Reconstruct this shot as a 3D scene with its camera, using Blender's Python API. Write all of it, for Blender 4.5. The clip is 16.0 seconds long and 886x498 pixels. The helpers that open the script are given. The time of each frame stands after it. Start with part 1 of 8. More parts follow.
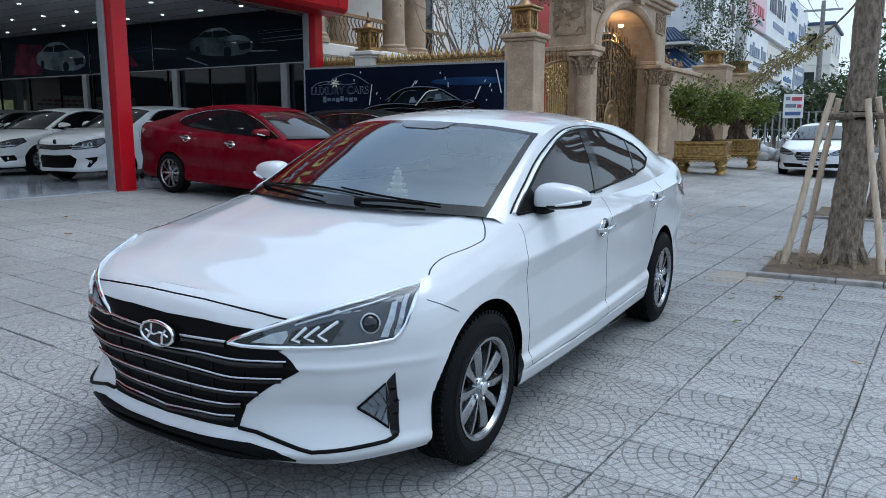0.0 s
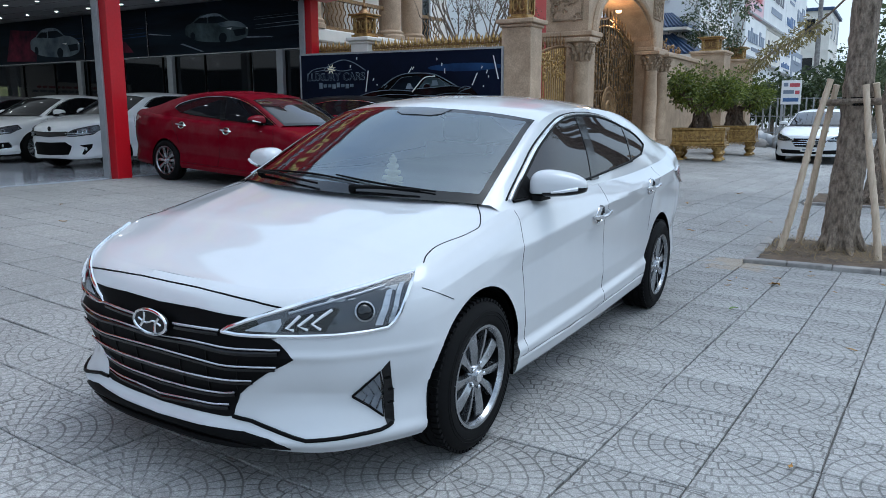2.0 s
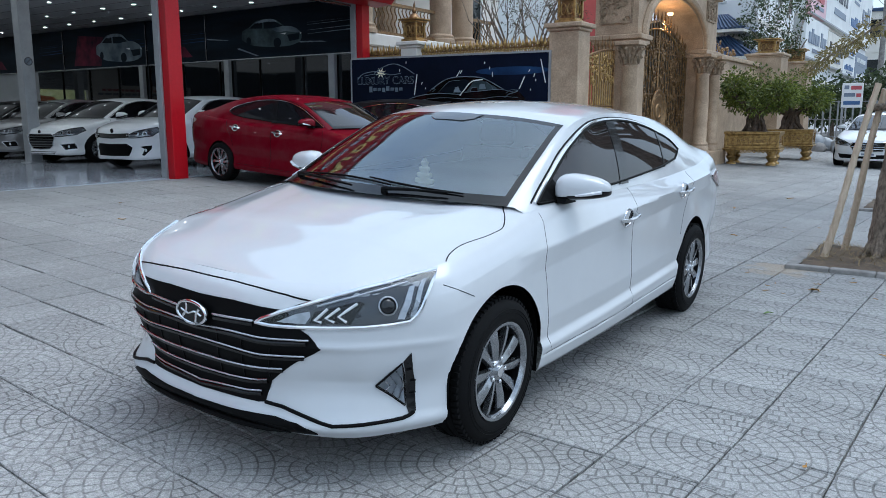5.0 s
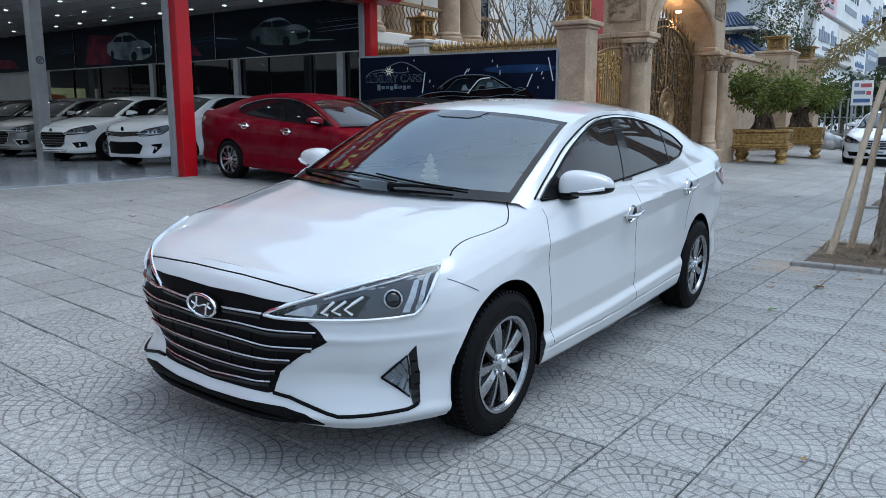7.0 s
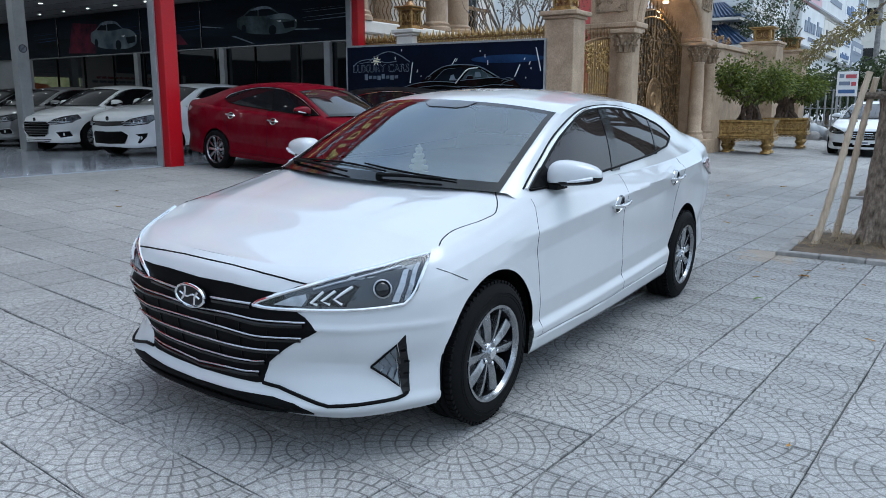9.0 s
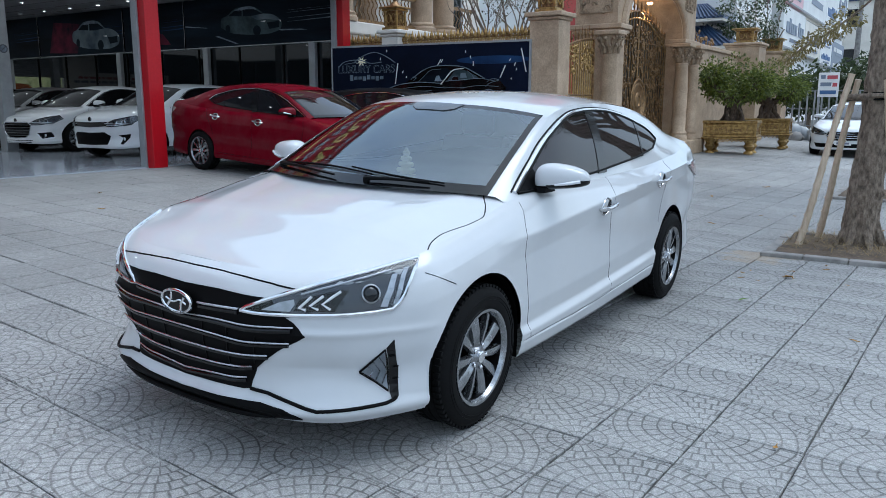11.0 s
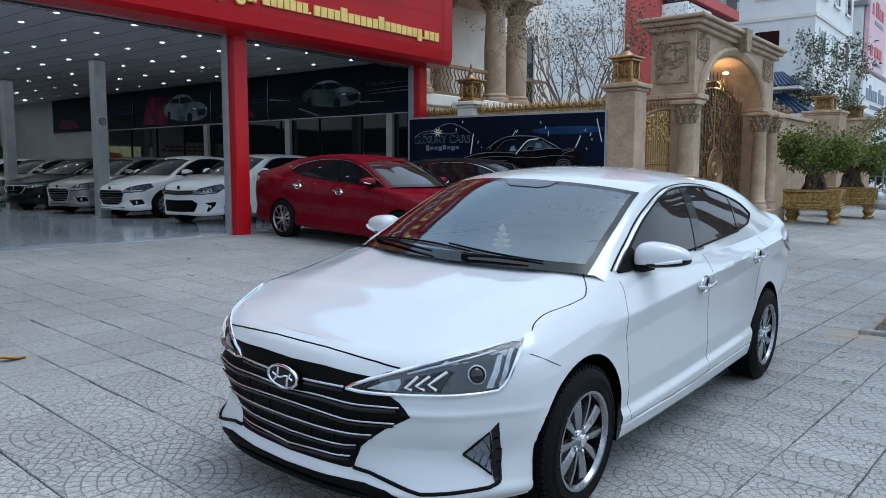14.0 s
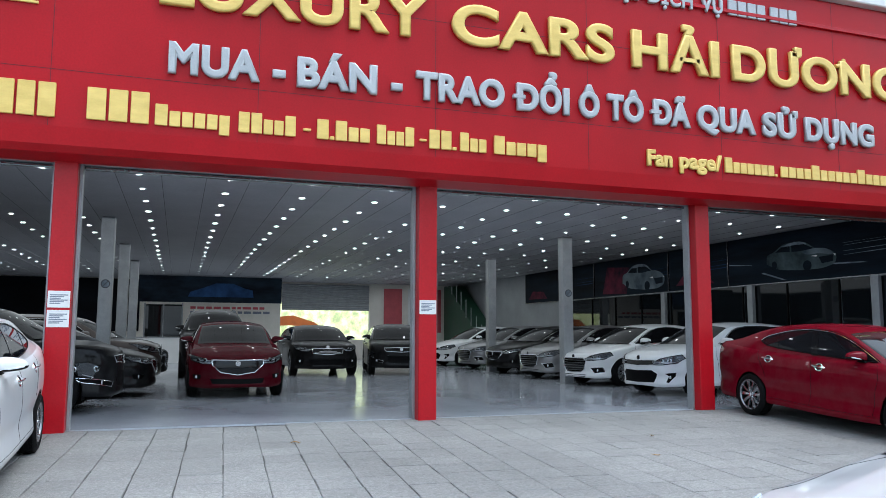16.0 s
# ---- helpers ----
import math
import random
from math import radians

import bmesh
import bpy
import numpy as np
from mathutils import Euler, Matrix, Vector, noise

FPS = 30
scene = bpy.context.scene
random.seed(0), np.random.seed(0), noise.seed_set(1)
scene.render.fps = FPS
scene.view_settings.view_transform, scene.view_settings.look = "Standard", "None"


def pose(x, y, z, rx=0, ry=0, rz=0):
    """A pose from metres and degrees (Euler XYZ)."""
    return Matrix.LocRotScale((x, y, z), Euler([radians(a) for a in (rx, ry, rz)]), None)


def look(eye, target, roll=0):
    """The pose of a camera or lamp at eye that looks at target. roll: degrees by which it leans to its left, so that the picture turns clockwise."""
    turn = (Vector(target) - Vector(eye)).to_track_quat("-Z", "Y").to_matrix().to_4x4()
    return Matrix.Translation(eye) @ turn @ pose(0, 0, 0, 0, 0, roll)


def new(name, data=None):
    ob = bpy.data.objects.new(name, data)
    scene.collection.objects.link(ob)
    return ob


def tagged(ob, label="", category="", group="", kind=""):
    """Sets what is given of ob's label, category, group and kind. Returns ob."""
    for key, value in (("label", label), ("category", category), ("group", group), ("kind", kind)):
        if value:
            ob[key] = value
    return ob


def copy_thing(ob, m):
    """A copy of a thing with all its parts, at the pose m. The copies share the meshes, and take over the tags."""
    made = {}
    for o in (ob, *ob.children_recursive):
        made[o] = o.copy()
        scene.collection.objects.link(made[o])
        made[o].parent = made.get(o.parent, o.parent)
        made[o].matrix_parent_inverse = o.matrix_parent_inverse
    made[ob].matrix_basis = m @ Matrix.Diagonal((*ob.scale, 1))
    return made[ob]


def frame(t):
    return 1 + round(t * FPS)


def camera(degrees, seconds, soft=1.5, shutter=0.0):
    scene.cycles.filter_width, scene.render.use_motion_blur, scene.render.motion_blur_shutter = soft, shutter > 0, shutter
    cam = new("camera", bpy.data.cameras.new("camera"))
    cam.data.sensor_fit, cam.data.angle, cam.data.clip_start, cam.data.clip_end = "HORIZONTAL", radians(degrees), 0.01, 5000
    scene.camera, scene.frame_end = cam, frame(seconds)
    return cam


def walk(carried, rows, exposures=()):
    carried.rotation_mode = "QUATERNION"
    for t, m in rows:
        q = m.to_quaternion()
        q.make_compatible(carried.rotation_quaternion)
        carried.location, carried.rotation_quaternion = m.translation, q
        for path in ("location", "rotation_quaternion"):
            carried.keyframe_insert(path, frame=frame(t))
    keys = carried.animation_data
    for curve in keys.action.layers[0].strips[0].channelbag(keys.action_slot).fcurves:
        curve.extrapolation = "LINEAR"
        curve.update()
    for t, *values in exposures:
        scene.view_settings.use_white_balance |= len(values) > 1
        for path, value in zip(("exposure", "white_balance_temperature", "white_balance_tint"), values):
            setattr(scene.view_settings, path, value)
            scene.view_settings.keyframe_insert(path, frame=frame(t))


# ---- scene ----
# ---- camera and walk ----
cam = camera(60.36, 16.0, soft=0.85)
# seconds, x, y, z, pitch, roll, yaw
PATH_ROWS = [
    (0, 0.000, 0.000, 1.370, -9.12, 0.07, 30.78),
    (0.5, 0.013, 0.003, 1.374, -9.66, 0.08, 30.71),
    (1, 0.019, 0.005, 1.373, -10.01, 0.13, 30.64),
    (1.5, 0.005, 0.011, 1.376, -10.11, 0.10, 30.59),
    (2, -0.002, 0.022, 1.369, -10.10, 0.12, 30.58),
    (2.5, -0.025, 0.031, 1.370, -10.11, 0.13, 30.63),
    (3, -0.043, 0.036, 1.369, -10.05, 0.11, 30.97),
    (3.5, 0.047, 0.037, 1.380, -9.98, 0.09, 31.73),
    (4, 0.174, 0.019, 1.402, -9.91, 0.04, 32.82),
    (4.5, 0.168, -0.015, 1.386, -9.87, 0.01, 33.93),
    (7, 0.219, -0.084, 1.380, -10.05, 0.07, 35.15),
    (7.5, 0.230, -0.081, 1.378, -10.24, 0.01, 34.96),
    (8, 0.233, -0.077, 1.375, -10.45, -0.01, 34.75),
    (8.5, 0.226, -0.083, 1.376, -10.65, -0.05, 34.51),
    (9, 0.217, -0.092, 1.378, -10.77, -0.04, 34.22),
    (9.5, 0.211, -0.092, 1.379, -10.77, -0.07, 33.93),
    (10, 0.207, -0.090, 1.394, -10.80, -0.06, 33.62),
    (12.5, 0.197, -0.101, 1.389, -10.31, -0.21, 32.68),
    (13, 0.188, -0.112, 1.397, -9.63, -0.23, 32.99),
    (13.5, 0.135, -0.134, 1.414, -8.22, -0.19, 34.60),
    (14, 0.073, -0.174, 1.450, -5.88, -0.08, 38.10),
    (14.5, -0.008, -0.210, 1.499, -2.66, -0.06, 44.36),
    (15, -0.085, -0.203, 1.531, 0.51, -0.03, 58.85),
    (15.5, -0.221, -0.149, 1.572, 5.00, -0.09, 70.40),
    (16, -0.270, -0.121, 1.562, 6.33, -0.16, 70.93),
]
walk(cam, [(t, pose(x, y, z, 90 + pitch, roll, yaw)) for t, x, y, z, pitch, roll, yaw in PATH_ROWS],
     exposures=[(0.0, 0.68, 5480, 3), (8.0, 0.74, 5500, 3), (14.0, 0.69, 5480, 3), (15.0, 0.83, 5590, 3), (15.5, 1.02, 5650, 3), (16.0, 1.16, 5650, 3)])
# ---- world, sun, exposure ----
world = bpy.data.worlds.new("sky")
scene.world = world
world.use_nodes = True
wn = world.node_tree
sky = wn.nodes.new("ShaderNodeTexSky")
sky.sky_type = "NISHITA"
sky.sun_disc = False
sky.sun_elevation = radians(68)
sky.sun_rotation = radians(40)
sky.air_density, sky.dust_density, sky.ozone_density = 1.4, 5.0, 3.0
wn.nodes["Background"].inputs["Strength"].default_value = 0.145
# thin even cloud over the clear sky
cloud = wn.nodes.new("ShaderNodeMix")
cloud.data_type = "RGBA"
cloud_tc = wn.nodes.new("ShaderNodeTexCoord")
cloud_noise = wn.nodes.new("ShaderNodeTexNoise")
cloud_noise.inputs["Scale"].default_value, cloud_noise.inputs["Detail"].default_value, cloud_noise.inputs["Roughness"].default_value = 2.6, 6.0, 0.55
cloud_range = wn.nodes.new("ShaderNodeMapRange")
for key, val in (("From Min", 0.36), ("From Max", 0.64), ("To Min", 0.40), ("To Max", 1.0)):
    cloud_range.inputs[key].default_value = val
wn.links.new(cloud_tc.outputs["Generated"], cloud_noise.inputs["Vector"])
wn.links.new(cloud_noise.outputs[0], cloud_range.inputs[0])
wn.links.new(cloud_range.outputs[0], cloud.inputs[0])
cloud.inputs[7].default_value = (4.7, 4.95, 5.3, 1)
wn.links.new(sky.outputs[0], cloud.inputs[6])
wn.links.new(cloud.outputs[2], wn.nodes["Background"].inputs["Color"])
sun = new("sun", bpy.data.lights.new("sun", "SUN"))
sun.data.energy, sun.data.angle, sun.data.color = 0.6, radians(36), (1.0, 0.98, 0.96)
sun.matrix_world = look((0, 0, 30), (-0.24, -0.28, 29.07))

# ---- materials ----
def mat(name):
    m = bpy.data.materials.new(name)
    m.use_nodes = True
    return m, m.node_tree, m.node_tree.nodes["Principled BSDF"]


def noise_node(nt, scale, detail=4.0, rough=0.55, coord="Object", stretch=None):
    tc = nt.nodes.new("ShaderNodeTexCoord")
    out = tc.outputs[coord]
    if stretch:
        mp = nt.nodes.new("ShaderNodeMapping")
        mp.inputs["Scale"].default_value = stretch
        nt.links.new(out, mp.inputs[0])
        out = mp.outputs[0]
    n = nt.nodes.new("ShaderNodeTexNoise")
    n.inputs["Scale"].default_value, n.inputs["Detail"].default_value, n.inputs["Roughness"].default_value = scale, detail, rough
    nt.links.new(out, n.inputs["Vector"])
    return n


def ramp(nt, src, stops):
    r = nt.nodes.new("ShaderNodeValToRGB")
    el = r.color_ramp.elements
    while len(el) < len(stops):
        el.new(0.5)
    for e, (p, c) in zip(el, stops):
        e.position, e.color = p, (*c, 1)
    nt.links.new(src, r.inputs[0])
    return r


def mixc(nt, a, b, fac, mode="MIX"):
    """Mix of two colours; each is a socket or a colour, the factor a socket or a number."""
    n = nt.nodes.new("ShaderNodeMix")
    n.data_type, n.blend_type = "RGBA", mode
    for sock, v in ((n.inputs[0], fac), (n.inputs[6], a), (n.inputs[7], b)):
        if isinstance(v, (int, float)):
            sock.default_value = v
        elif isinstance(v, tuple):
            sock.default_value = (*v, 1)
        else:
            nt.links.new(v, sock)
    return n.outputs[2]


def math_node(nt, op, a, b=0.0, c=0.0):
    n = nt.nodes.new("ShaderNodeMath")
    n.operation = op
    for sock, v in zip(n.inputs, (a, b, c)):
        if isinstance(v, (int, float)):
            sock.default_value = v
        else:
            nt.links.new(v, sock)
    return n.outputs[0]


def bump(nt, bsdf, height, strength=0.3, dist=0.01):
    b = nt.nodes.new("ShaderNodeBump")
    b.inputs["Strength"].default_value, b.inputs["Distance"].default_value = strength, dist
    nt.links.new(height, b.inputs["Height"])
    nt.links.new(b.outputs[0], bsdf.inputs["Normal"])


def surface(name, col, col2=None, scale=8.0, rough=0.5, metal=0.0, coat=0.0, fine=60.0, relief=0.1, dist=0.004, rrange=0.12, stretch=None, coat_rough=0.03, speck=0.08):
    """A surface with two scales of variation: broad stains and fine grain."""
    m, nt, b = mat(name)
    col2 = col2 or tuple(c * 0.8 for c in col)
    broad = noise_node(nt, scale, 5, 0.6, stretch=stretch)
    grain = noise_node(nt, fine, 3, 0.6, stretch=stretch)
    c1 = ramp(nt, broad.outputs[0], [(0.32, col2), (0.68, col)])
    g = ramp(nt, grain.outputs[0], [(0.3, (0.5 - speck,) * 3), (0.7, (0.5 + speck,) * 3)])
    c2 = mixc(nt, c1.outputs[0], g.outputs[0], 0.5, "OVERLAY")
    nt.links.new(c2, b.inputs["Base Color"])
    b.inputs["Metallic"].default_value = metal
    rr = nt.nodes.new("ShaderNodeMapRange")
    rr.inputs["To Min"].default_value, rr.inputs["To Max"].default_value = max(0.02, rough - rrange), min(1, rough + rrange)
    nt.links.new(broad.outputs[0], rr.inputs[0])
    nt.links.new(rr.outputs[0], b.inputs["Roughness"])
    b.inputs["Coat Weight"].default_value, b.inputs["Coat Roughness"].default_value = coat, coat_rough
    if relief:
        bump(nt, b, grain.outputs[0], relief, dist)
    return m


def paint(name, col, flake=0.0, lacquer=0.75, sheen=0.5):
    """Car paint under clear lacquer, with a little dust."""
    m, nt, b = mat(name)
    dust = noise_node(nt, 5, 6, 0.65)
    r = ramp(nt, dust.outputs[0], [(0.35, col), (0.75, tuple(c * 0.94 + 0.012 for c in col))])
    nt.links.new(r.outputs[0], b.inputs["Base Color"])
    b.inputs["Metallic"].default_value = flake
    b.inputs["Roughness"].default_value = 0.32
    b.inputs["Coat Weight"].default_value, b.inputs["Coat Roughness"].default_value, b.inputs["Coat IOR"].default_value = lacquer, 0.012, 1.5
    b.inputs["Specular IOR Level"].default_value = sheen
    fine = noise_node(nt, 2.2, 2, 0.5)
    bump(nt, b, fine.outputs[0], 0.03, 0.01)
    return m


def glass(name, tint, rough=0.01, ior=1.5, sheen=(1, 1, 1)):
    m, nt, b = mat(name)
    nt.nodes.remove(b)
    tr, gl, fr, mx = (nt.nodes.new(k) for k in ("ShaderNodeBsdfTransparent", "ShaderNodeBsdfGlossy", "ShaderNodeFresnel", "ShaderNodeMixShader"))
    tr.inputs[0].default_value = (*tint, 1)
    gl.inputs["Roughness"].default_value = rough
    gl.inputs["Color"].default_value = (*sheen, 1)
    fr.inputs[0].default_value = ior
    nt.links.new(fr.outputs[0], mx.inputs[0])
    nt.links.new(tr.outputs[0], mx.inputs[1])
    nt.links.new(gl.outputs[0], mx.inputs[2])
    nt.links.new(mx.outputs[0], nt.nodes["Material Output"].inputs[0])
    return m


def glow(name, col, strength):
    m, nt, b = mat(name)
    b.inputs["Base Color"].default_value = (*col, 1)
    b.inputs["Emission Color"].default_value = (*col, 1)
    b.inputs["Emission Strength"].default_value = strength
    return m


for_dull = ("poster", "dark_wall", "poster_car", "poster_light", "poster_red", "poster_blue", "poster_grey", "billboard_print")


def random_tint(nt, sock, lo=0.85, hi=1.12):
    """Multiply a colour by a shade that is set for each object, or for each island of the joined rest."""
    oi = nt.nodes.new("ShaderNodeObjectInfo")
    ge = nt.nodes.new("ShaderNodeNewGeometry")
    s = math_node(nt, "FRACT", math_node(nt, "ADD", oi.outputs["Random"], ge.outputs["Random Per Island"]))
    mr = nt.nodes.new("ShaderNodeMapRange")
    mr.inputs["To Min"].default_value, mr.inputs["To Max"].default_value = lo, hi
    nt.links.new(s, mr.inputs[0])
    cb = nt.nodes.new("ShaderNodeCombineColor")
    for i in range(3):
        nt.links.new(mr.outputs[0], cb.inputs[i])
    return mixc(nt, sock, cb.outputs[0], 1.0, "MULTIPLY")


TILE, TILE_TURN, TILE_X0, TILE_Y0 = 0.40, radians(-3.0), -1.32, 3.59


def paving_material():
    """Stamped concrete: fans of concentric arcs cut by short spokes, worn and dusty."""
    m, nt, b = mat("stamped_concrete")
    geo = nt.nodes.new("ShaderNodeNewGeometry")
    mp = nt.nodes.new("ShaderNodeMapping")
    mp.vector_type = "TEXTURE"
    mp.inputs["Location"].default_value = (TILE_X0, TILE_Y0, 0)
    mp.inputs["Rotation"].default_value = (0, 0, TILE_TURN)
    mp.inputs["Scale"].default_value = (TILE, TILE, 1)
    # the stamp is a little uneven
    wob = nt.nodes.new("ShaderNodeTexNoise")
    wob.inputs["Scale"].default_value, wob.inputs["Detail"].default_value = 7.0, 3.0
    nt.links.new(geo.outputs["Position"], wob.inputs["Vector"])
    shift = nt.nodes.new("ShaderNodeVectorMath")
    shift.operation = "MULTIPLY_ADD"
    shift.inputs[1].default_value = (0.022, 0.022, 0.0)
    nt.links.new(wob.outputs["Color"], shift.inputs[0])
    nt.links.new(geo.outputs["Position"], shift.inputs[2])
    nt.links.new(shift.outputs[0], mp.inputs[0])
    sp = nt.nodes.new("ShaderNodeSeparateXYZ")
    nt.links.new(mp.outputs[0], sp.inputs[0])
    u, v = sp.outputs[0], sp.outputs[1]
    # each tile carries a quarter of a rosette; four tiles meet in its centre
    def fan(uu, vv):
        d = math_node(nt, "SQRT", math_node(nt, "ADD", math_node(nt, "MULTIPLY", uu, uu), math_node(nt, "MULTIPLY", vv, vv)))
        return d, math_node(nt, "ARCTAN2", vv, uu)
    pu = math_node(nt, "PINGPONG", u, 1.0)
    pv = math_node(nt, "PINGPONG", math_node(nt, "ADD", v, 1.0), 1.0)
    d1, a1 = fan(pu, pv)
    d2, a2 = fan(math_node(nt, "SUBTRACT", 1.0, pu), math_node(nt, "SUBTRACT", 1.0, pv))
    use2 = math_node(nt, "GREATER_THAN", d1, 0.98)
    mixd = nt.nodes.new("ShaderNodeMix")
    nt.links.new(use2, mixd.inputs[0]); nt.links.new(d1, mixd.inputs[2]); nt.links.new(d2, mixd.inputs[3])
    mixa = nt.nodes.new("ShaderNodeMix")
    nt.links.new(use2, mixa.inputs[0]); nt.links.new(a1, mixa.inputs[2]); nt.links.new(a2, mixa.inputs[3])
    d, a = mixd.outputs[0], mixa.outputs[0]
    rings = 6.3
    dr = math_node(nt, "MULTIPLY", d, rings)
    ring_i = math_node(nt, "FLOOR", dr)
    ring_g = math_node(nt, "ABSOLUTE", math_node(nt, "SUBTRACT", math_node(nt, "FRACT", dr), 0.5))
    spokes = math_node(nt, "ADD", math_node(nt, "MULTIPLY", ring_i, 1.35), 3.0)
    sa = math_node(nt, "ADD", math_node(nt, "MULTIPLY", math_node(nt, "DIVIDE", a, 1.5708), spokes), math_node(nt, "MULTIPLY", ring_i, 0.37))
    spoke_g = math_node(nt, "ABSOLUTE", math_node(nt, "SUBTRACT", math_node(nt, "FRACT", sa), 0.5))
    r1 = ramp(nt, ring_g, [(0.415, (1, 1, 1)), (0.465, (0, 0, 0))])
    r2 = ramp(nt, spoke_g, [(0.395, (1, 1, 1)), (0.45, (0.1, 0.1, 0.1))])
    groove = mixc(nt, r1.outputs[0], r2.outputs[0], 1.0, "MULTIPLY")
    wear = noise_node(nt, 1.1, 6, 0.65)
    wear_r = ramp(nt, wear.outputs[0], [(0.38, (0.0, 0.0, 0.0)), (0.62, (1, 1, 1))])
    stain = noise_node(nt, 0.35, 6, 0.6)
    speck = noise_node(nt, 150, 2, 0.6)
    base = ramp(nt, stain.outputs[0], [(0.3, (0.235, 0.232, 0.226)), (0.55, (0.325, 0.32, 0.311)), (0.75, (0.39, 0.382, 0.367))])
    sp_r = ramp(nt, speck.outputs[0], [(0.3, (0.33, 0.33, 0.33)), (0.7, (0.67, 0.67, 0.67))])
    col = mixc(nt, base.outputs[0], sp_r.outputs[0], 0.85, "OVERLAY")
    blot = noise_node(nt, 26, 5, 0.7)
    bl_r = ramp(nt, blot.outputs[0], [(0.36, (0.36, 0.355, 0.35)), (0.64, (0.62, 0.62, 0.62))])
    col = mixc(nt, col, bl_r.outputs[0], 0.6, "OVERLAY")
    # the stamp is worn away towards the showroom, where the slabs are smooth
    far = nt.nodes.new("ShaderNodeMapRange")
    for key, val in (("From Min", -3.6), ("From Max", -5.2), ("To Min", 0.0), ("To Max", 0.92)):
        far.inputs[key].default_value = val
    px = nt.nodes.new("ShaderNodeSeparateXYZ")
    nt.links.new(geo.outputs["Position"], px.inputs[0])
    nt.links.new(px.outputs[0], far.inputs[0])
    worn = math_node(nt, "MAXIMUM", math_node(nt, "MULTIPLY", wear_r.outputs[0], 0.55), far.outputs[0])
    depth = mixc(nt, groove, (1.0, 1.0, 1.0), worn)
    grit = noise_node(nt, 62, 3, 0.7)
    gr_r = ramp(nt, grit.outputs[0], [(0.34, (0.30, 0.30, 0.30)), (0.5, (0.5, 0.5, 0.5)), (0.66, (0.68, 0.68, 0.68))])
    col = mixc(nt, col, gr_r.outputs[0], 0.55, "OVERLAY")
    col = mixc(nt, mixc(nt, col, (0.40, 0.39, 0.38), 1.0, "MULTIPLY"), col, depth)
    # slabs are darkened there too: the showroom's shade put into the colour
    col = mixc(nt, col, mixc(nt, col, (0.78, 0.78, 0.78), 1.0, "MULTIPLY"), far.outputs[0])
    # sand spilt from the tree bed, with a ragged edge
    away = nt.nodes.new("ShaderNodeVectorMath")
    away.operation = "DISTANCE"
    away.inputs[1].default_value = (-1.15, 7.35, 0.0)
    nt.links.new(geo.outputs["Position"], away.inputs[0])
    ragged = math_node(nt, "ADD", away.outputs["Value"], math_node(nt, "MULTIPLY", noise_node(nt, 3.2, 6, 0.7).outputs[0], 1.3))
    sand = ramp(nt, ragged, [(0.85, (0.55, 0.55, 0.55)), (1.0, (0.0, 0.0, 0.0))])
    col = mixc(nt, col, (0.40, 0.31, 0.21), sand.outputs[0])
    col = random_tint(nt, col, 0.92, 1.07)
    nt.links.new(col, b.inputs["Base Color"])
    b.inputs["Roughness"].default_value = 0.72
    bump(nt, b, depth, 0.7, 0.007)
    return m


M = {}
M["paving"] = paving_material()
M["joint"] = surface("dark_sand_joint", (0.17, 0.165, 0.155), (0.035, 0.034, 0.033), 2, 0.9, fine=80)
M["asphalt"] = surface("asphalt", (0.06, 0.06, 0.062), (0.04, 0.04, 0.042), 1.5, 0.85, fine=120, relief=0.3)
M["white_paint"] = paint("white_car_paint", (0.56, 0.57, 0.585), 0.0, 1.0, 0.15)
M["pale_paint"] = paint("bright_white_car_paint", (0.76, 0.77, 0.78))
M["red_paint"] = paint("red_car_paint", (0.135, 0.0004, 0.008), 0.0, 0.3, 0.0)
M["maroon_paint"] = paint("maroon_car_paint", (0.062, 0.0006, 0.005), 0.0, 0.24, 0.0)
M["black_paint"] = paint("black_car_paint", (0.0045, 0.0045, 0.005), 0.0, 0.26, 0.05)
M["silver_paint"] = paint("silver_car_paint", (0.20, 0.20, 0.205), 0.5)
M["brown_paint"] = paint("brown_car_paint", (0.05, 0.035, 0.03), 0.3)
M["tint"] = surface("tinted_window", (0.012, 0.012, 0.014), (0.008, 0.008, 0.009), 3, 0.03, fine=5, relief=0, rrange=0.01, coat=0.35)
M["side_tint"] = surface("brown_tinted_side_glass", (0.020, 0.016, 0.015), (0.014, 0.011, 0.011), 3, 0.02, fine=5, relief=0, rrange=0.01)
M["shade_glass"] = surface("dark_car_glass", (0.008, 0.008, 0.010), (0.006, 0.006, 0.007), 3, 0.03, fine=5, relief=0, rrange=0.01, coat=0.1)
M["windshield"] = glass("windshield_glass", (0.86, 0.88, 0.88), ior=2.4, sheen=(0.84, 0.93, 1.0))
M["clear"] = glass("clear_lens", (0.86, 0.88, 0.9))
M["trim"] = surface("black_plastic", (0.0035, 0.0035, 0.004), (0.002, 0.002, 0.002), 20, 0.45, fine=200, relief=0.05)
M["gloss_black"] = surface("gloss_black", (0.005, 0.005, 0.006), (0.004, 0.004, 0.004), 10, 0.12, relief=0, rrange=0.04, coat=0.15)
M["rubber"] = surface("tyre_rubber", (0.007, 0.007, 0.0075), (0.005, 0.005, 0.005), 12, 0.7, fine=90, relief=0.1)
M["chrome"] = surface("chrome", (0.82, 0.83, 0.85), (0.72, 0.73, 0.75), 15, 0.10, 1.0, relief=0, rrange=0.04)
M["bar_chrome"] = surface("satin_chrome", (0.55, 0.56, 0.59), (0.45, 0.46, 0.48), 15, 0.26, 1.0, relief=0, rrange=0.04)
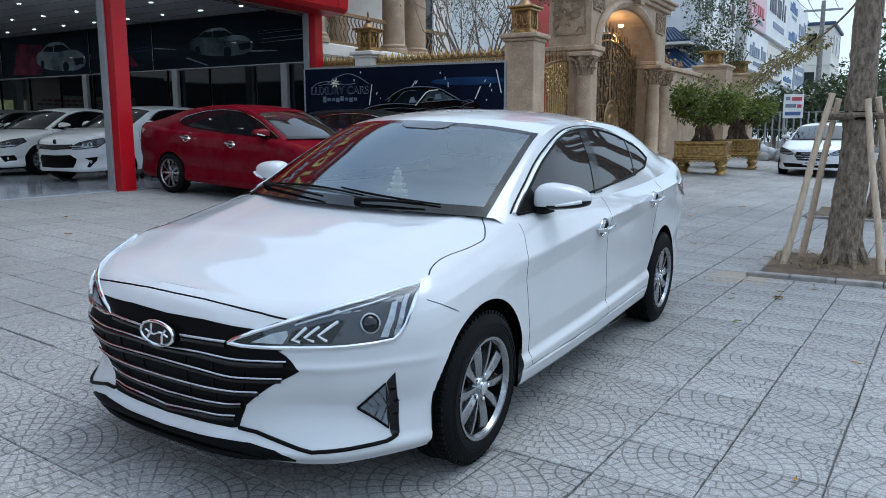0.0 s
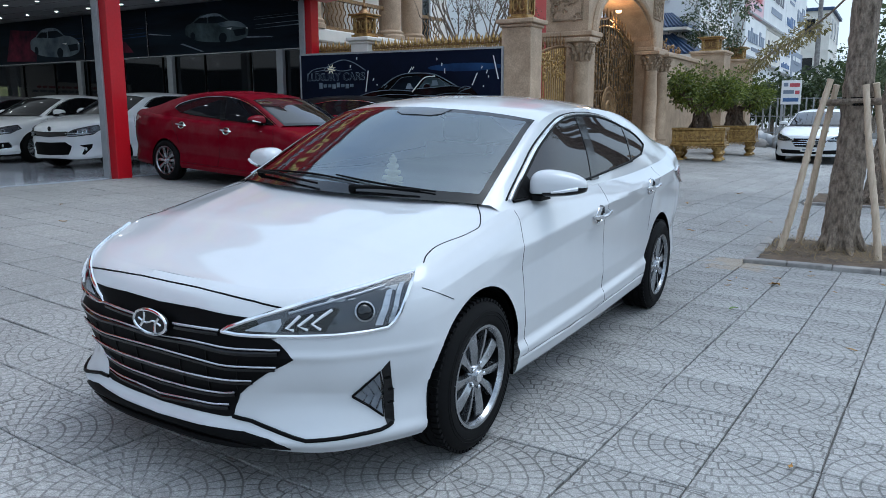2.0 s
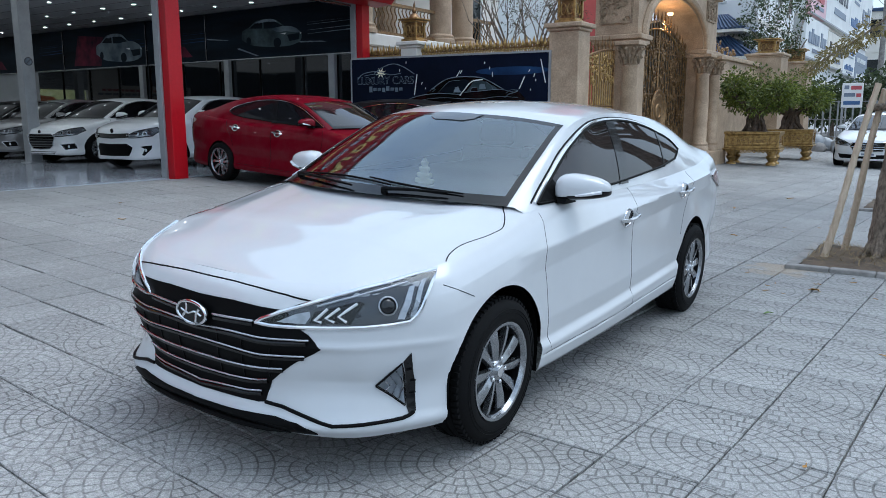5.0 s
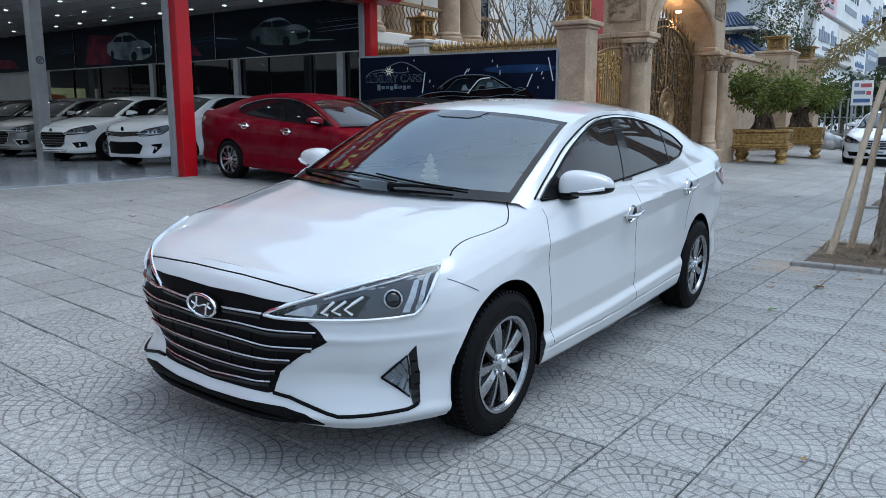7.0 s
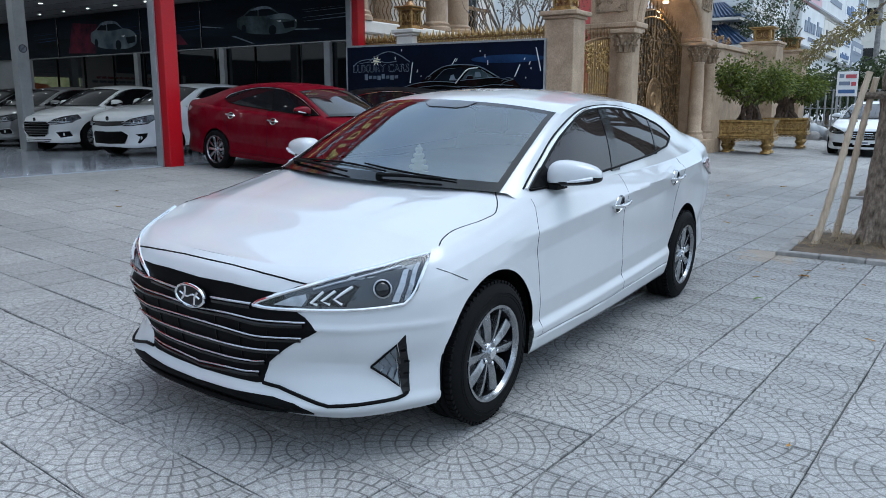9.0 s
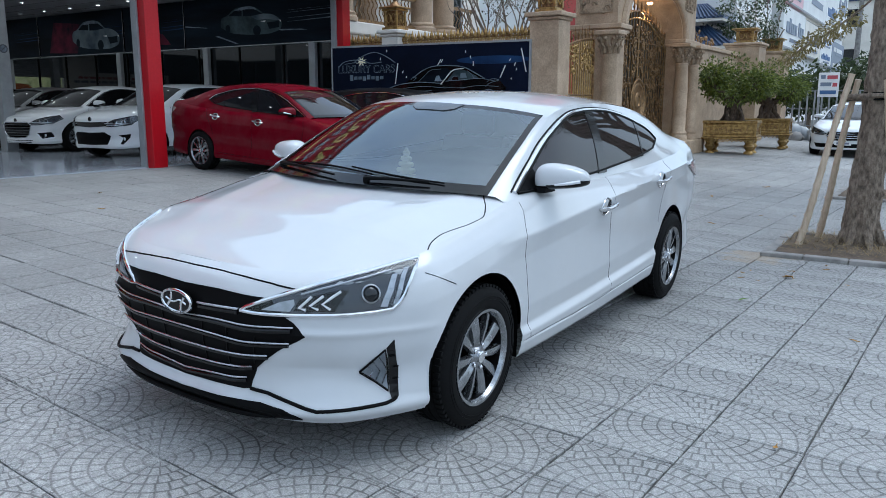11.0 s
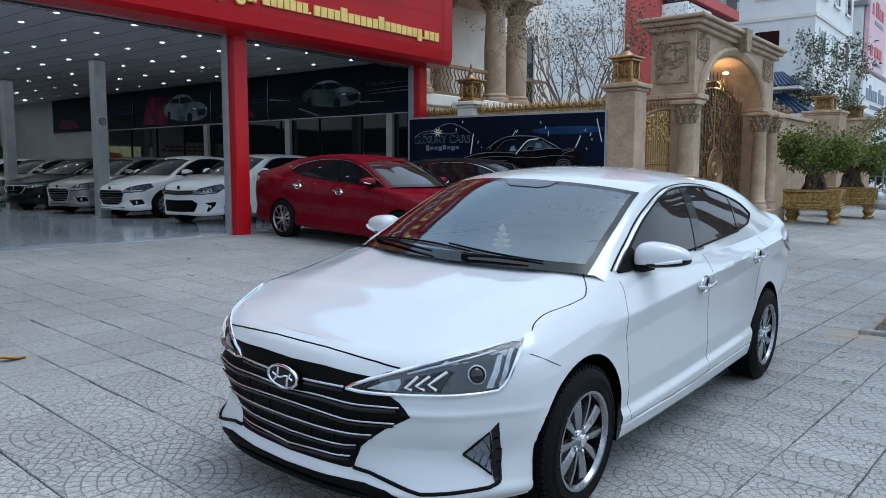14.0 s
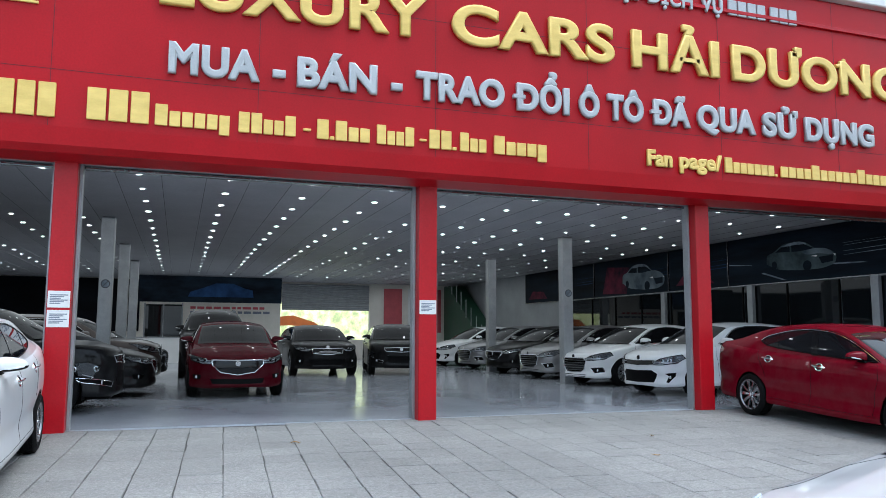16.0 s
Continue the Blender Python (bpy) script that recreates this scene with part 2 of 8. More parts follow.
M["alloy"] = surface("silver_alloy", (0.36, 0.37, 0.39), (0.26, 0.27, 0.28), 25, 0.24, 0.9, relief=0)
M["dark_alloy"] = surface("dark_alloy", (0.10, 0.10, 0.105), (0.07, 0.07, 0.07), 25, 0.35, 0.7, relief=0)
M["lamp_inside"] = surface("headlamp_reflector", (0.075, 0.08, 0.095), (0.045, 0.05, 0.06), 14, 0.3, 0.3, relief=0)
M["lamp_dark"] = surface("headlamp_bezel", (0.05, 0.052, 0.056), (0.03, 0.03, 0.033), 14, 0.3, 0.2, relief=0)
M["lamp_pale"] = surface("pale_reflector", (0.42, 0.45, 0.50), (0.30, 0.33, 0.37), 14, 0.3, 0.3, relief=0)
M["lamp_white"] = surface("white_light_guide", (0.75, 0.77, 0.80), None, 30, 0.25, relief=0)
M["tail_red"] = surface("red_tail_lens", (0.28, 0.01, 0.012), None, 30, 0.08, relief=0, coat=1.0)
M["cabin"] = surface("dark_cabin_plastic", (0.035, 0.034, 0.034), (0.022, 0.022, 0.022), 9, 0.6, fine=150)
M["seat"] = surface("beige_seat", (0.16, 0.13, 0.10), (0.10, 0.085, 0.07), 9, 0.6, fine=150)
M["gold"] = surface("gold_paint", (0.54, 0.36, 0.13), (0.20, 0.12, 0.045), 14, 0.38, 0.75, fine=60, relief=0.25)
M["gold_dark"] = surface("aged_bronze_gilding", (0.37, 0.225, 0.10), (0.09, 0.052, 0.026), 22, 0.42, 0.7, fine=80, relief=0.3)
M["gate_backing"] = surface("brown_bronze_sheet", (0.10, 0.065, 0.035), (0.04, 0.027, 0.017), 9, 0.5, 0.5, fine=60, relief=0.2)
M["letter_gold"] = surface("gold_letter_foil", (0.86, 0.62, 0.18), (0.70, 0.48, 0.12), 2.5, 0.34, 0.15, relief=0, stretch=(1, 1, 3))
M["letter_silver"] = surface("silver_letter_foil", (0.49, 0.50, 0.51), (0.40, 0.41, 0.42), 2.5, 0.40, 0.1, relief=0)
M["red_panel"] = surface("red_composite_panel", (0.44, 0.004, 0.011), (0.36, 0.003, 0.008), 0.7, 0.38, fine=40, relief=0.02, coat=0.06, coat_rough=0.25)
M["red_column"] = surface("red_column_panel", (0.45, 0.006, 0.014), (0.40, 0.005, 0.012), 1.2, 0.36, fine=40, relief=0.02, coat=0.2, coat_rough=0.25)
M["panel_joint"] = surface("panel_joint", (0.10, 0.004, 0.008), None, 5, 0.6, relief=0)
M["granite"] = surface("tan_granite", (0.50, 0.37, 0.25), (0.33, 0.235, 0.15), 3.0, 0.6, fine=42, relief=0.3, speck=0.24)
M["carved"] = surface("carved_tan_stone", (0.42, 0.31, 0.205), (0.17, 0.118, 0.07), 11, 0.7, fine=40, relief=0.6, dist=0.02)
M["cream"] = surface("cream_house_paint", (0.82, 0.78, 0.71), (0.70, 0.66, 0.59), 1.3, 0.75, fine=40, relief=0.05)
M["white_wall"] = surface("white_wall_paint", (0.86, 0.86, 0.85), (0.76, 0.76, 0.75), 0.8, 0.8, fine=50, relief=0.05)
M["grey_wall"] = surface("grey_wall_paint", (0.30, 0.31, 0.32), (0.22, 0.23, 0.24), 0.8, 0.7, fine=50, relief=0.05)
M["pink_wall"] = surface("pink_red_wall_paint", (0.55, 0.10, 0.09), (0.44, 0.08, 0.07), 0.8, 0.75, fine=50, relief=0.05)
M["blue_roof"] = surface("blue_roof_tile", (0.035, 0.07, 0.15), (0.02, 0.04, 0.09), 5, 0.5, fine=60)
M["ceiling"] = surface("ceiling_panel", (0.40, 0.40, 0.415), (0.33, 0.33, 0.345), 1.0, 0.55, fine=30, relief=0.02)
M["ceiling_joint"] = surface("ceiling_joint", (0.12, 0.12, 0.12), None, 5, 0.8, relief=0)
M["floor_gloss"] = surface("polished_floor", (0.46, 0.48, 0.53), (0.38, 0.40, 0.45), 0.8, 0.13, fine=30, relief=0, rrange=0.05)
M["grey_metal"] = surface("grey_painted_steel", (0.36, 0.37, 0.38), (0.28, 0.29, 0.30), 4, 0.45, 0.3, fine=60, relief=0.03)
M["poster"] = surface("dark_printed_vinyl", (0.011, 0.019, 0.030), (0.002, 0.003, 0.006), 0.9, 0.6, fine=20, relief=0.02, stretch=(0.4, 1, 2.5))
M["dark_wall"] = surface("black_printed_wall", (0.006, 0.008, 0.012), (0.002, 0.002, 0.003), 0.6, 0.6, fine=20, relief=0.02, stretch=(0.5, 1, 2))
M["poster_car"] = surface("grey_printed_vinyl", (0.085, 0.115, 0.125), (0.022, 0.034, 0.040), 2.2, 0.6, fine=20, relief=0)
M["poster_grey"] = surface("mid_grey_printed_vinyl", (0.19, 0.23, 0.26), (0.05, 0.07, 0.09), 1.6, 0.6, relief=0)
M["poster_light"] = surface("pale_printed_vinyl", (0.24, 0.28, 0.32), (0.07, 0.09, 0.12), 5, 0.6, relief=0)
M["billboard_print"] = surface("navy_printed_vinyl", (0.006, 0.010, 0.027), (0.003, 0.005, 0.012), 0.8, 0.55, fine=20, relief=0.02)
M["poster_red"] = surface("red_printed_vinyl", (0.14, 0.022, 0.045), (0.012, 0.008, 0.016), 2.5, 0.6, relief=0)
M["poster_blue"] = surface("blue_printed_vinyl", (0.022, 0.055, 0.14), (0.008, 0.018, 0.05), 1.5, 0.6, relief=0)
M["dark_glass"] = surface("dark_showroom_glass", (0.008, 0.010, 0.012), None, 2, 0.025, relief=0, rrange=0.005)
M["paper"] = surface("white_paper", (0.80, 0.80, 0.79), (0.72, 0.72, 0.71), 8, 0.7, relief=0)
M["ink"] = surface("grey_print", (0.22, 0.24, 0.30), None, 8, 0.7, relief=0)
M["orange"] = surface("orange_paint", (0.62, 0.16, 0.04), None, 3, 0.5, relief=0)
M["green_panel"] = surface("dark_green_panel", (0.01, 0.06, 0.03), (0.008, 0.035, 0.02), 1.5, 0.5, relief=0.02)
M["bark"] = surface("rough_bark", (0.40, 0.32, 0.245), (0.10, 0.075, 0.055), 17, 0.92, fine=60, relief=1.0, dist=0.03, stretch=(1.6, 1.6, 0.75))
M["bonsai_bark"] = surface("bonsai_bark", (0.15, 0.105, 0.075), (0.04, 0.028, 0.022), 12, 0.9, fine=50, relief=0.8, dist=0.02)
M["bamboo"] = surface("dry_bamboo", (0.62, 0.50, 0.37), (0.42, 0.32, 0.22), 6, 0.5, fine=60, relief=0.1, stretch=(6, 6, 1))
M["soil"] = surface("dry_soil", (0.16, 0.115, 0.075), (0.075, 0.055, 0.04), 6, 0.95, fine=40, relief=0.8, dist=0.02)
M["kerb"] = surface("grey_kerb_stone", (0.34, 0.32, 0.30), (0.17, 0.16, 0.15), 7, 0.75, fine=90, relief=0.2)
M["straw"] = surface("dry_grass", (0.36, 0.26, 0.12), (0.20, 0.14, 0.07), 10, 0.85, relief=0)
M["leaf_dry"] = surface("dry_leaf", (0.46, 0.25, 0.05), (0.30, 0.15, 0.03), 14, 0.6, relief=0.1)
M["leaf_green"] = surface("fallen_green_leaf", (0.14, 0.24, 0.04), None, 14, 0.5, relief=0.1)


def leaf_material(name, a, b_):
    m, nt, b = mat(name)
    ge = nt.nodes.new("ShaderNodeNewGeometry")
    r = ramp(nt, ge.outputs["Random Per Island"], [(0.0, a), (1.0, b_)])
    nt.links.new(r.outputs[0], b.inputs["Base Color"])
    b.inputs["Roughness"].default_value = 0.5
    b.inputs["Subsurface Weight"].default_value = 0.0
    tr = nt.nodes.new("ShaderNodeBsdfTranslucent")
    nt.links.new(r.outputs[0], tr.inputs[0])
    mx = nt.nodes.new("ShaderNodeMixShader")
    mx.inputs[0].default_value = 0.3
    nt.links.new(b.outputs[0], mx.inputs[1])
    nt.links.new(tr.outputs[0], mx.inputs[2])
    nt.links.new(mx.outputs[0], nt.nodes["Material Output"].inputs[0])
    return m


M["leaves"] = leaf_material("green_leaves", (0.040, 0.062, 0.010), (0.20, 0.235, 0.030))
M["leaves_far"] = leaf_material("dull_leaves", (0.03, 0.05, 0.02), (0.085, 0.11, 0.04))
M["leaves_sparse"] = leaf_material("sparse_leaves", (0.05, 0.05, 0.025), (0.12, 0.10, 0.05))
M["leaves_yellow"] = leaf_material("yellowing_leaves", (0.14, 0.12, 0.04), (0.28, 0.22, 0.08))
M["spot"] = glow("downlight_lens", (1.0, 0.97, 0.92), 25.0)
# emissive sheet: sunlit leaves and bright sky are put into its glow
M["daylit"] = glow("daylight_glow", (0.62, 0.70, 0.40), 0.5)
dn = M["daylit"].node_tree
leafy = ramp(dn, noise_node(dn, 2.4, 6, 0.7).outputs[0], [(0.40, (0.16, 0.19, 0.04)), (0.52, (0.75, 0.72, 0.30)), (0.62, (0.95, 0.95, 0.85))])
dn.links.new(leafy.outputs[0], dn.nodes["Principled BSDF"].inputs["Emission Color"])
M["arch_lamp"] = glow("warm_lamp_lens", (1.0, 0.62, 0.28), 2.5)
for i, c in enumerate(((0.55, 0.10, 0.12), (0.07, 0.15, 0.34), (0.80, 0.50, 0.54), (0.08, 0.08, 0.10), (0.50, 0.38, 0.12), (0.22, 0.26, 0.34))):
    M[f"sign_{i}"] = surface(("sign_red", "sign_blue", "sign_pink", "sign_black", "sign_ochre", "sign_slate")[i], c, None, 3, 0.5, relief=0)
M["pool"] = surface("pale_yellow_plastic", (0.93, 0.91, 0.72), (0.88, 0.84, 0.60), 20, 0.5, relief=0)
for k in for_dull:
    M[k].node_tree.nodes["Principled BSDF"].inputs["Specular IOR Level"].default_value = 0.06
for k, level in (("red_panel", 0.18), ("red_column", 0.2), ("trim", 0.07), ("rubber", 0.10), ("gloss_black", 0.25), ("shade_glass", 0.2), ("side_tint", 0.32), ("dark_glass", 0.5), ("lamp_dark", 0.3), ("cabin", 0.2)):
    M[k].node_tree.nodes["Principled BSDF"].inputs["Specular IOR Level"].default_value = level
# ---- mesh helpers ----
def link_bm(name, bm, material, smooth=False):
    me = bpy.data.meshes.new(name)
    bm.normal_update()
    bm.to_mesh(me)
    bm.free()
    for mm in (material if isinstance(material, (list, tuple)) else [material]):
        me.materials.append(M[mm] if isinstance(mm, str) else mm)
    if smooth:
        me.shade_smooth()
        me.set_sharp_from_angle(angle=radians(38))
    return new(name, me)


def part(name, bm, material, parent, label="", smooth=False):
    ob = link_bm(name, bm, material, smooth)
    ob.parent = parent
    return tagged(ob, label)


def share(name, me, parent, m=None):
    """One more object on a mesh that is already there."""
    ob = new(name, me)
    ob.parent = parent
    if m is not None:
        ob.matrix_basis = m
    return ob


def thing(name, label, category, m=None, group="", kind=""):
    ob = new(name)
    if m is not None:
        ob.matrix_basis = m
    return tagged(ob, label, category, group, kind)


def box(bm, x0, y0, z0, x1, y1, z1, bev=0.0, seg=1):
    """A box between two corners, with its edges rounded by bev."""
    r = bmesh.ops.create_cube(bm, size=1.0)
    vs = r["verts"]
    for v in vs:
        v.co = Vector(((x0 + x1) / 2 + v.co.x * (x1 - x0), (y0 + y1) / 2 + v.co.y * (y1 - y0), (z0 + z1) / 2 + v.co.z * (z1 - z0)))
    if bev:
        es = list({e for v in vs for e in v.link_edges})
        bmesh.ops.bevel(bm, geom=es, offset=bev, segments=seg, affect="EDGES", profile=0.6)
    return bm


def boxes(*specs, bev=0.0):
    bm = bmesh.new()
    for s in specs:
        box(bm, *s, bev=bev)
    return bm


def revolve(bm, prof, n=32, centre=(0, 0, 0), axis="z", close=True):
    """Turn a profile of (radius, height) round an axis."""
    rings = []
    for r, h in prof:
        ring = []
        for i in range(n):
            a = 2 * math.pi * i / n
            p = (r * math.cos(a), r * math.sin(a), h)
            if axis == "x":
                p = (p[2], p[0], p[1])
            elif axis == "y":
                p = (p[0], p[2], p[1])
            ring.append(bm.verts.new(Vector(p) + Vector(centre)))
        rings.append(ring)
    for a, b in zip(rings, rings[1:]):
        for i in range(n):
            bm.faces.new((a[i], a[(i + 1) % n], b[(i + 1) % n], b[i]))
    if close:
        bm.faces.new(rings[0][::-1])
        bm.faces.new(rings[-1])
    bmesh.ops.recalc_face_normals(bm, faces=bm.faces)
    return bm


def tube(bm, pts, r, n=6, caps=True, flat=1.0):
    """A round bar along a line of points; r is one radius or a radius per point."""
    pts = [Vector(p) for p in pts]
    rs = r if isinstance(r, (list, tuple)) else [r] * len(pts)
    rings, side = [], None
    for i, p in enumerate(pts):
        d = (pts[min(i + 1, len(pts) - 1)] - pts[max(i - 1, 0)])
        d = d.normalized() if d.length > 1e-9 else Vector((0, 0, 1))
        if side is None:
            side = d.orthogonal().normalized()
        side = (side - d * side.dot(d))
        side = side.normalized() if side.length > 1e-6 else d.orthogonal().normalized()
        up = d.cross(side)
        rings.append([bm.verts.new(p + (side * math.cos(a) + up * math.sin(a) * flat) * rs[i]) for a in (2 * math.pi * k / n for k in range(n))])
    for a, b in zip(rings, rings[1:]):
        for i in range(n):
            bm.faces.new((a[i], a[(i + 1) % n], b[(i + 1) % n], b[i]))
    if caps:
        bm.faces.new(rings[0][::-1])
        bm.faces.new(rings[-1])
    return bm


def smooth_line(ctrl, n):
    """n points of a Catmull-Rom line through the control points, evenly by chord length."""
    c = np.array(ctrl, float)
    d = np.r_[0, np.cumsum(np.linalg.norm(np.diff(c, axis=0), axis=1))]
    t = np.linspace(0, d[-1], n)
    return spline(d, c, t)


def spline(d, c, t):
    """Cubic Hermite through the values c at the places d (monotone places), read off at t."""
    d, c, t = np.asarray(d, float), np.asarray(c, float), np.asarray(t, float)
    if c.ndim == 1:
        return spline(d, c[:, None], t)[:, 0]
    h = np.diff(d)
    s = np.diff(c, axis=0) / h[:, None]
    m = np.empty_like(c)
    m[0], m[-1] = s[0], s[-1]
    m[1:-1] = (s[:-1] * h[1:, None] + s[1:] * h[:-1, None]) / (h[:-1] + h[1:])[:, None]
    k = np.clip(np.searchsorted(d, t, side="right") - 1, 0, len(h) - 1)
    u = ((t - d[k]) / h[k])[:, None]
    hh = h[k][:, None]
    return (2 * u**3 - 3 * u**2 + 1) * c[k] + (u**3 - 2 * u**2 + u) * hh * m[k] + (-2 * u**3 + 3 * u**2) * c[k + 1] + (u**3 - u**2) * hh * m[k + 1]


def grid_faces(bm, P, keep=None):
    """Quads over an array of points P[i, j]; keep(i, j) may leave some out."""
    ni, nj = P.shape[:2]
    vs = [[bm.verts.new(P[i, j]) for j in range(nj)] for i in range(ni)]
    for i in range(ni - 1):
        for j in range(nj - 1):
            if keep is None or keep(i, j):
                q = (vs[i][j], vs[i + 1][j], vs[i + 1][j + 1], vs[i][j + 1])
                try:
                    bm.faces.new(q)
                except ValueError:
                    pass
    return vs


def prism(bm, poly, axis, a, b):
    """A flat polygon of 2D points, pulled from a to b along an axis (x: points are y, z; y: x, z; z: x, y)."""
    def at3(p, h):
        return {"x": (h, p[0], p[1]), "y": (p[0], h, p[1]), "z": (p[0], p[1], h)}[axis]
    v0, v1 = [bm.verts.new(at3(p, a)) for p in poly], [bm.verts.new(at3(p, b)) for p in poly]
    n = len(poly)
    fs = [bm.faces.new(v0[::-1]), bm.faces.new(v1)] + [bm.faces.new((v0[i], v0[(i + 1) % n], v1[(i + 1) % n], v1[i])) for i in range(n)]
    bmesh.ops.recalc_face_normals(bm, faces=fs)
    return bm


def arc(cx, cy, r, a0, a1, n):
    return [(cx + r * math.cos(a0 + (a1 - a0) * i / n), cy + r * math.sin(a0 + (a1 - a0) * i / n)) for i in range(n + 1)]


def ground_z(x):
    """The forecourt lies level by the street and climbs gently to the showroom."""
    return 0.0 if x > -1.45 else (0.36 if x < -10.95 else (-1.45 - x) * 0.0379)
# ---- ground ----
def sheet(name, xs, ys, zf, material, label):
    bm = bmesh.new()
    P = np.array([[(x, y, zf(x)) for y in ys] for x in xs], float)
    grid_faces(bm, P)
    bmesh.ops.recalc_face_normals(bm, faces=bm.faces)
    ob = link_bm(name, bm, material)
    return tagged(ob, label, name, kind="structure")


sheet("ground", [-900, -60, -11.3, -10.95, -9, -6, -3.2, -1.45, 0, 3.0, 3.05, 60, 900], [-900, -60, -10, 0, 20, 60, 200, 900],
      lambda x: (ground_z(x) - .014 if x < 3.02 else -.16), "joint", "grey sandy ground beneath stamped paving tiles")
sheet("road", [3.3, 15.0], [-300, 0, 300], lambda x: -.15, "asphalt", "dark grey asphalt road beside the pavement")

# ---- showroom ----
FLOOR, CEIL, XF, XB, YR, YL = .36, 3.92, -10.98, -36.0, 13.0, -8.2
COLS = [-6.23, -1.47, 3.29, 8.05, 12.82]

tagged(link_bm("floor", boxes((XB, YL, FLOOR - .10, XF + .16, YR, FLOOR + .004)), "floor_gloss"), "polished pale grey showroom floor", "floor", kind="structure")
tagged(link_bm("ceiling", boxes((XB, YL, CEIL, XF + .2, YR, CEIL + .12)), "ceiling"), "pale grey panelled showroom ceiling", "ceiling", kind="structure")
bm = bmesh.new()
for k in range(34):
    y = YL + .59 + k * .651
    if y < YR:
        box(bm, XB, y - .004, CEIL - .004, XF, y + .004, CEIL + .002)
tagged(link_bm("trim", bm, "ceiling_joint"), "dark joints between the long ceiling panels", "trim", kind="structure")
tagged(link_bm("wall_north", boxes((XB, YR, 0, XF - .1, YR + .2, 7.4)), "grey_wall"), "grey side wall of the showroom", "wall", kind="structure")
tagged(link_bm("wall_south", boxes((XB, YL - .2, 0, XF - .1, YL, 7.4)), "dark_wall"), "dark side wall of the showroom", "wall", kind="structure")
# low wall across the gateway is added, unseen, to cover the glow behind
bm = boxes((XB - .2, YL, 0, XB, 4.3, 7.4), (XB - .2, 8.5, 0, XB, YR, 7.4), (XB - .2, 4.3, 3.0, XB, 8.5, 7.4), (XB - .2, 4.3, 0, XB, 8.5, 1.25))
tagged(link_bm("wall_west", bm, "cream"), "cream back wall of the showroom with a gateway", "wall", kind="structure")
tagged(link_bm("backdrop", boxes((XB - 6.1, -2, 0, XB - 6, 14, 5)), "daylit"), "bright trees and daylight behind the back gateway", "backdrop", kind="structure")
tagged(link_bm("roof", boxes((XB - .2, YL - .2, 7.3, XF, YR + .2, 7.5)), "grey_wall"), "flat grey roof of the showroom", "roof", kind="structure")

# roller shutter half down over the back gateway
sh = thing("roller_shutter", "half-lowered grey steel roller shutter at the back gateway", "shutter", pose(XB + .06, 0, 0))
for k in range(14):
    bm = bmesh.new()
    z = 3.78 - k * .085
    tube(bm, [(0, 4.35, z), (0, 8.45, z)], .05, 8)
    part("slat", bm, "grey_metal", sh)

# ceiling downlights: ring and lens
spot_ring = bmesh.new()
revolve(spot_ring, [(.052, -.010), (.062, -.004), (.062, .0), (.038, 0)], 14, close=False)
spot_lens = bmesh.new()
revolve(spot_lens, [(.042, -.003), (.0001, -.006)], 12, close=False)
rng = random.Random(4)
first = thing("downlight", "small round white recessed ceiling downlight", "lamp", pose(-12.3, -7.27, CEIL - .002), "downlights in the showroom ceiling")
ring_me = part("lamp_ring", spot_ring, "white_wall", first).data
lens_me = part("lens", spot_lens, "spot", first).data
for i in range(17):
    for j in range(16):
        if i or j:
            copy_thing(first, pose(-12.3 - i * 1.25 + (.02 * rng.random()), -7.27 + j * 1.302, CEIL - .002))
# unseen area fill below the ceiling, added to boost the downlights
lamps = bpy.data.lights.new("showroom_fill", "AREA")
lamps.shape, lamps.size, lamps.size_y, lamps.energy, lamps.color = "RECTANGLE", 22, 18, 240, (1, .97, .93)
new("ceiling_fill", lamps).matrix_world = look((-24, 2.4, CEIL - .03), (-24, 2.4, 0))

# steel posts inside
for x, y in ((-16.9, 8.8), (-22.6, 9.2), (-28.4, 9.2), (-17.2, -1.55), (-22.2, -1.55), (-27.2, -1.55)):
    p = thing("steel_post", "grey square steel post standing in the showroom", "post", pose(x, y, FLOOR + .004), "steel posts in the showroom")
    part("shaft", boxes((-.13, -.13, 0, .13, .13, CEIL - FLOOR - .004), bev=.012), "grey_metal", p)
    part("foot_plate", boxes((-.19, -.19, 0, .19, .19, .02), bev=.004), "grey_metal", p)
    if x > -18:
        bm = bmesh.new()
        revolve(bm, [(.09, .134), (.09, .138), (.0001, .138)], 20, axis="x", centre=(0, 0, 2.18), close=False)
        part("no_smoking_sign", bm, "poster_light", p, "round white prohibition sign")
        bm = bmesh.new()
        revolve(bm, [(.09, .139), (.09, .142), (.070, .142), (.070, .139)], 20, axis="x", centre=(0, 0, 2.18), close=False)
        tube(bm, [(.141, -.05, 2.13), (.141, .05, 2.23)], .009, 6)
        part("sign_ring", bm, "sign_3", p)

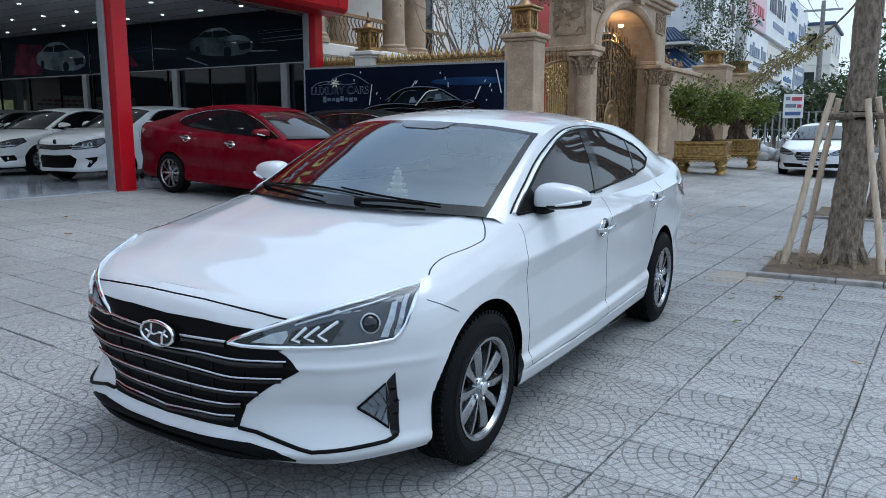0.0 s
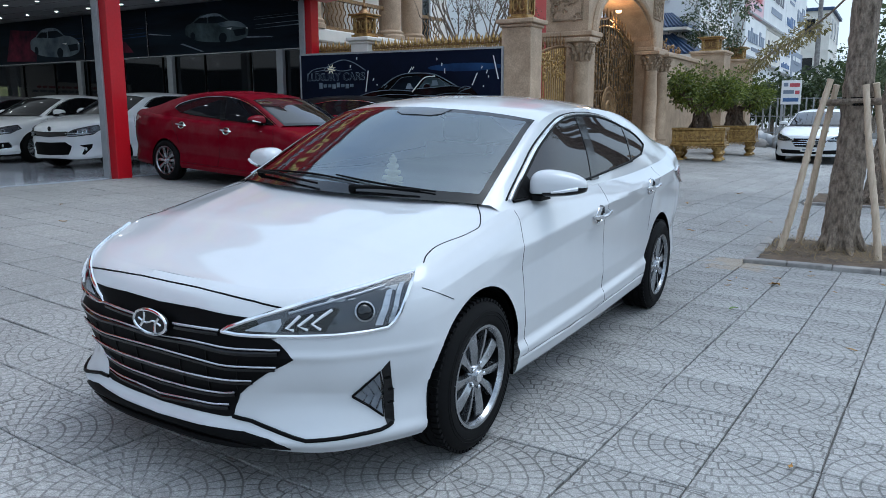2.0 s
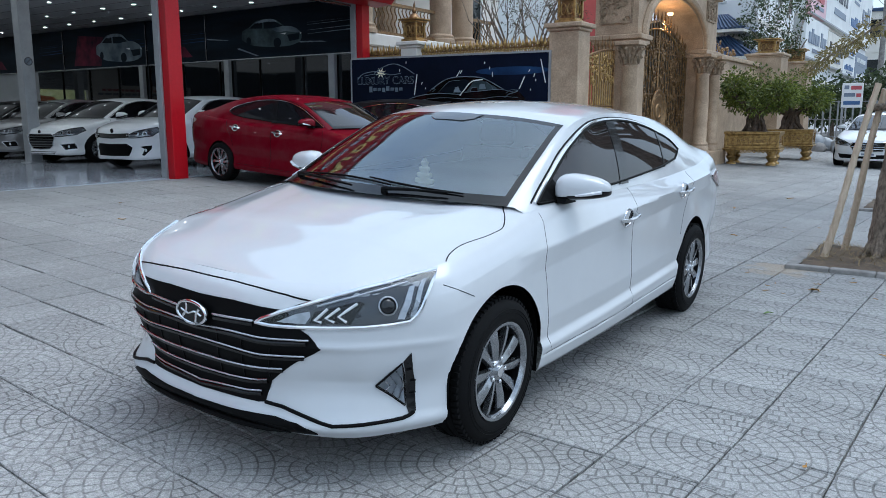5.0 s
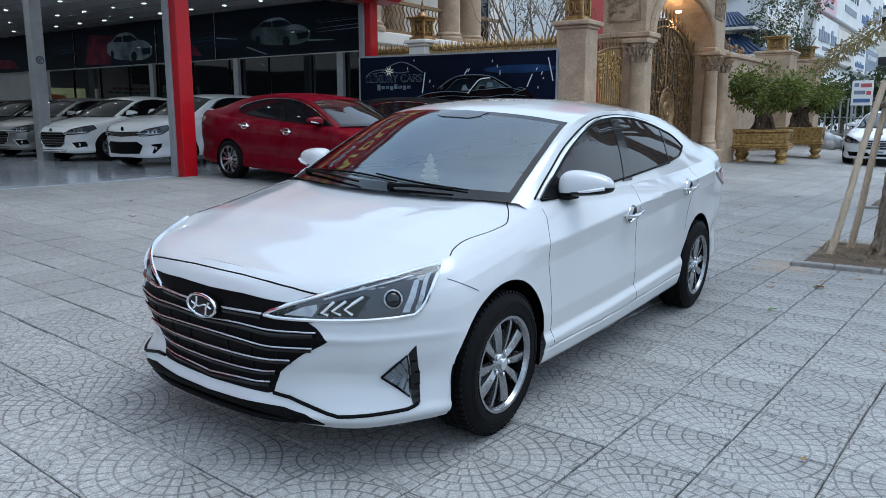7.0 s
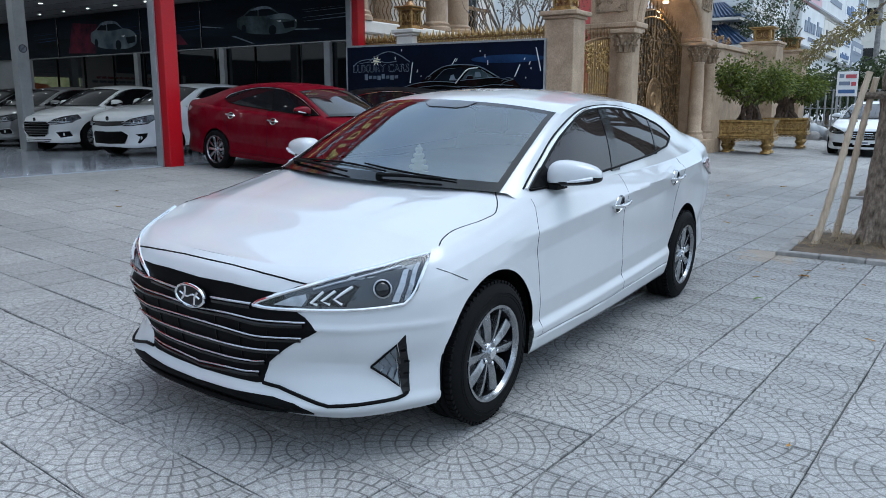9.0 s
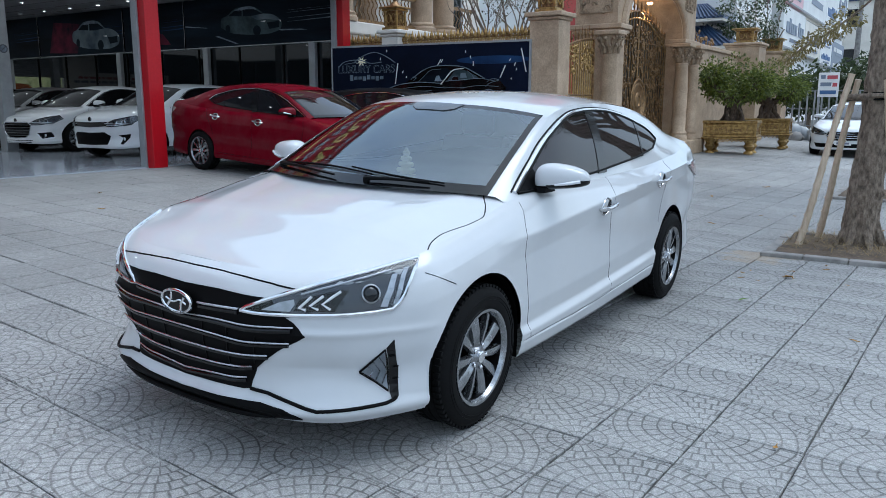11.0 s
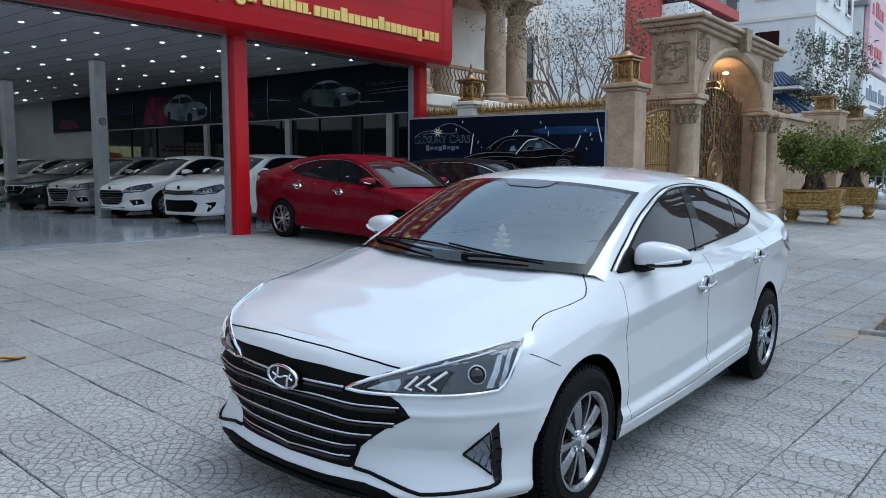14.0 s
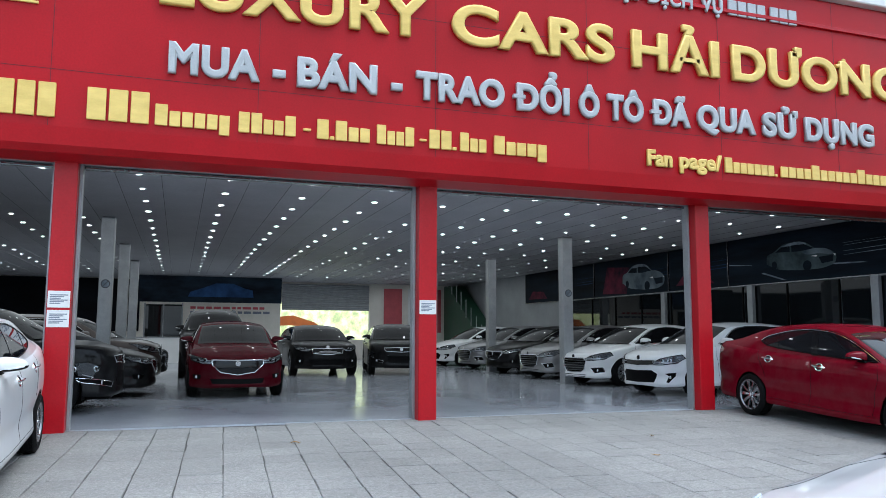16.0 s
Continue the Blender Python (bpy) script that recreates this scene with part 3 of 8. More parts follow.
# red columns of the front, grey shutter tracks beside them
for k, y in enumerate(COLS):
    y -= .05 if 0 < k < 4 else 0
    w = .135 if k < 4 else .12
    c = thing("red_column", "square column clad in red panels at the showroom front", "column", pose(XF + .16, y, ground_z(XF + .16) - .02), "red columns of the showroom front")
    part("cladding", boxes((-.16, -w, 0, .16, w, 3.70), bev=.008), "red_column", c)
    for s in (-1, 1):
        part("shutter_track", boxes((-.14, s * (w + .022) - .020, 0, .0, s * (w + .022) + .020, 3.66), bev=.004), "grey_metal", c, "grey steel shutter track")
    if 0 < k < 3:
        sheets = [(1.53, 1.735), (1.29, 1.50)] if k == 1 else [(1.50, 1.70)]
        for z0, z1 in sheets:
            n = part("paper_notice", boxes((.161, -.125, z0, .166, .125, z1)), "paper", c, "white printed paper notice")
            for q in range(6):
                zz = z1 - .05 - q * (z1 - z0 - .08) / 6
                part("text_bar", boxes((.1665, -.10, zz - .006, .168, .10 - .04 * (q % 3), zz + .006)), "ink", n)
for k in range(4):
    y0, y1 = COLS[k] + .13, COLS[k + 1] - .19
    hb = thing("shutter_box", "rolled-up grey shutter above the showroom opening", "shutter", pose(XF + .05, 0, 3.70), "shutter boxes of the front")
    part("housing", boxes((-.2, y0, 0, .12, y1, .10), (-.2, y0, .11, .14, y1, .30), bev=.012), "grey_metal", hb)
    part("bottom_bar", boxes((-.05, y0, -.05, .04, y1, -.005), bev=.01), "alloy", hb)

# ---- signboard ----
XS = -10.2
SY0, SY1, SZ0, SZ1 = -12.0, 13.25, 4.02, 7.35
sign = thing("signboard", "large red panelled shop signboard with gold and silver letters", "sign")
bm = bmesh.new()
prism(bm, [(XF + .28, 3.68), (XS - .10, 3.72), (XS - .02, 3.80), (XS, SZ0), (XS, SZ1), (XS - .05, SZ1 + .06), (XF - .1, SZ1 + .06), (XF - .1, 3.98), (XF + .28, 3.98)], "y", SY0, SY1)
part("signboard_body", bm, "red_panel", sign)
bm = bmesh.new()
for y in [SY1 - 2.44 * k - .30 for k in range(1, 10)]:
    box(bm, XS, y - .004, SZ0, XS + .0025, y + .004, SZ1)
for z in (4.72, 6.0):
    box(bm, XS, SY0, z - .004, XS + .0025, SY1 - .3, z + .004)
part("panel_joint", bm, "panel_joint", sign)
part("corner_trim", boxes((XS - .001, SY1 - .33, SZ0 - .2, XS + .012, SY1 - .30, SZ1), (XS, SY0, SZ1 - .5, XS + .05, SY1, SZ1 - .44), bev=.004), "red_column", sign)
part("cornice", boxes((XS - .1, SY0, SZ1 + .06, XS + .12, SY1 + .1, SZ1 + .22), bev=.02), "white_wall", sign)


def letters(text, y0, y1, z0, height, material, depth=.05, bold=.012, name="sign_letters", label=""):
    """Raised letters on the signboard between y0 and y1, caps as high as height."""
    cu = bpy.data.curves.new("text", "FONT")
    cu.body, cu.size, cu.extrude, cu.bevel_depth, cu.bevel_resolution, cu.space_character = text, 1.0, .5, bold, 0, 1.0 + 1.6 * bold
    ob = new("text", cu)
    me = bpy.data.meshes.new_from_object(ob.evaluated_get(bpy.context.evaluated_depsgraph_get()))
    bpy.data.objects.remove(ob)
    co = np.array([v.co for v in me.vertices])
    lo, hi = co[:, 0].min(), co[:, 0].max()
    for v in me.vertices:
        x, y, z = v.co
        v.co = (XS + .002 + (max(-.5, z if z < .5 else .5 + (z - .5) * .6) + .5) * depth, y0 + (x - lo) / (hi - lo) * (y1 - y0), z0 + (y + bold) * height / (.68 + 2 * bold))
    me.materials.clear()
    me.materials.append(M[material])
    lt = new(name, me)
    lt.parent = sign
    return tagged(lt, label)


def bars(y0, y1, z0, height, shape, material, depth=.04):
    """Plain raised upright bars for writing that is not spelt out: C tall, x low, p hanging, - a dash, . a dot, space."""
    wide = {"C": 1.15, "x": 1.0, "p": 1.0, "-": .8, ".": .45, " ": .45}
    step = (y1 - y0) / sum(wide[c] for c in shape)
    y = y0
    for c in shape:
        w = wide[c] * step
        lo, hi = {"C": (0, 1), "x": (0, .72), "p": (-.24, .72), "-": (.34, .46), ".": (0, .18), " ": (0, 0)}[c]
        if hi:
            part("lettering_bar", boxes((XS + .002, y + .07 * w, z0 + lo * height, XS + .002 + depth, y + .93 * w, z0 + hi * height), bev=.006), material, sign, "plain raised bar in place of lettering")
        y += w


for word, a, b in (("LUXURY", -.51, 3.06), ("CARS", 3.42, 6.08), ("HẢI", 6.40, 8.04), ("DƯONG", 8.30, 12.0)):
    letters(word, a, b, 5.70, .60, "letter_gold", .07, .036, label="large gold capital letters")
for word, a, b in (("MUA", -.37, .76), ("-", .92, 1.09), ("BÁN", 1.24, 2.33), ("-", 2.53, 2.69), ("TRAO", 2.89, 4.23), ("DỔI", 4.43, 5.29), ("Ô", 5.46, 5.80), ("TÔ", 5.95, 6.58), ("DÃ", 6.77, 7.45), ("QUA", 7.59, 8.73), ("SỬ", 8.88, 9.61), ("DỤNG", 9.77, 11.28)):
    letters(word, a, b, 4.81, .41, "letter_silver", .06, .052, label="silver-white capital letters")
for y in (4.37, 6.71):
    part("letter_bar", boxes((XS + .004, y, 4.985, XS + .068, y + .19, 5.045), bev=.004), "letter_silver", sign)
bm = bmesh.new()
tube(bm, smooth_line([(XS + .038, 10.50, 6.20), (XS + .038, 10.64, 6.24), (XS + .038, 10.70, 6.34)], 8), [.034] * 8, 8)
part("letter_horn", bm, "letter_gold", sign)
for word, a, b in (("MẠI", 5.9, 6.55), ("DỊCH", 6.74, 7.57), ("VỤ", 7.74, 8.16)):
    letters(word, a, b, 6.80, .26, "letter_silver", .05, .03, label="small silver capital letters")
bars(8.27, 9.72, 6.82, .26, "CCCC CCC", "letter_silver")
letters("Fan", 6.64, 7.09, 4.15, .26, "letter_gold", .05, .05, label="small gold letters")
letters("page/", 7.23, 8.03, 4.15, .26, "letter_gold", .05, .05, label="small gold letters")
bars(8.09, 9.15, 4.15, .25, "Cxxxxxx.", "letter_gold")
bars(9.21, 12.75, 4.15, .25, "xxxxCxxxxxCxxxxxxp.xxx", "letter_gold")
for a, b, shape in ((-.51, .41, "Cxxxxp"), (.50, 1.25, "CCxxC"), (1.33, 1.45, "-"), (1.51, 2.25, "C.Cxx"), (2.33, 2.88, "CxxC"), (2.94, 3.06, "-"), (3.08, 3.50, "CC."), (3.54, 3.96, "Cxx"), (4.06, 4.92, "Cxxxp")):
    bars(a, b, 4.13, .27, shape, "letter_gold")
bars(-1.29, -.55, 4.13, .40, "CCC", "letter_gold")
bars(-2.8, -1.60, 4.12, .42, "CC CCC", "letter_gold")
for k in range(3):
    part("gold_stripe", boxes((XS + .002, -5.0, 5.50 + k * .07, XS + .03, -1.86, 5.53 + k * .07), bev=.005), "letter_gold", sign)

# ---- pictures on the showroom's side walls ----
def car_picture(board, x0, x1, z0, z1, y, body="poster_car"):
    """The flat printed picture of a saloon, three-quarter view, on a wall that faces -y."""
    L, H = x1 - x0, z1 - z0
    q = lambda pts: [(x0 + a * L, z0 + b * H) for a, b in pts]
    def flat(name, pts, mt, k, smooth=0):
        bm = bmesh.new()
        pts = q(pts)
        if smooth:
            pts = [tuple(p) for p in smooth_line(pts + pts[:1], smooth)][:-1]
        prism(bm, pts, "y", y - .0015 * k, y - .0015 * k - .0012)
        part(name, bm, mt, board)
    flat("printed_car", [(0, .34), (.01, .62), (.12, .74), (.24, .94), (.40, 1), (.58, .94), (.72, .70), (.92, .58), (.99, .42), (.98, .20), (.86, .06), (.66, .02), (.40, .05), (.14, .16)], body, 1, 60)
    flat("printed_roof", [(.23, .90), (.40, .985), (.57, .93), (.60, .88), (.44, .90), (.30, .86)], "poster_light", 2, 30)
    flat("printed_bonnet", [(.52, .64), (.72, .70), (.90, .60), (.96, .48), (.74, .52), (.58, .54)], "poster_grey", 2, 30)
    flat("printed_window", [(.14, .72), (.24, .87), (.36, .89), (.36, .68)], "poster", 2)
    flat("printed_window", [(.385, .89), (.57, .88), (.70, .70), (.50, .66), (.385, .67)], "poster", 3)
    flat("printed_grille", [(.76, .40), (.95, .42), (.95, .22), (.80, .18)], "poster", 3)
    for cx, cz, rx, rz in ((.60, .16, .062, .17), (.12, .28, .040, .14)):
        flat("printed_wheel", [(cx + rx * math.cos(a), cz + rz * math.sin(a)) for a in (2 * math.pi * i / 16 for i in range(16))], "poster", 3)
    flat("printed_lamp", [(.66, .46), (.75, .47), (.73, .41)], "paper", 4)
    flat("printed_lamp", [(.955, .46), (.985, .44), (.98, .38)], "paper", 4)


for x0, x1, kind in ((-16.02, -11.15, 0), (-18.5, -16.05, 1), (-22.6, -18.55, 2), (-28.0, -22.65, 1)):
    b = thing("wall_poster", "wide dark printed poster of a car high on the wall", "poster", group="car posters along the wall")
    part("sheet", boxes((x0, YR - .05, 2.76, x1, YR - .012, CEIL - .02)), "poster", b)
    part("frame", boxes((x0, YR - .062, 2.735, x1, YR - .01, 2.76), (x1 - .012, YR - .058, 2.735, x1, YR - .01, CEIL - .02)), "alloy", b)
    if kind == 0:
        car_picture(b, -14.70, -12.66, 2.97, 3.64, YR - .051)
        for pts in ([(-12.9, 3.08), (-12.1, 3.05), (-11.9, 3.02), (-12.7, 3.04)], [(-14.9, 3.0), (-14.2, 2.80), (-14.1, 2.80), (-14.8, 3.01)], [(-16.0, 3.30), (-15.2, 3.22), (-15.2, 3.21), (-16.0, 3.27)]):
            bm = bmesh.new()
            prism(bm, pts, "y", YR - .0505, YR - .053)
            part("road_line", bm, "poster_light", b)
    elif kind == 2:
        bm = bmesh.new()
        prism(bm, [(x0 + .5, 2.85), (x0 + 1.9, 2.80), (x0 + 2.1, 3.6), (x0 + .8, 3.7)], "y", YR - .051, YR - .054)
        part("printed_shape", bm, "poster_red", b)
        car_picture(b, x0 + 1.7, x0 + 3.9, 2.86, 3.66, YR - .055, "poster_grey")
    else:
        bm = bmesh.new()
        prism(bm, [(x0 + .3, 2.9), (x0 + 1.9, 2.88), (x0 + 1.6, 3.15), (x0 + .7, 3.2)], "y", YR - .051, YR - .054)
        part("printed_shape", bm, "poster_red", b)
    bm = bmesh.new()
    for k, z in enumerate((3.22, 3.30, 3.42, 3.47)):
        prism(bm, [(x1 - 1.35, z), (x1 - .06, z + .02), (x1 - .06, z + .045 - .008 * k), (x1 - 1.35, z + .004)], "y", YR - .0505, YR - .052)
    part("light_streak", bm, "poster_blue" if kind else "poster_grey", b)
# dark glazing beneath the posters
gz = thing("glass_partition", "dark glazed partition beneath the posters", "partition")
x = -11.2
while x > -24:
    part("pane", boxes((x - 1.42, YR - .03, FLOOR + .1, x - .03, YR - .015, 2.72)), "dark_glass", gz)
    part("mullion", boxes((x - .03, YR - .06, FLOOR, x, YR - .01, 2.72), bev=.004), "trim", gz)
    x -= 1.45
for x in (-11.70, -15.2, -18.7):
    part("post", boxes((x - .09, YR - .16, FLOOR, x + .09, YR - .06, 2.74), bev=.006), "grey_metal", gz)
part("sill", boxes((-24, YR - .08, FLOOR, -11.15, YR - .01, FLOOR + .1)), "trim", gz)

# banner across the back
bn = thing("wall_banner", "wide dark blue printed banner hung across the back", "banner")
part("sheet", boxes((-33.55, -1.7, 2.82, -33.5, 4.02, 3.90)), "poster", bn)
bm = bmesh.new()
prism(bm, [(.2, 3.05), (.3, 3.25), (.8, 3.42), (1.3, 3.62), (2.0, 3.62), (2.5, 3.42), (2.8, 3.35), (2.85, 3.05)], "x", -33.495, -33.49)
part("printed_car", bm, "poster_blue", bn)
part("hanger", boxes((-33.56, -1.7, 3.88, -33.51, 4.02, 3.92)), "grey_metal", bn)
cu = thing("sales_counter", "pale sales desk by the back wall", "desk", pose(-33.0, 0, FLOOR + .004))
part("front_panel", boxes((-.3, -2.0, 0, .3, 2.0, 1.0), bev=.01), "white_wall", cu)
part("top", boxes((-.35, -2.05, 1.0, .35, 2.05, 1.04), bev=.01), "grey_metal", cu)
ws = thing("wall_board", "pale wall board with rows of small coloured bars", "board")
part("sheet", boxes((-35.99, .05, 1.2, -35.95, 4.2, 2.85)), "cream", ws)
rg = random.Random(3)
for z, mt in ((2.62, "sign_0"), (2.42, "ink")):
    y = .35
    while y < 3.6:
        w = rg.uniform(.16, .42)
        part("text_bar", boxes((-35.945, y, z, -35.94, y + w, z + .11)), mt, ws)
        y += w + .07
bw = thing("window_back", "dark glazed window in the back wall", "window", kind="structure")
part("pane", boxes((-35.99, -1.5, 1.2, -35.96, 0, 2.80)), "dark_glass", bw)
part("window_frame", boxes((-35.99, -1.56, 1.14, -35.93, -1.5, 2.86), (-35.99, 0, 1.14, -35.93, .05, 2.86), (-35.99, -1.5, 1.14, -35.93, 0, 1.20), (-35.99, -.78, 1.2, -35.94, -.74, 2.80)), "grey_metal", bw)
sb = thing("wall_poster", "wide black printed poster in the back corner", "poster")
part("sheet", boxes((-35.98, YL + .05, 1.62, -35.94, -1.75, CEIL - .03)), "dark_wall", sb)
ob = thing("orange_canopy", "orange curved canopy beyond the back gateway", "canopy")
bm = bmesh.new()
prism(bm, [(3.9, 1.9), (4.4, 2.35), (5.3, 2.45), (6.4, 2.1), (6.9, 1.75), (5.2, 1.95)], "x", XB - 3.2, XB - 3.0)
part("cloth", bm, "orange", ob)
part("pole", boxes((XB - 3.15, 4.0, 0, XB - 3.08, 4.07, 2.0), (XB - 3.15, 6.7, 0, XB - 3.08, 6.77, 1.85)), "grey_metal", ob)
gp = thing("green_stair", "dark green panelled stair with a steel rail", "stair")
bm = bmesh.new()
prism(bm, [(-35.2, FLOOR), (-29.5, FLOOR), (-29.5, FLOOR + .4), (-34.6, CEIL - .1), (-35.2, CEIL - .1)], "y", 12.0, 12.85)
part("stringer", bm, "green_panel", gp)
for k in range(9):
    t = k / 8
    part("baluster", boxes((-29.6 - 5 * t - .015, 11.95, FLOOR + .4 + 3.0 * t, -29.6 - 5 * t + .015, 11.98, FLOOR + 1.2 + min(3.0 * t, 2.3))), "grey_metal", gp)
for y, c in ((9.2, "sign_0"), (10.4, "white_wall"), (11.2, "sign_0")):
    b = thing("wall_panel", "coloured advertising panel on the back wall", "panel", group="panels on the back wall")
    part("sheet", boxes((-35.98, y, 1.6, -35.93, y + .9, 3.7), bev=.01), c, b)
# ---- cars: shells, wheels, lamps ----
from mathutils.bvhtree import BVHTree

# half outline of the body: x, y, underside, top edge; y runs back from the front axle
SEDAN = dict(
    plan=[(0, -.855, .20, .752), (.25, -.845, .20, .752), (.47, -.80, .19, .755), (.655, -.695, .185, .768), (.795, -.51, .19, .792), (.855, -.36, .20, .815), (.885, -.2, .21, .84),
          (.898, 0, .21, .875), (.90, .4, .20, .955), (.90, 1.3, .20, .985), (.90, 2.2, .225, 1.005), (.890, 2.7, .23, 1.03), (.853, 3.2, .23, 1.065), (.775, 3.55, .25, 1.095),
          (.66, 3.69, .27, 1.105), (.4, 3.745, .28, 1.105), (0, 3.765, .28, 1.105)],
    inset=[(0, .03), (.06, .008), (.14, .012), (.30, .026), (.48, .004), (.60, 0), (.75, .006), (.88, .028), (.96, .06), (1, .10)],
    crown=[(-.9, 0), (-.74, .004), (-.5, .045), (0, .07), (.3, .055), (3.2, .05), (3.5, .03), (3.8, .01)],
    centre=[(.10, .985), (.50, 1.19), (.95, 1.375), (1.4, 1.435), (1.9, 1.448), (2.4, 1.42), (2.78, 1.365), (3.18, 1.245), (3.52, 1.13)],
    rail=[(.735, .33, .968), (.685, .72, 1.17), (.635, 1.08, 1.325), (.605, 1.45, 1.378), (.597, 1.9, 1.388), (.60, 2.4, 1.355), (.61, 2.78, 1.285), (.64, 3.18, 1.165), (.69, 3.52, 1.095)],
    base=2.70, radius=.316, arch=.346,
    glass=[(.45, .975), (.674, 1.086), (.93, 1.208), (1.137, 1.280), (1.309, 1.320), (1.508, 1.340), (1.701, 1.345), (1.983, 1.330), (2.334, 1.265), (2.545, 1.195), (2.60, 1.150), (2.45, 1.095), (2.12, 1.057), (1.478, 1.017), (.95, .990)],
    top_n=11, sail=[(.47, .983), (.66, 1.078), (.69, .990)],
    pillars=[(1.60, 1.34, 1.47, 1.0, .060), (2.31, 1.275, 2.20, 1.055, .014)], door_y=(.41, 1.47, 2.46))
HATCH = dict(
    plan=[(0, -.80, .20, .78), (.25, -.79, .20, .78), (.45, -.75, .19, .79), (.62, -.65, .19, .81), (.75, -.49, .20, .84), (.82, -.36, .21, .86), (.85, -.2, .21, .89),
          (.86, 0, .21, .92), (.865, .4, .20, .98), (.865, 1.3, .20, 1.0), (.865, 2.1, .22, 1.03), (.86, 2.55, .23, 1.05), (.84, 2.95, .24, 1.06), (.78, 3.15, .26, 1.06),
          (.62, 3.24, .28, 1.06), (.4, 3.27, .28, 1.06), (0, 3.28, .28, 1.06)],
    inset=[(0, .03), (.06, .008), (.14, .012), (.30, .022), (.48, .004), (.60, 0), (.75, .006), (.88, .028), (.96, .06), (1, .10)],
    crown=[(-.9, 0), (-.72, .004), (-.5, .04), (0, .06), (.3, .05), (3.3, .02)],
    centre=[(.12, 1.0), (.50, 1.20), (.92, 1.385), (1.4, 1.44), (1.9, 1.45), (2.5, 1.43), (2.98, 1.37), (3.12, 1.24), (3.20, 1.08)],
    rail=[(.71, .35, .98), (.66, .72, 1.18), (.615, 1.05, 1.33), (.585, 1.45, 1.38), (.58, 1.9, 1.385), (.585, 2.5, 1.36), (.60, 2.92, 1.29), (.64, 3.05, 1.18), (.69, 3.14, 1.07)],
    base=2.58, radius=.306, arch=.342,
    glass=[(.62, 1.0), (.84, 1.115), (.97, 1.20), (1.20, 1.295), (1.47, 1.335), (1.77, 1.345), (2.2, 1.335), (2.66, 1.26), (2.74, 1.16), (2.4, 1.08), (1.65, 1.035), (1.0, 1.015)],
    pillars=[(1.50, 1.36, 1.60, 1.0, .035), (2.30, 1.33, 2.36, 1.04, .013)], door_y=(.48, 1.56, 2.45))
SUV = dict(
    plan=[(0, -.84, .26, .98), (.25, -.83, .26, .98), (.45, -.79, .25, .985), (.65, -.69, .25, 1.0), (.79, -.52, .26, 1.02), (.86, -.38, .27, 1.03), (.90, -.2, .28, 1.04),
          (.92, 0, .28, 1.06), (.925, .4, .27, 1.10), (.925, 1.3, .27, 1.12), (.925, 2.2, .28, 1.14), (.92, 2.8, .29, 1.16), (.90, 3.2, .30, 1.17), (.84, 3.5, .32, 1.18),
          (.66, 3.60, .33, 1.18), (.4, 3.64, .33, 1.18), (0, 3.65, .33, 1.18)],
    inset=[(0, .03), (.06, .005), (.14, .008), (.30, .018), (.48, .004), (.60, 0), (.75, .006), (.88, .024), (.96, .05), (1, .09)],
    crown=[(-.9, 0), (-.72, .01), (-.5, .05), (0, .06), (.3, .05), (3.6, .02)],
    centre=[(.10, 1.14), (.42, 1.36), (.80, 1.56), (1.3, 1.64), (1.9, 1.665), (2.6, 1.65), (3.22, 1.59), (3.42, 1.42), (3.54, 1.2)],
    rail=[(.77, .30, 1.12), (.71, .62, 1.33), (.665, .92, 1.49), (.635, 1.35, 1.57), (.63, 1.9, 1.59), (.635, 2.6, 1.57), (.65, 3.15, 1.49), (.69, 3.34, 1.34), (.74, 3.46, 1.2)],
    base=2.72, radius=.352, arch=.395,
    glass=[(.58, 1.14), (.74, 1.27), (.90, 1.39), (1.15, 1.48), (1.47, 1.525), (1.9, 1.535), (2.5, 1.52), (3.0, 1.43), (3.06, 1.27), (2.6, 1.2), (1.65, 1.165), (1.0, 1.15)],
    pillars=[(1.50, 1.55, 1.58, 1.14, .035), (2.42, 1.53, 2.48, 1.18, .04)], door_y=(.48, 1.56, 2.5))


def scaled(P, sx=1.0, sy=1.0, sz=1.0):
    """The same kind of body, wider, longer or higher."""
    Q = dict(P)
    Q["plan"] = [(x * sx, y * sy, a * sz, b * sz) for x, y, a, b in P["plan"]]
    Q["crown"] = [(y * sy, c * sz) for y, c in P["crown"]]
    Q["centre"] = [(y * sy, z * sz) for y, z in P["centre"]]
    Q["rail"] = [(x * sx, y * sy, z * sz) for x, y, z in P["rail"]]
    Q["base"] = P["base"] * sy
    Q["glass"] = [(y * sy, z * sz) for y, z in P["glass"]]
    Q["pillars"] = [(a * sy, b * sz, c * sy, d * sz, w) for a, b, c, d, w in P["pillars"]]
    Q["door_y"] = [y * sy for y in P["door_y"]]
    return Q


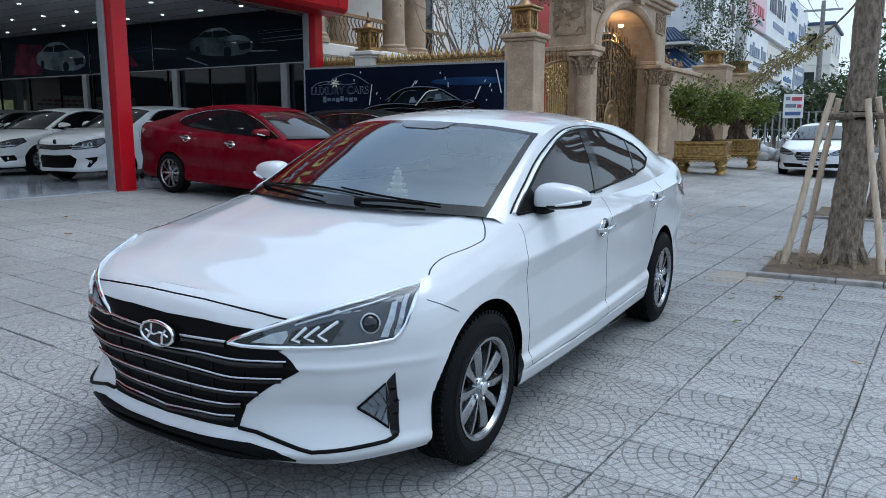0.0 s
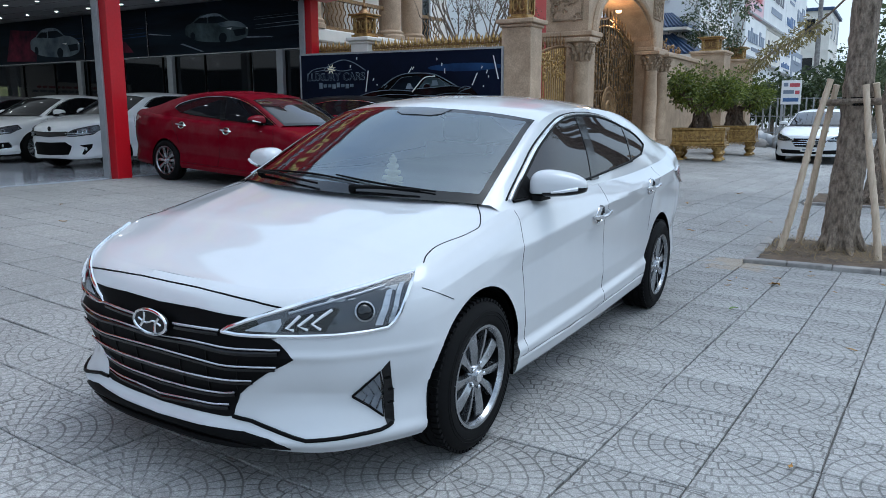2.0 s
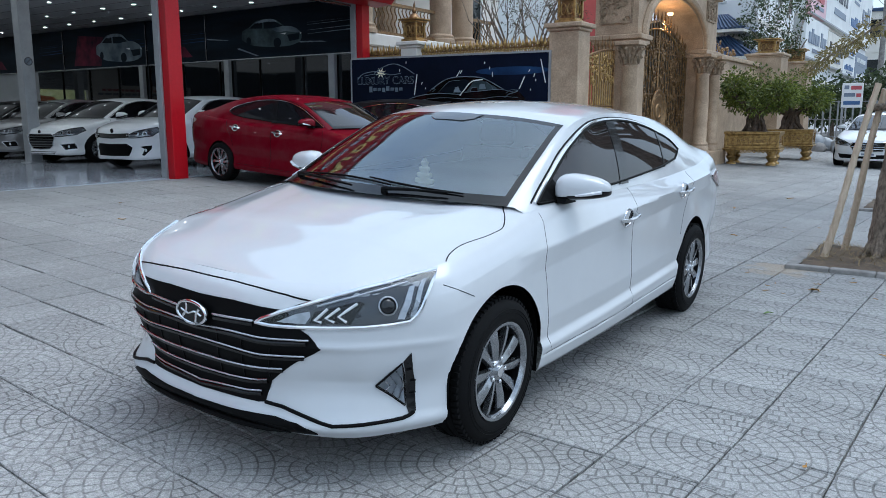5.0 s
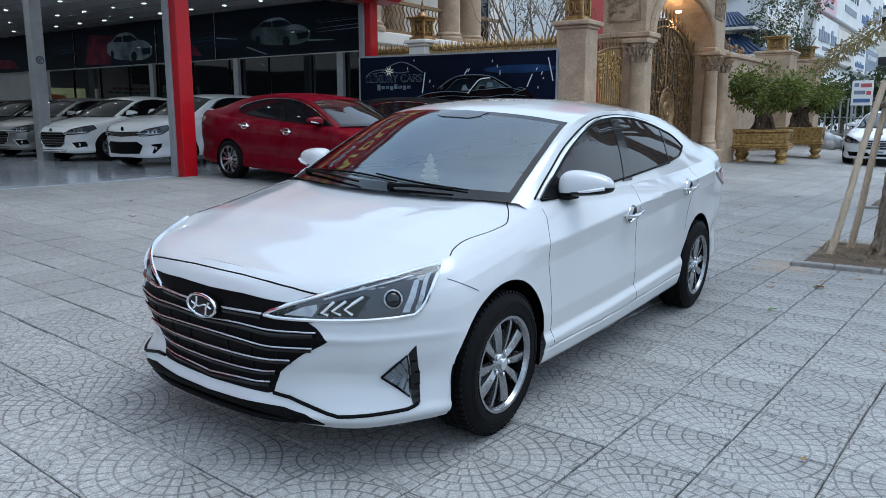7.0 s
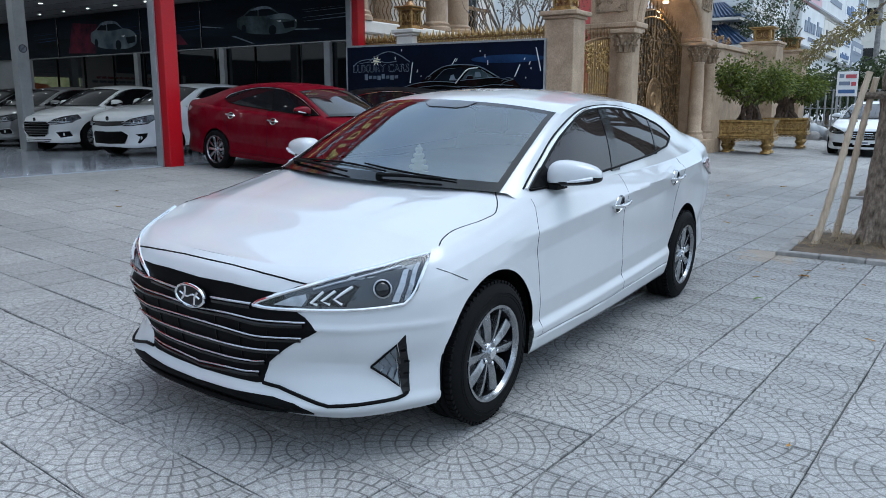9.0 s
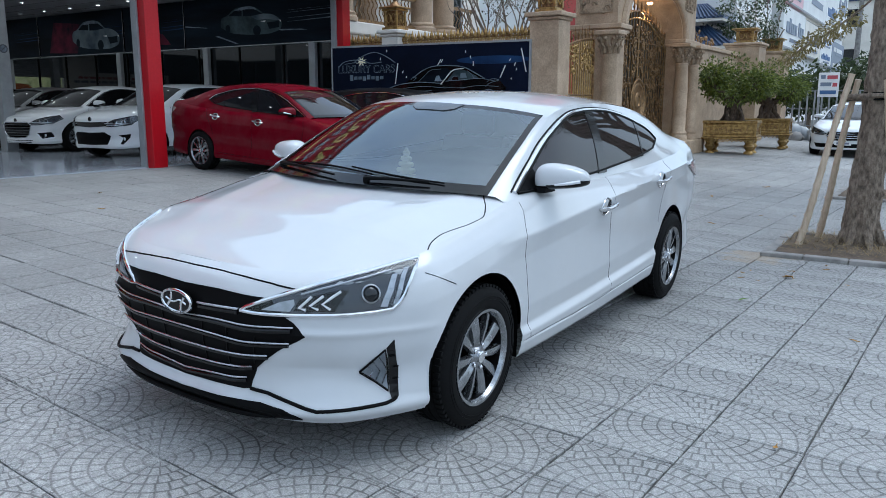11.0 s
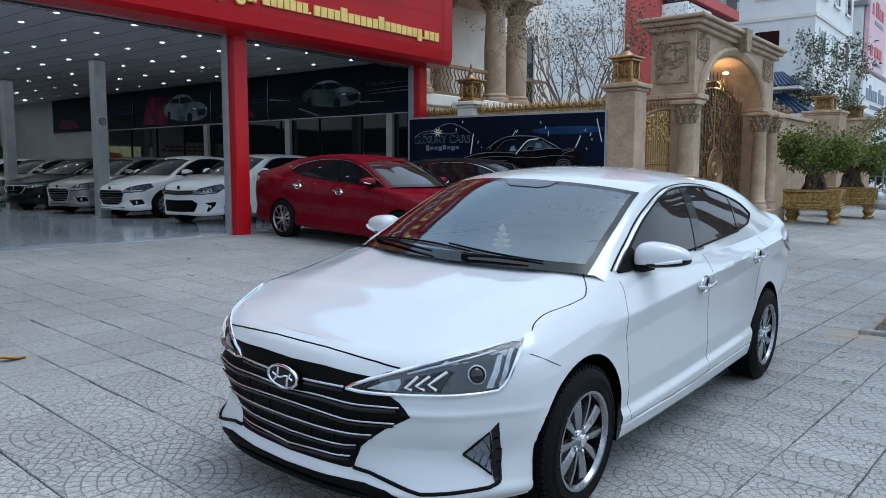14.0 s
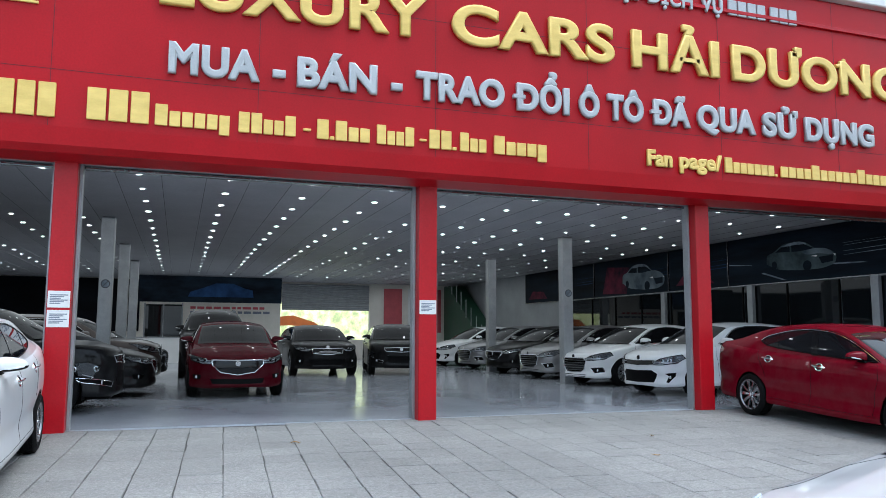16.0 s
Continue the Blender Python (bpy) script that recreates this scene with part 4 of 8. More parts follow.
def shell_arrays(P, n_out, n_lev, n_u):
    plan = np.array(P["plan"], float)
    d = np.r_[0, np.cumsum(np.linalg.norm(np.diff(plan[:, :2], axis=0), axis=1))]
    s = np.linspace(0, d[-1], n_out)
    o = spline(d, plan, s)
    o[0, 0] = o[-1, 0] = 0
    o[:, 0] = np.maximum(o[:, 0], 0)
    tan = np.gradient(o[:, :2], axis=0)
    nor = np.stack([-tan[:, 1], tan[:, 0]], 1)
    nor /= np.linalg.norm(nor, axis=1)[:, None] + 1e-9
    nor[0], nor[-1] = (0, 1), (0, -1)
    lev = np.linspace(0, 1, n_lev)
    lev = np.r_[lev[lev < .86], np.linspace(.86, 1, 7)]
    ins = spline(*np.array(P["inset"], float).T, lev)
    low = np.zeros((n_out, len(lev), 3))
    for k, v in enumerate(lev):
        low[:, k, :2] = o[:, :2] + nor * ins[k]
        low[:, k, 2] = o[:, 2] + (o[:, 3] - o[:, 2]) * v
    low[0, :, 0] = low[-1, :, 0] = 0
    low[:, :, 0] = np.maximum(low[:, :, 0], 0)
    if "side" in P:
        # the flanks follow a profile of their own, with sharp creases
        for i in range(n_out):
            y = o[i, 1]
            w = min(1, max(0, (y + .50) / .28)) * min(1, max(0, (3.35 - y) / .45))
            w = w * w * (3 - 2 * w)
            if w > 0:
                for k in range(len(lev)):
                    low[i, k, :2] += nor[i] * w * (P["side"](y, low[i, k, 2], o[i, 2], o[i, 3]) - ins[k])
    if "dent" in P:
        for i in range(n_out):
            for k in range(len(lev)):
                x, y, z = low[i, k]
                low[i, k] += np.array(P["dent"](x, y, z))
    edge = low[:, -1]
    cr = spline(*np.array(P["crown"], float).T, edge[:, 1])
    w = np.linspace(0, 1, 41)
    top = np.zeros((n_out, 41, 3))
    for j, t in enumerate(w):
        top[:, j, 0] = edge[:, 0] * (1 - t)
        top[:, j, 1] = edge[:, 1]
        top[:, j, 2] = edge[:, 2] + cr * (1 - (1 - t) ** 2.4)
        if "ridge" in P:
            top[:, j, 2] += P["ridge"](top[:, j, 0], top[:, j, 1])
    k = np.arange(9)
    u = np.linspace(0, 8, n_u)
    C = spline(k, np.array(P["centre"], float), u)
    R = spline(k, np.array(P["rail"], float), u)
    ww = np.linspace(0, 1, 25)
    roof = np.zeros((n_u, 25, 3))
    for j, t in enumerate(ww):
        roof[:, j, 0] = R[:, 0] * t
        roof[:, j, 1] = C[:, 0] + (R[:, 1] - C[:, 0]) * t**2
        roof[:, j, 2] = C[:, 1] + (R[:, 2] - C[:, 1]) * t**2.6
    half = n_out // 2
    by = np.argsort(edge[:, 1])
    ex = np.interp(R[:, 1], edge[by, 1], edge[by, 0])
    ez = np.interp(R[:, 1], edge[by, 1], edge[by, 2])
    side = np.zeros((n_u, 12, 3))
    for j, t in enumerate(np.linspace(0, 1, 12)):
        side[:, j, 0] = R[:, 0] + (ex + .012 - R[:, 0]) * t + .022 * math.sin(math.pi * min(1, t * 1.0)) * np.clip((R[:, 2] - ez) / .3, 0, 1)
        side[:, j, 1] = R[:, 1]
        side[:, j, 2] = R[:, 2] + (np.minimum(ez, R[:, 2]) - .012 - R[:, 2]) * t
    return low, top, roof, side, u, ww


def mirrored(bm, arrays):
    """Grids for the left half and, turned over, for the right half."""
    for P, keep in arrays:
        grid_faces(bm, P, keep)
        Q = P.copy()
        Q[:, :, 0] *= -1
        grid_faces(bm, Q[::-1], (lambda i, j, k=keep, n=P.shape[0]: k(n - 2 - i, j)) if keep else None)
    bmesh.ops.remove_doubles(bm, verts=bm.verts, dist=0.0004)
    bmesh.ops.dissolve_degenerate(bm, edges=bm.edges, dist=0.0003)
    bmesh.ops.recalc_face_normals(bm, faces=bm.faces)
    return bm


def shell(P, n_out=170, n_lev=26, n_u=113):
    low, top, roof, side, u, ww = shell_arrays(P, n_out, n_lev, n_u)
    inside = np.zeros(low.shape[:2], bool)
    for hy in (0, P["base"]):
        # round above the axle, upright below it
        dy, dz = low[:, :, 1] - hy, low[:, :, 2] - P["radius"]
        d = np.hypot(dy, np.maximum(dz, 0))
        ins = (d < P["arch"]) & (low[:, :, 0] > .5)
        inside |= ins
        f = np.where(ins & (d > .02), P["arch"] / np.maximum(d, .02), 1)
        edge_ring = ins & (d > P["arch"] - .07)
        low[:, :, 1] = np.where(edge_ring, hy + dy * f, low[:, :, 1])
        low[:, :, 2] = np.where(edge_ring & (dz > 0), P["radius"] + dz * f, low[:, :, 2])
    keep_low = lambda i, j: not (inside[i, j] and inside[i + 1, j] and inside[i, j + 1] and inside[i + 1, j + 1])
    um = (u[:-1] + u[1:]) / 2
    wm = (ww[:-1] + ww[1:]) / 2
    in_front = lambda i, j: um[i] < 1.95 and wm[j] < .96
    in_rear = lambda i, j: 6.1 < um[i] < 7.7 and wm[j] < .90
    keep_roof = lambda i, j: not (in_front(i, j) or in_rear(i, j))
    bm = mirrored(bmesh.new(), [(low, keep_low), (top, None), (roof, keep_roof), (side, None)])
    # a closed copy serves to lay things on the surface
    full = mirrored(bmesh.new(), [(low, None), (top, None), (roof, None), (side, None)])
    bvh = BVHTree.FromBMesh(full)
    full.free()
    lift = roof.copy()
    lift[:, :, 2] += .002
    rim = lambda i, j: in_front(i, j) and (um[i] < .20 or um[i] > 1.80 or wm[j] > .90)
    panes = dict(
        windshield=(lift, lambda i, j: in_front(i, j) and not rim(i, j)),
        windshield_border=(lift, rim),
        rear_window=(lift, in_rear))
    return bm, bvh, panes


def cast(bvh, view, a, b):
    """The point of the surface seen from the front, a side or above; its outward direction."""
    o, d = {"front": ((a, -4, b), (0, 1, 0)), "left": ((3, a, b), (-1, 0, 0)), "right": ((-3, a, b), (1, 0, 0)), "top": ((a, b, 4), (0, 0, -1)), "rear": ((a, 6, b), (0, -1, 0))}[view]
    hit = bvh.ray_cast(Vector(o), Vector(d))
    if hit[0] is None:
        near = bvh.find_nearest(Vector({"front": (a, -.6, b), "left": (.9, a, b), "right": (-.9, a, b), "top": (a, b, 1), "rear": (a, 3.6, b)}[view]))
        return near[0], -Vector(d)
    n = hit[1]
    if n.dot(Vector(d)) > 0:
        n = -n
    return hit[0], n


def patch(bvh, view, poly, lift=.004, step=.05, skirt=.008):
    """A thin shell piece cut to a polygon and laid on the body."""
    bm = bmesh.new()
    face = bm.faces.new([bm.verts.new((p[0], p[1], 0)) for p in poly])
    lo, hi = np.min(poly, axis=0), np.max(poly, axis=0)
    for ax in (0, 1):
        n = max(1, int((hi[ax] - lo[ax]) / step))
        for i in range(1, n):
            co = Vector((0, 0, 0))
            co[ax] = lo[ax] + (hi[ax] - lo[ax]) * i / n
            no = Vector((0, 0, 0))
            no[ax] = 1
            bmesh.ops.bisect_plane(bm, geom=bm.verts[:] + bm.edges[:] + bm.faces[:], plane_co=co, plane_no=no)
    bmesh.ops.triangulate(bm, faces=bm.faces)
    nor = {}
    for v in bm.verts:
        p, n = cast(bvh, view, v.co.x, v.co.y)
        nor[v] = n
        v.co = p + n * lift
    d = {"front": (0, -1, 0), "left": (1, 0, 0), "right": (-1, 0, 0), "top": (0, 0, 1), "rear": (0, 1, 0)}[view]
    bm.normal_update()
    for f in bm.faces:
        if f.normal.dot(Vector(d)) < 0:
            f.normal_flip()
    rim = [e for e in bm.edges if e.is_boundary]
    ends = {v: bm.verts.new(v.co - nor[v] * skirt) for v in {v for e in rim for v in e.verts}}
    for e in rim:
        a, b = e.verts
        bm.faces.new((a, b, ends[b], ends[a]))
    return bm


def laid(bvh, view, line, lift=.0, n=None, closed=False):
    """A 2D line laid on the body as 3D points."""
    pts = list(line) + ([line[0]] if closed else [])
    out = []
    for (a0, b0), (a1, b1) in zip(pts, pts[1:]):
        k = max(1, int(math.hypot(a1 - a0, b1 - b0) / .03))
        for i in range(k):
            out.append((a0 + (a1 - a0) * i / k, b0 + (b1 - b0) * i / k))
    if not closed:
        out.append(pts[-1])
    res = []
    for a, b in out:
        p, nn = cast(bvh, view, a, b)
        res.append(p + nn * lift)
    return res + ([res[0]] if closed else [])


def flip_x(poly):
    return [(-a, b) for a, b in poly][::-1]


def wheel_meshes(radius, rim_r, spokes, dark=False, width=.20, kind="ten"):
    """Tyre, rim and hub of a wheel whose outer face looks along +x; returns meshes."""
    out = {}
    bm = bmesh.new()
    w = width / 2
    revolve(bm, [(rim_r - .012, w - .03), (rim_r + .004, w - .004), (rim_r + .025, w + .004), (radius - .035, w + .002), (radius - .012, w - .016), (radius - .003, w - .040), (radius - .001, w - .052), (radius - .009, w - .054), (radius - .009, w - .060), (radius, w - .062), (radius, .006), (radius - .009, .004), (radius - .009, -.004), (radius, -.006),
                 (radius, -w + .062), (radius - .009, -w + .060), (radius - .009, -w + .054), (radius - .001, -w + .052), (radius - .003, -w + .040), (radius - .012, -w + .018), (radius - .05, -w), (rim_r, -w + .01), (rim_r - .012, -w + .03)], 56, axis="x", close=False)
    bmesh.ops.recalc_face_normals(bm, faces=bm.faces)
    # raised rings on the sidewall and blocks along both shoulders
    for rr in (radius - .060, radius - .046):
        revolve(bm, [(rr - .002, w + .001), (rr, w + .0055), (rr + .002, w + .001)], 56, axis="x", close=False)
    for k in range(66):
        a = 2 * math.pi * k / 66
        for s in (-1, 1):
            q = Matrix.Rotation(a, 4, "X")
            x0, x1 = sorted((s * (w - .020), s * (w - .052)))
            vs = [bm.verts.new(q @ Vector((x, yy, zz))) for zz in (radius - .02, radius + .0035) for x, yy in ((x0, -.009), (x1, -.009), (x1, .009), (x0, .009))]
            for f in ((4, 5, 6, 7), (0, 1, 5, 4), (1, 2, 6, 5), (2, 3, 7, 6), (3, 0, 4, 7)):
                bm.faces.new([vs[i] for i in f])
    out["tyre"] = (bm, "rubber")
    bm = bmesh.new()
    revolve(bm, [(rim_r - .02, -w + .03), (rim_r - .014, w - .035), (rim_r - .002, w - .012), (rim_r + .007, w - .004), (rim_r + .006, w + .003), (rim_r - .006, w + .002), (rim_r - .016, w - .012), (rim_r - .022, w - .05), (rim_r - .03, -w + .03)], 56, axis="x", close=False)
    # spokes from hub to rim, raised in the middle
    for k in range(spokes):
        a = 2 * math.pi * k / spokes
        if kind == "pairs":
            a = 2 * math.pi * (k // 2) / (spokes // 2) + (.235 if k % 2 else -.235)
        r_, t = Vector((0, math.cos(a), math.sin(a))), Vector((0, -math.sin(a), math.cos(a)))
        ax = Vector((1, 0, 0))
        lean = 1 if k % 2 else -1
        # a blade with one broad slanting face and one narrow bright edge
        secs = []
        for f, hw, xo, dp in ((.034, .014, w - .020, .03), (.075, .018, w - .013, .03), (.125, .022, w - .010, .03), (rim_r - .030, .026, w - .012, .032), (rim_r - .010, .030, w - .016, .034)):
            c = r_ * f + ax * xo + t * lean * .010 * (f / rim_r)
            secs.append([c - t * lean * hw - ax * .020, c - t * lean * hw * .9 - ax * .013, c + t * lean * hw * .45, c + t * lean * hw * .9 - ax * .002, c + t * lean * hw - ax * dp, c - t * lean * hw * .7 - ax * (dp + .006)])
        rows = [[bm.verts.new(v) for v in s_] for s_ in secs]
        for p, q in zip(rows, rows[1:]):
            for i in range(6):
                bm.faces.new((p[i], p[(i + 1) % 6], q[(i + 1) % 6], q[i]))
    revolve(bm, [(.055, w - .05), (.052, w - .026), (.040, w - .014), (.03, w - .013), (.0001, w - .013)], 28, axis="x", close=False)
    bmesh.ops.recalc_face_normals(bm, faces=bm.faces)
    out["rim"] = (bm, "dark_alloy" if dark else "alloy")
    # black sleeve inside the barrel stands in for shade behind the spokes
    bm = bmesh.new()
    revolve(bm, [(rim_r - .0175, w - .016), (rim_r - .0245, w - .05), (rim_r - .033, -w + .03)], 48, axis="x", close=False)
    out["rim_barrel"] = (bm, "trim")
    bm = bmesh.new()
    revolve(bm, [(.026, w - .014), (.026, w - .004), (.021, w - .001), (.0001, w)], 24, axis="x", close=False)
    out["hub_cap"] = (bm, "chrome")
    # black disc added behind the wheel so the spoke gaps look shaded
    bm = bmesh.new()
    revolve(bm, [(rim_r - .018, -w * .45), (rim_r - .018, -w * .40), (.0001, -w * .40)], 40, axis="x", close=False)
    out["brake_shield"] = (bm, "trim")
    bm = bmesh.new()
    revolve(bm, [(.065, w * .05), (.135, w * .05), (.135, -w * .1), (.065, -w * .1)], 36, axis="x", close=False)
    out["brake_disc"] = (bm, "grey_metal")
    bm = bmesh.new()
    for k in range(5):
        a = 2 * math.pi * k / 5 + .3
        revolve(bm, [(.0095, w - .04), (.0095, w - .013), (.006, w - .009), (.0001, w - .009)], 8, centre=(0, .052 * math.cos(a), .052 * math.sin(a)), axis="x", close=False)
    out["wheel_nuts"] = (bm, "chrome")
    return out


WHEELS = {}


def add_wheels(car, P, rim_r, spokes, dark, kind, off=.105):
    key = (P["radius"], rim_r, spokes, dark, kind)
    if key not in WHEELS:
        made = {}
        for n, (bm, mt) in wheel_meshes(P["radius"], rim_r, spokes, dark, kind=kind).items():
            ob = link_bm(n, bm, mt, True)
            made[n] = ob.data
            bpy.data.objects.remove(ob)
        WHEELS[key] = made
    hw = max(p[0] for p in P["plan"])
    for hy in (0, P["base"]):
        for sd in (1, -1):
            w = new("wheel")
            w.parent = car
            w.matrix_basis = pose(sd * (hw - off), hy, P["radius"], 0, 0, 0 if sd > 0 else 180) @ pose(0, 0, 0, random.uniform(0, 60))
            for n, me in WHEELS[key].items():
                share(n, me, w)


def arch_liners(car, P):
    hw = max(p[0] for p in P["plan"])
    for hy in (0, P["base"]):
        for sd in (1, -1):
            bm = bmesh.new()
            r = P["arch"] - .002
            pts = [(hy + r, .205)] + arc(hy, P["radius"], r, 0, math.pi, 26) + [(hy - r, .205)]
            rows = np.array([[(sd * x, y, z) for y, z in pts] for x in (hw - .03, hw - .12, .52)])
            grid_faces(bm, rows)
            c = [bm.verts.new((sd * .52, y, z)) for y, z in pts]
            bm.faces.new(c)
            part("wheel_arch_liner", bm, "trim", car)


def underbody(car, P):
    hw = max(p[0] for p in P["plan"])
    y0, y1 = P["plan"][0][1], P["plan"][-1][1]
    part("underbody", boxes((-.5, y0 + .12, .20, .5, y1 - .15, .30), (-hw + .16, P["arch"] + .03, .235, hw - .16, P["base"] - P["arch"] - .03, .30), bev=.02), "trim", car)


def cabin(car, P, seats="cabin"):
    """Dashboard, seats and wheel that show dimly through the glass."""
    z = np.interp(.8, [c[0] for c in P["centre"]], [c[1] for c in P["centre"]]) - 1.31
    bm = boxes((-.70, .42, .55 + z, .70, .95, .94 + z), (-.66, .30, .75 + z, .66, .70, .955 + z), bev=.05)
    part("dashboard", bm, "cabin", car)
    part("cabin_floor", boxes((-.74, .9, .30, .74, 3.0, .38), (-.76, 2.95, .3, .76, 3.05, .95 + z), bev=.02), "cabin", car)
    for x in (.36, -.36):
        bm = boxes((x - .25, 1.25, .42, x + .25, 1.78, .58), bev=.05)
        prism(bm, [(1.72, .5), (1.86, .5), (2.06, 1.12 + z), (1.95, 1.12 + z)], "x", x - .24, x + .24)
        box(bm, x - .13, 1.96, 1.13 + z, x + .13, 2.06, 1.30 + z, .03)
        part("front_seat", bm, seats, car)
    bm = boxes((-.62, 2.3, .42, .62, 2.75, .58), bev=.04)
    prism(bm, [(2.72, .5), (2.84, .5), (3.0, 1.08 + z), (2.9, 1.08 + z)], "x", -.62, .62)
    part("rear_seat", bm, seats, car)
    bm = bmesh.new()
    tube(bm, [(.36 + .18 * math.cos(a), 1.06 + .07 * math.sin(a), .86 + z + .165 * math.sin(a)) for a in (2 * math.pi * i / 24 for i in range(25))], .014, 6, False)
    tube(bm, [(.20, 1.06, .86 + z), (.52, 1.06, .86 + z)], .02, 6)
    part("steering_wheel", bm, "trim", car)


def side_windows(car, P, bvh, chrome="chrome", glass_key="tint"):
    """Tinted side glass with its pillars and the bright line round it."""
    tn = P.get("top_n", len(P["glass"]) - 3)
    upper = [tuple(p) for p in smooth_line(P["glass"][:tn], 40)]
    outline = upper + list(P["glass"][tn:])
    for view in ("left", "right"):
        part("side_window", patch(bvh, view, outline, .005, .03 if "side" in P else .06), glass_key, car, "dark tinted side glass", True)
        if "sail" in P:
            part("mirror_sail", patch(bvh, view, P["sail"], .008, .04), "trim", car)
        for ya, za, yb, zb, w in P["pillars"]:
            poly = [(ya - w, za), (ya + w, za), (yb + w, zb), (yb - w, zb)]
            part("window_pillar", patch(bvh, view, poly, .008, .04), "gloss_black", car)
        bm = bmesh.new()
        tube(bm, laid(bvh, view, outline, .005, closed=True), .007, 6, False)
        part("window_seal", bm, "trim", car)
        if chrome:
            bm = bmesh.new()
            up = [(y - .014 * max(0, 1 - i / 20), z + .009 * min(1, .5 + i / 12)) for i, (y, z) in enumerate(upper)]
            tube(bm, laid(bvh, view, up, .005), .0085, 6)
            part("window_trim", bm, chrome, car, "bright metal window trim")
            bm = bmesh.new()
            rim = [(y - .030 * max(0, 1 - i / 22), z + .019 * min(1, .4 + i / 12)) for i, (y, z) in enumerate(upper)]
            tube(bm, laid(bvh, view, rim, .001), .0052, 5)
            part("door_frame_gap", bm, "trim", car)


def shut_lines(car, P, bvh, gap=.0028):
    zb = .295 * P["radius"] / .316
    for view in ("left", "right"):
        for k, y in enumerate(P["door_y"]):
            top = np.interp(y, [p[1] for p in P["plan"][5:13]], [p[3] for p in P["plan"][5:13]]) - .012
            bow = .012 if k == 0 else -.01
            if k < 2:
                line = [(y - bow * 1.2 + .02, top), (y - .045 * (k == 0), top - .15), (y - .01, top - .33), (y + .03, zb + .10), (y + .05, zb)]
            else:
                line = [(y + .12, top), (y + .05, top - .12), (y - .05, top - .26), (y - .10, top - .40)]
            bm = bmesh.new()
            tube(bm, laid(bvh, view, [tuple(p) for p in smooth_line(line, 40)], .0), gap, 5)
            part("door_gap", bm, "trim", car)
        y0, y1 = P["door_y"][0] + .01, P["base"] - P["arch"] - .02
        bm = bmesh.new()
        tube(bm, laid(bvh, view, [(y0, zb - .012), ((y0 + y1) * .4, zb - .014), (y1, zb + .028)], .0), gap, 5)
        part("sill_gap", bm, "trim", car)


def mirrors(car, P, paint_key, y=.60, z=None):
    hw = max(p[0] for p in P["plan"])
    z = z or P["glass"][0][1] + .045
    for sd in (1, -1):
        bm = bmesh.new()
        bmesh.ops.create_uvsphere(bm, u_segments=44, v_segments=30, radius=1)
        for v in bm.verts:
            x, yy, zz = v.co
            q = lambda t, e: math.copysign(abs(t) ** e, t)
            x, yy, zz = q(x, .78), q(yy, .8), q(zz, .72 if zz > 0 else .5)
            out_ = x * sd
            sh = (1 - .26 * out_) * (1 if zz > 0 else .80)
            v.co = Vector((sd * (hw + .010) + x * .128, y + yy * .080 * (1 - .2 * out_) + .045 * abs(out_ * .5 + .5), z + zz * (.074 if zz > 0 else .058) * sh + .004 * out_))
        low = [f for f in bm.faces if f.calc_center_median().z < z - .040 + .040 * (abs(f.calc_center_median().x) - hw + .120) / .25]
        for f in low:
            f.material_index = 1
        ob = part("side_mirror", bm, [paint_key, "gloss_black"], car, "", True)
        bm = bmesh.new()
        tube(bm, [(sd * (hw + .005), y - .060, z - .022), (sd * (hw + .06), y - .048, z - .012), (sd * (hw + .115), y - .012, z + .0)], [.005, .008, .009], 6)
        part("turn_signal", bm, "lamp_white", ob, "clear turn signal strip")
        bm = bmesh.new()
        prism(bm, [(y - .07, z - .065), (y + .05, z - .065), (y + .04, z - .02), (y - .05, z - .03)], "x", sd * (hw - .13), sd * (hw - .04))
        part("mirror_foot", bm, "trim", ob)


def door_handles(car, P, bvh, places, material="chrome"):
    for view, sd in (("left", 1), ("right", -1)):
        for y, z in places:
            p, n = cast(bvh, view, y, z)
            bm = bmesh.new()
            pts = [p + n * .004 + Vector((0, -.112, -.008)), p + n * .024 + Vector((0, -.085, -.005)), p + n * .034 + Vector((0, -.03, -.002)), p + n * .036 + Vector((0, .03, .002)), p + n * .026 + Vector((0, .09, .008)), p + n * .004 + Vector((0, .112, .010))]
            tube(bm, smooth_line([tuple(q) for q in pts], 15), [.011, .014] + [.0165] * 11 + [.014, .011], 10, True, .62)
            h = part("door_handle", bm, material, car, "", True)
            ring = [(y - .008 + .066 * math.cos(a), z - .004 + .048 * math.sin(a)) for a in (2 * math.pi * i / 20 for i in range(20))]
            part("handle_cup", patch(bvh, view, ring, .002, .05), "gloss_black", h)
            bm = bmesh.new()
            tube(bm, laid(bvh, view, ring, .004, closed=True), .0052, 6, False)
            part("cup_rim", bm, material if material == "chrome" else "trim", h)
# ---- the white saloon in front ----
def facia_dent(x, y, z):
    """Folded hollow between grille and fog lamp, and a lip beneath."""
    if y > -.3:
        return (0, 0, 0)
    fold = max(0, min((.548 - z) / .150, (z - .262) / .136))
    d = .034 * math.exp(-((abs(x) - .60) / .13) ** 2) * fold - .010 * math.exp(-((z - .545) / .016) ** 2) * min(1, abs(x) / .5)
    lip = -.018 * math.exp(-((z - .235) / .03) ** 2)
    return (0, d + lip, 0)


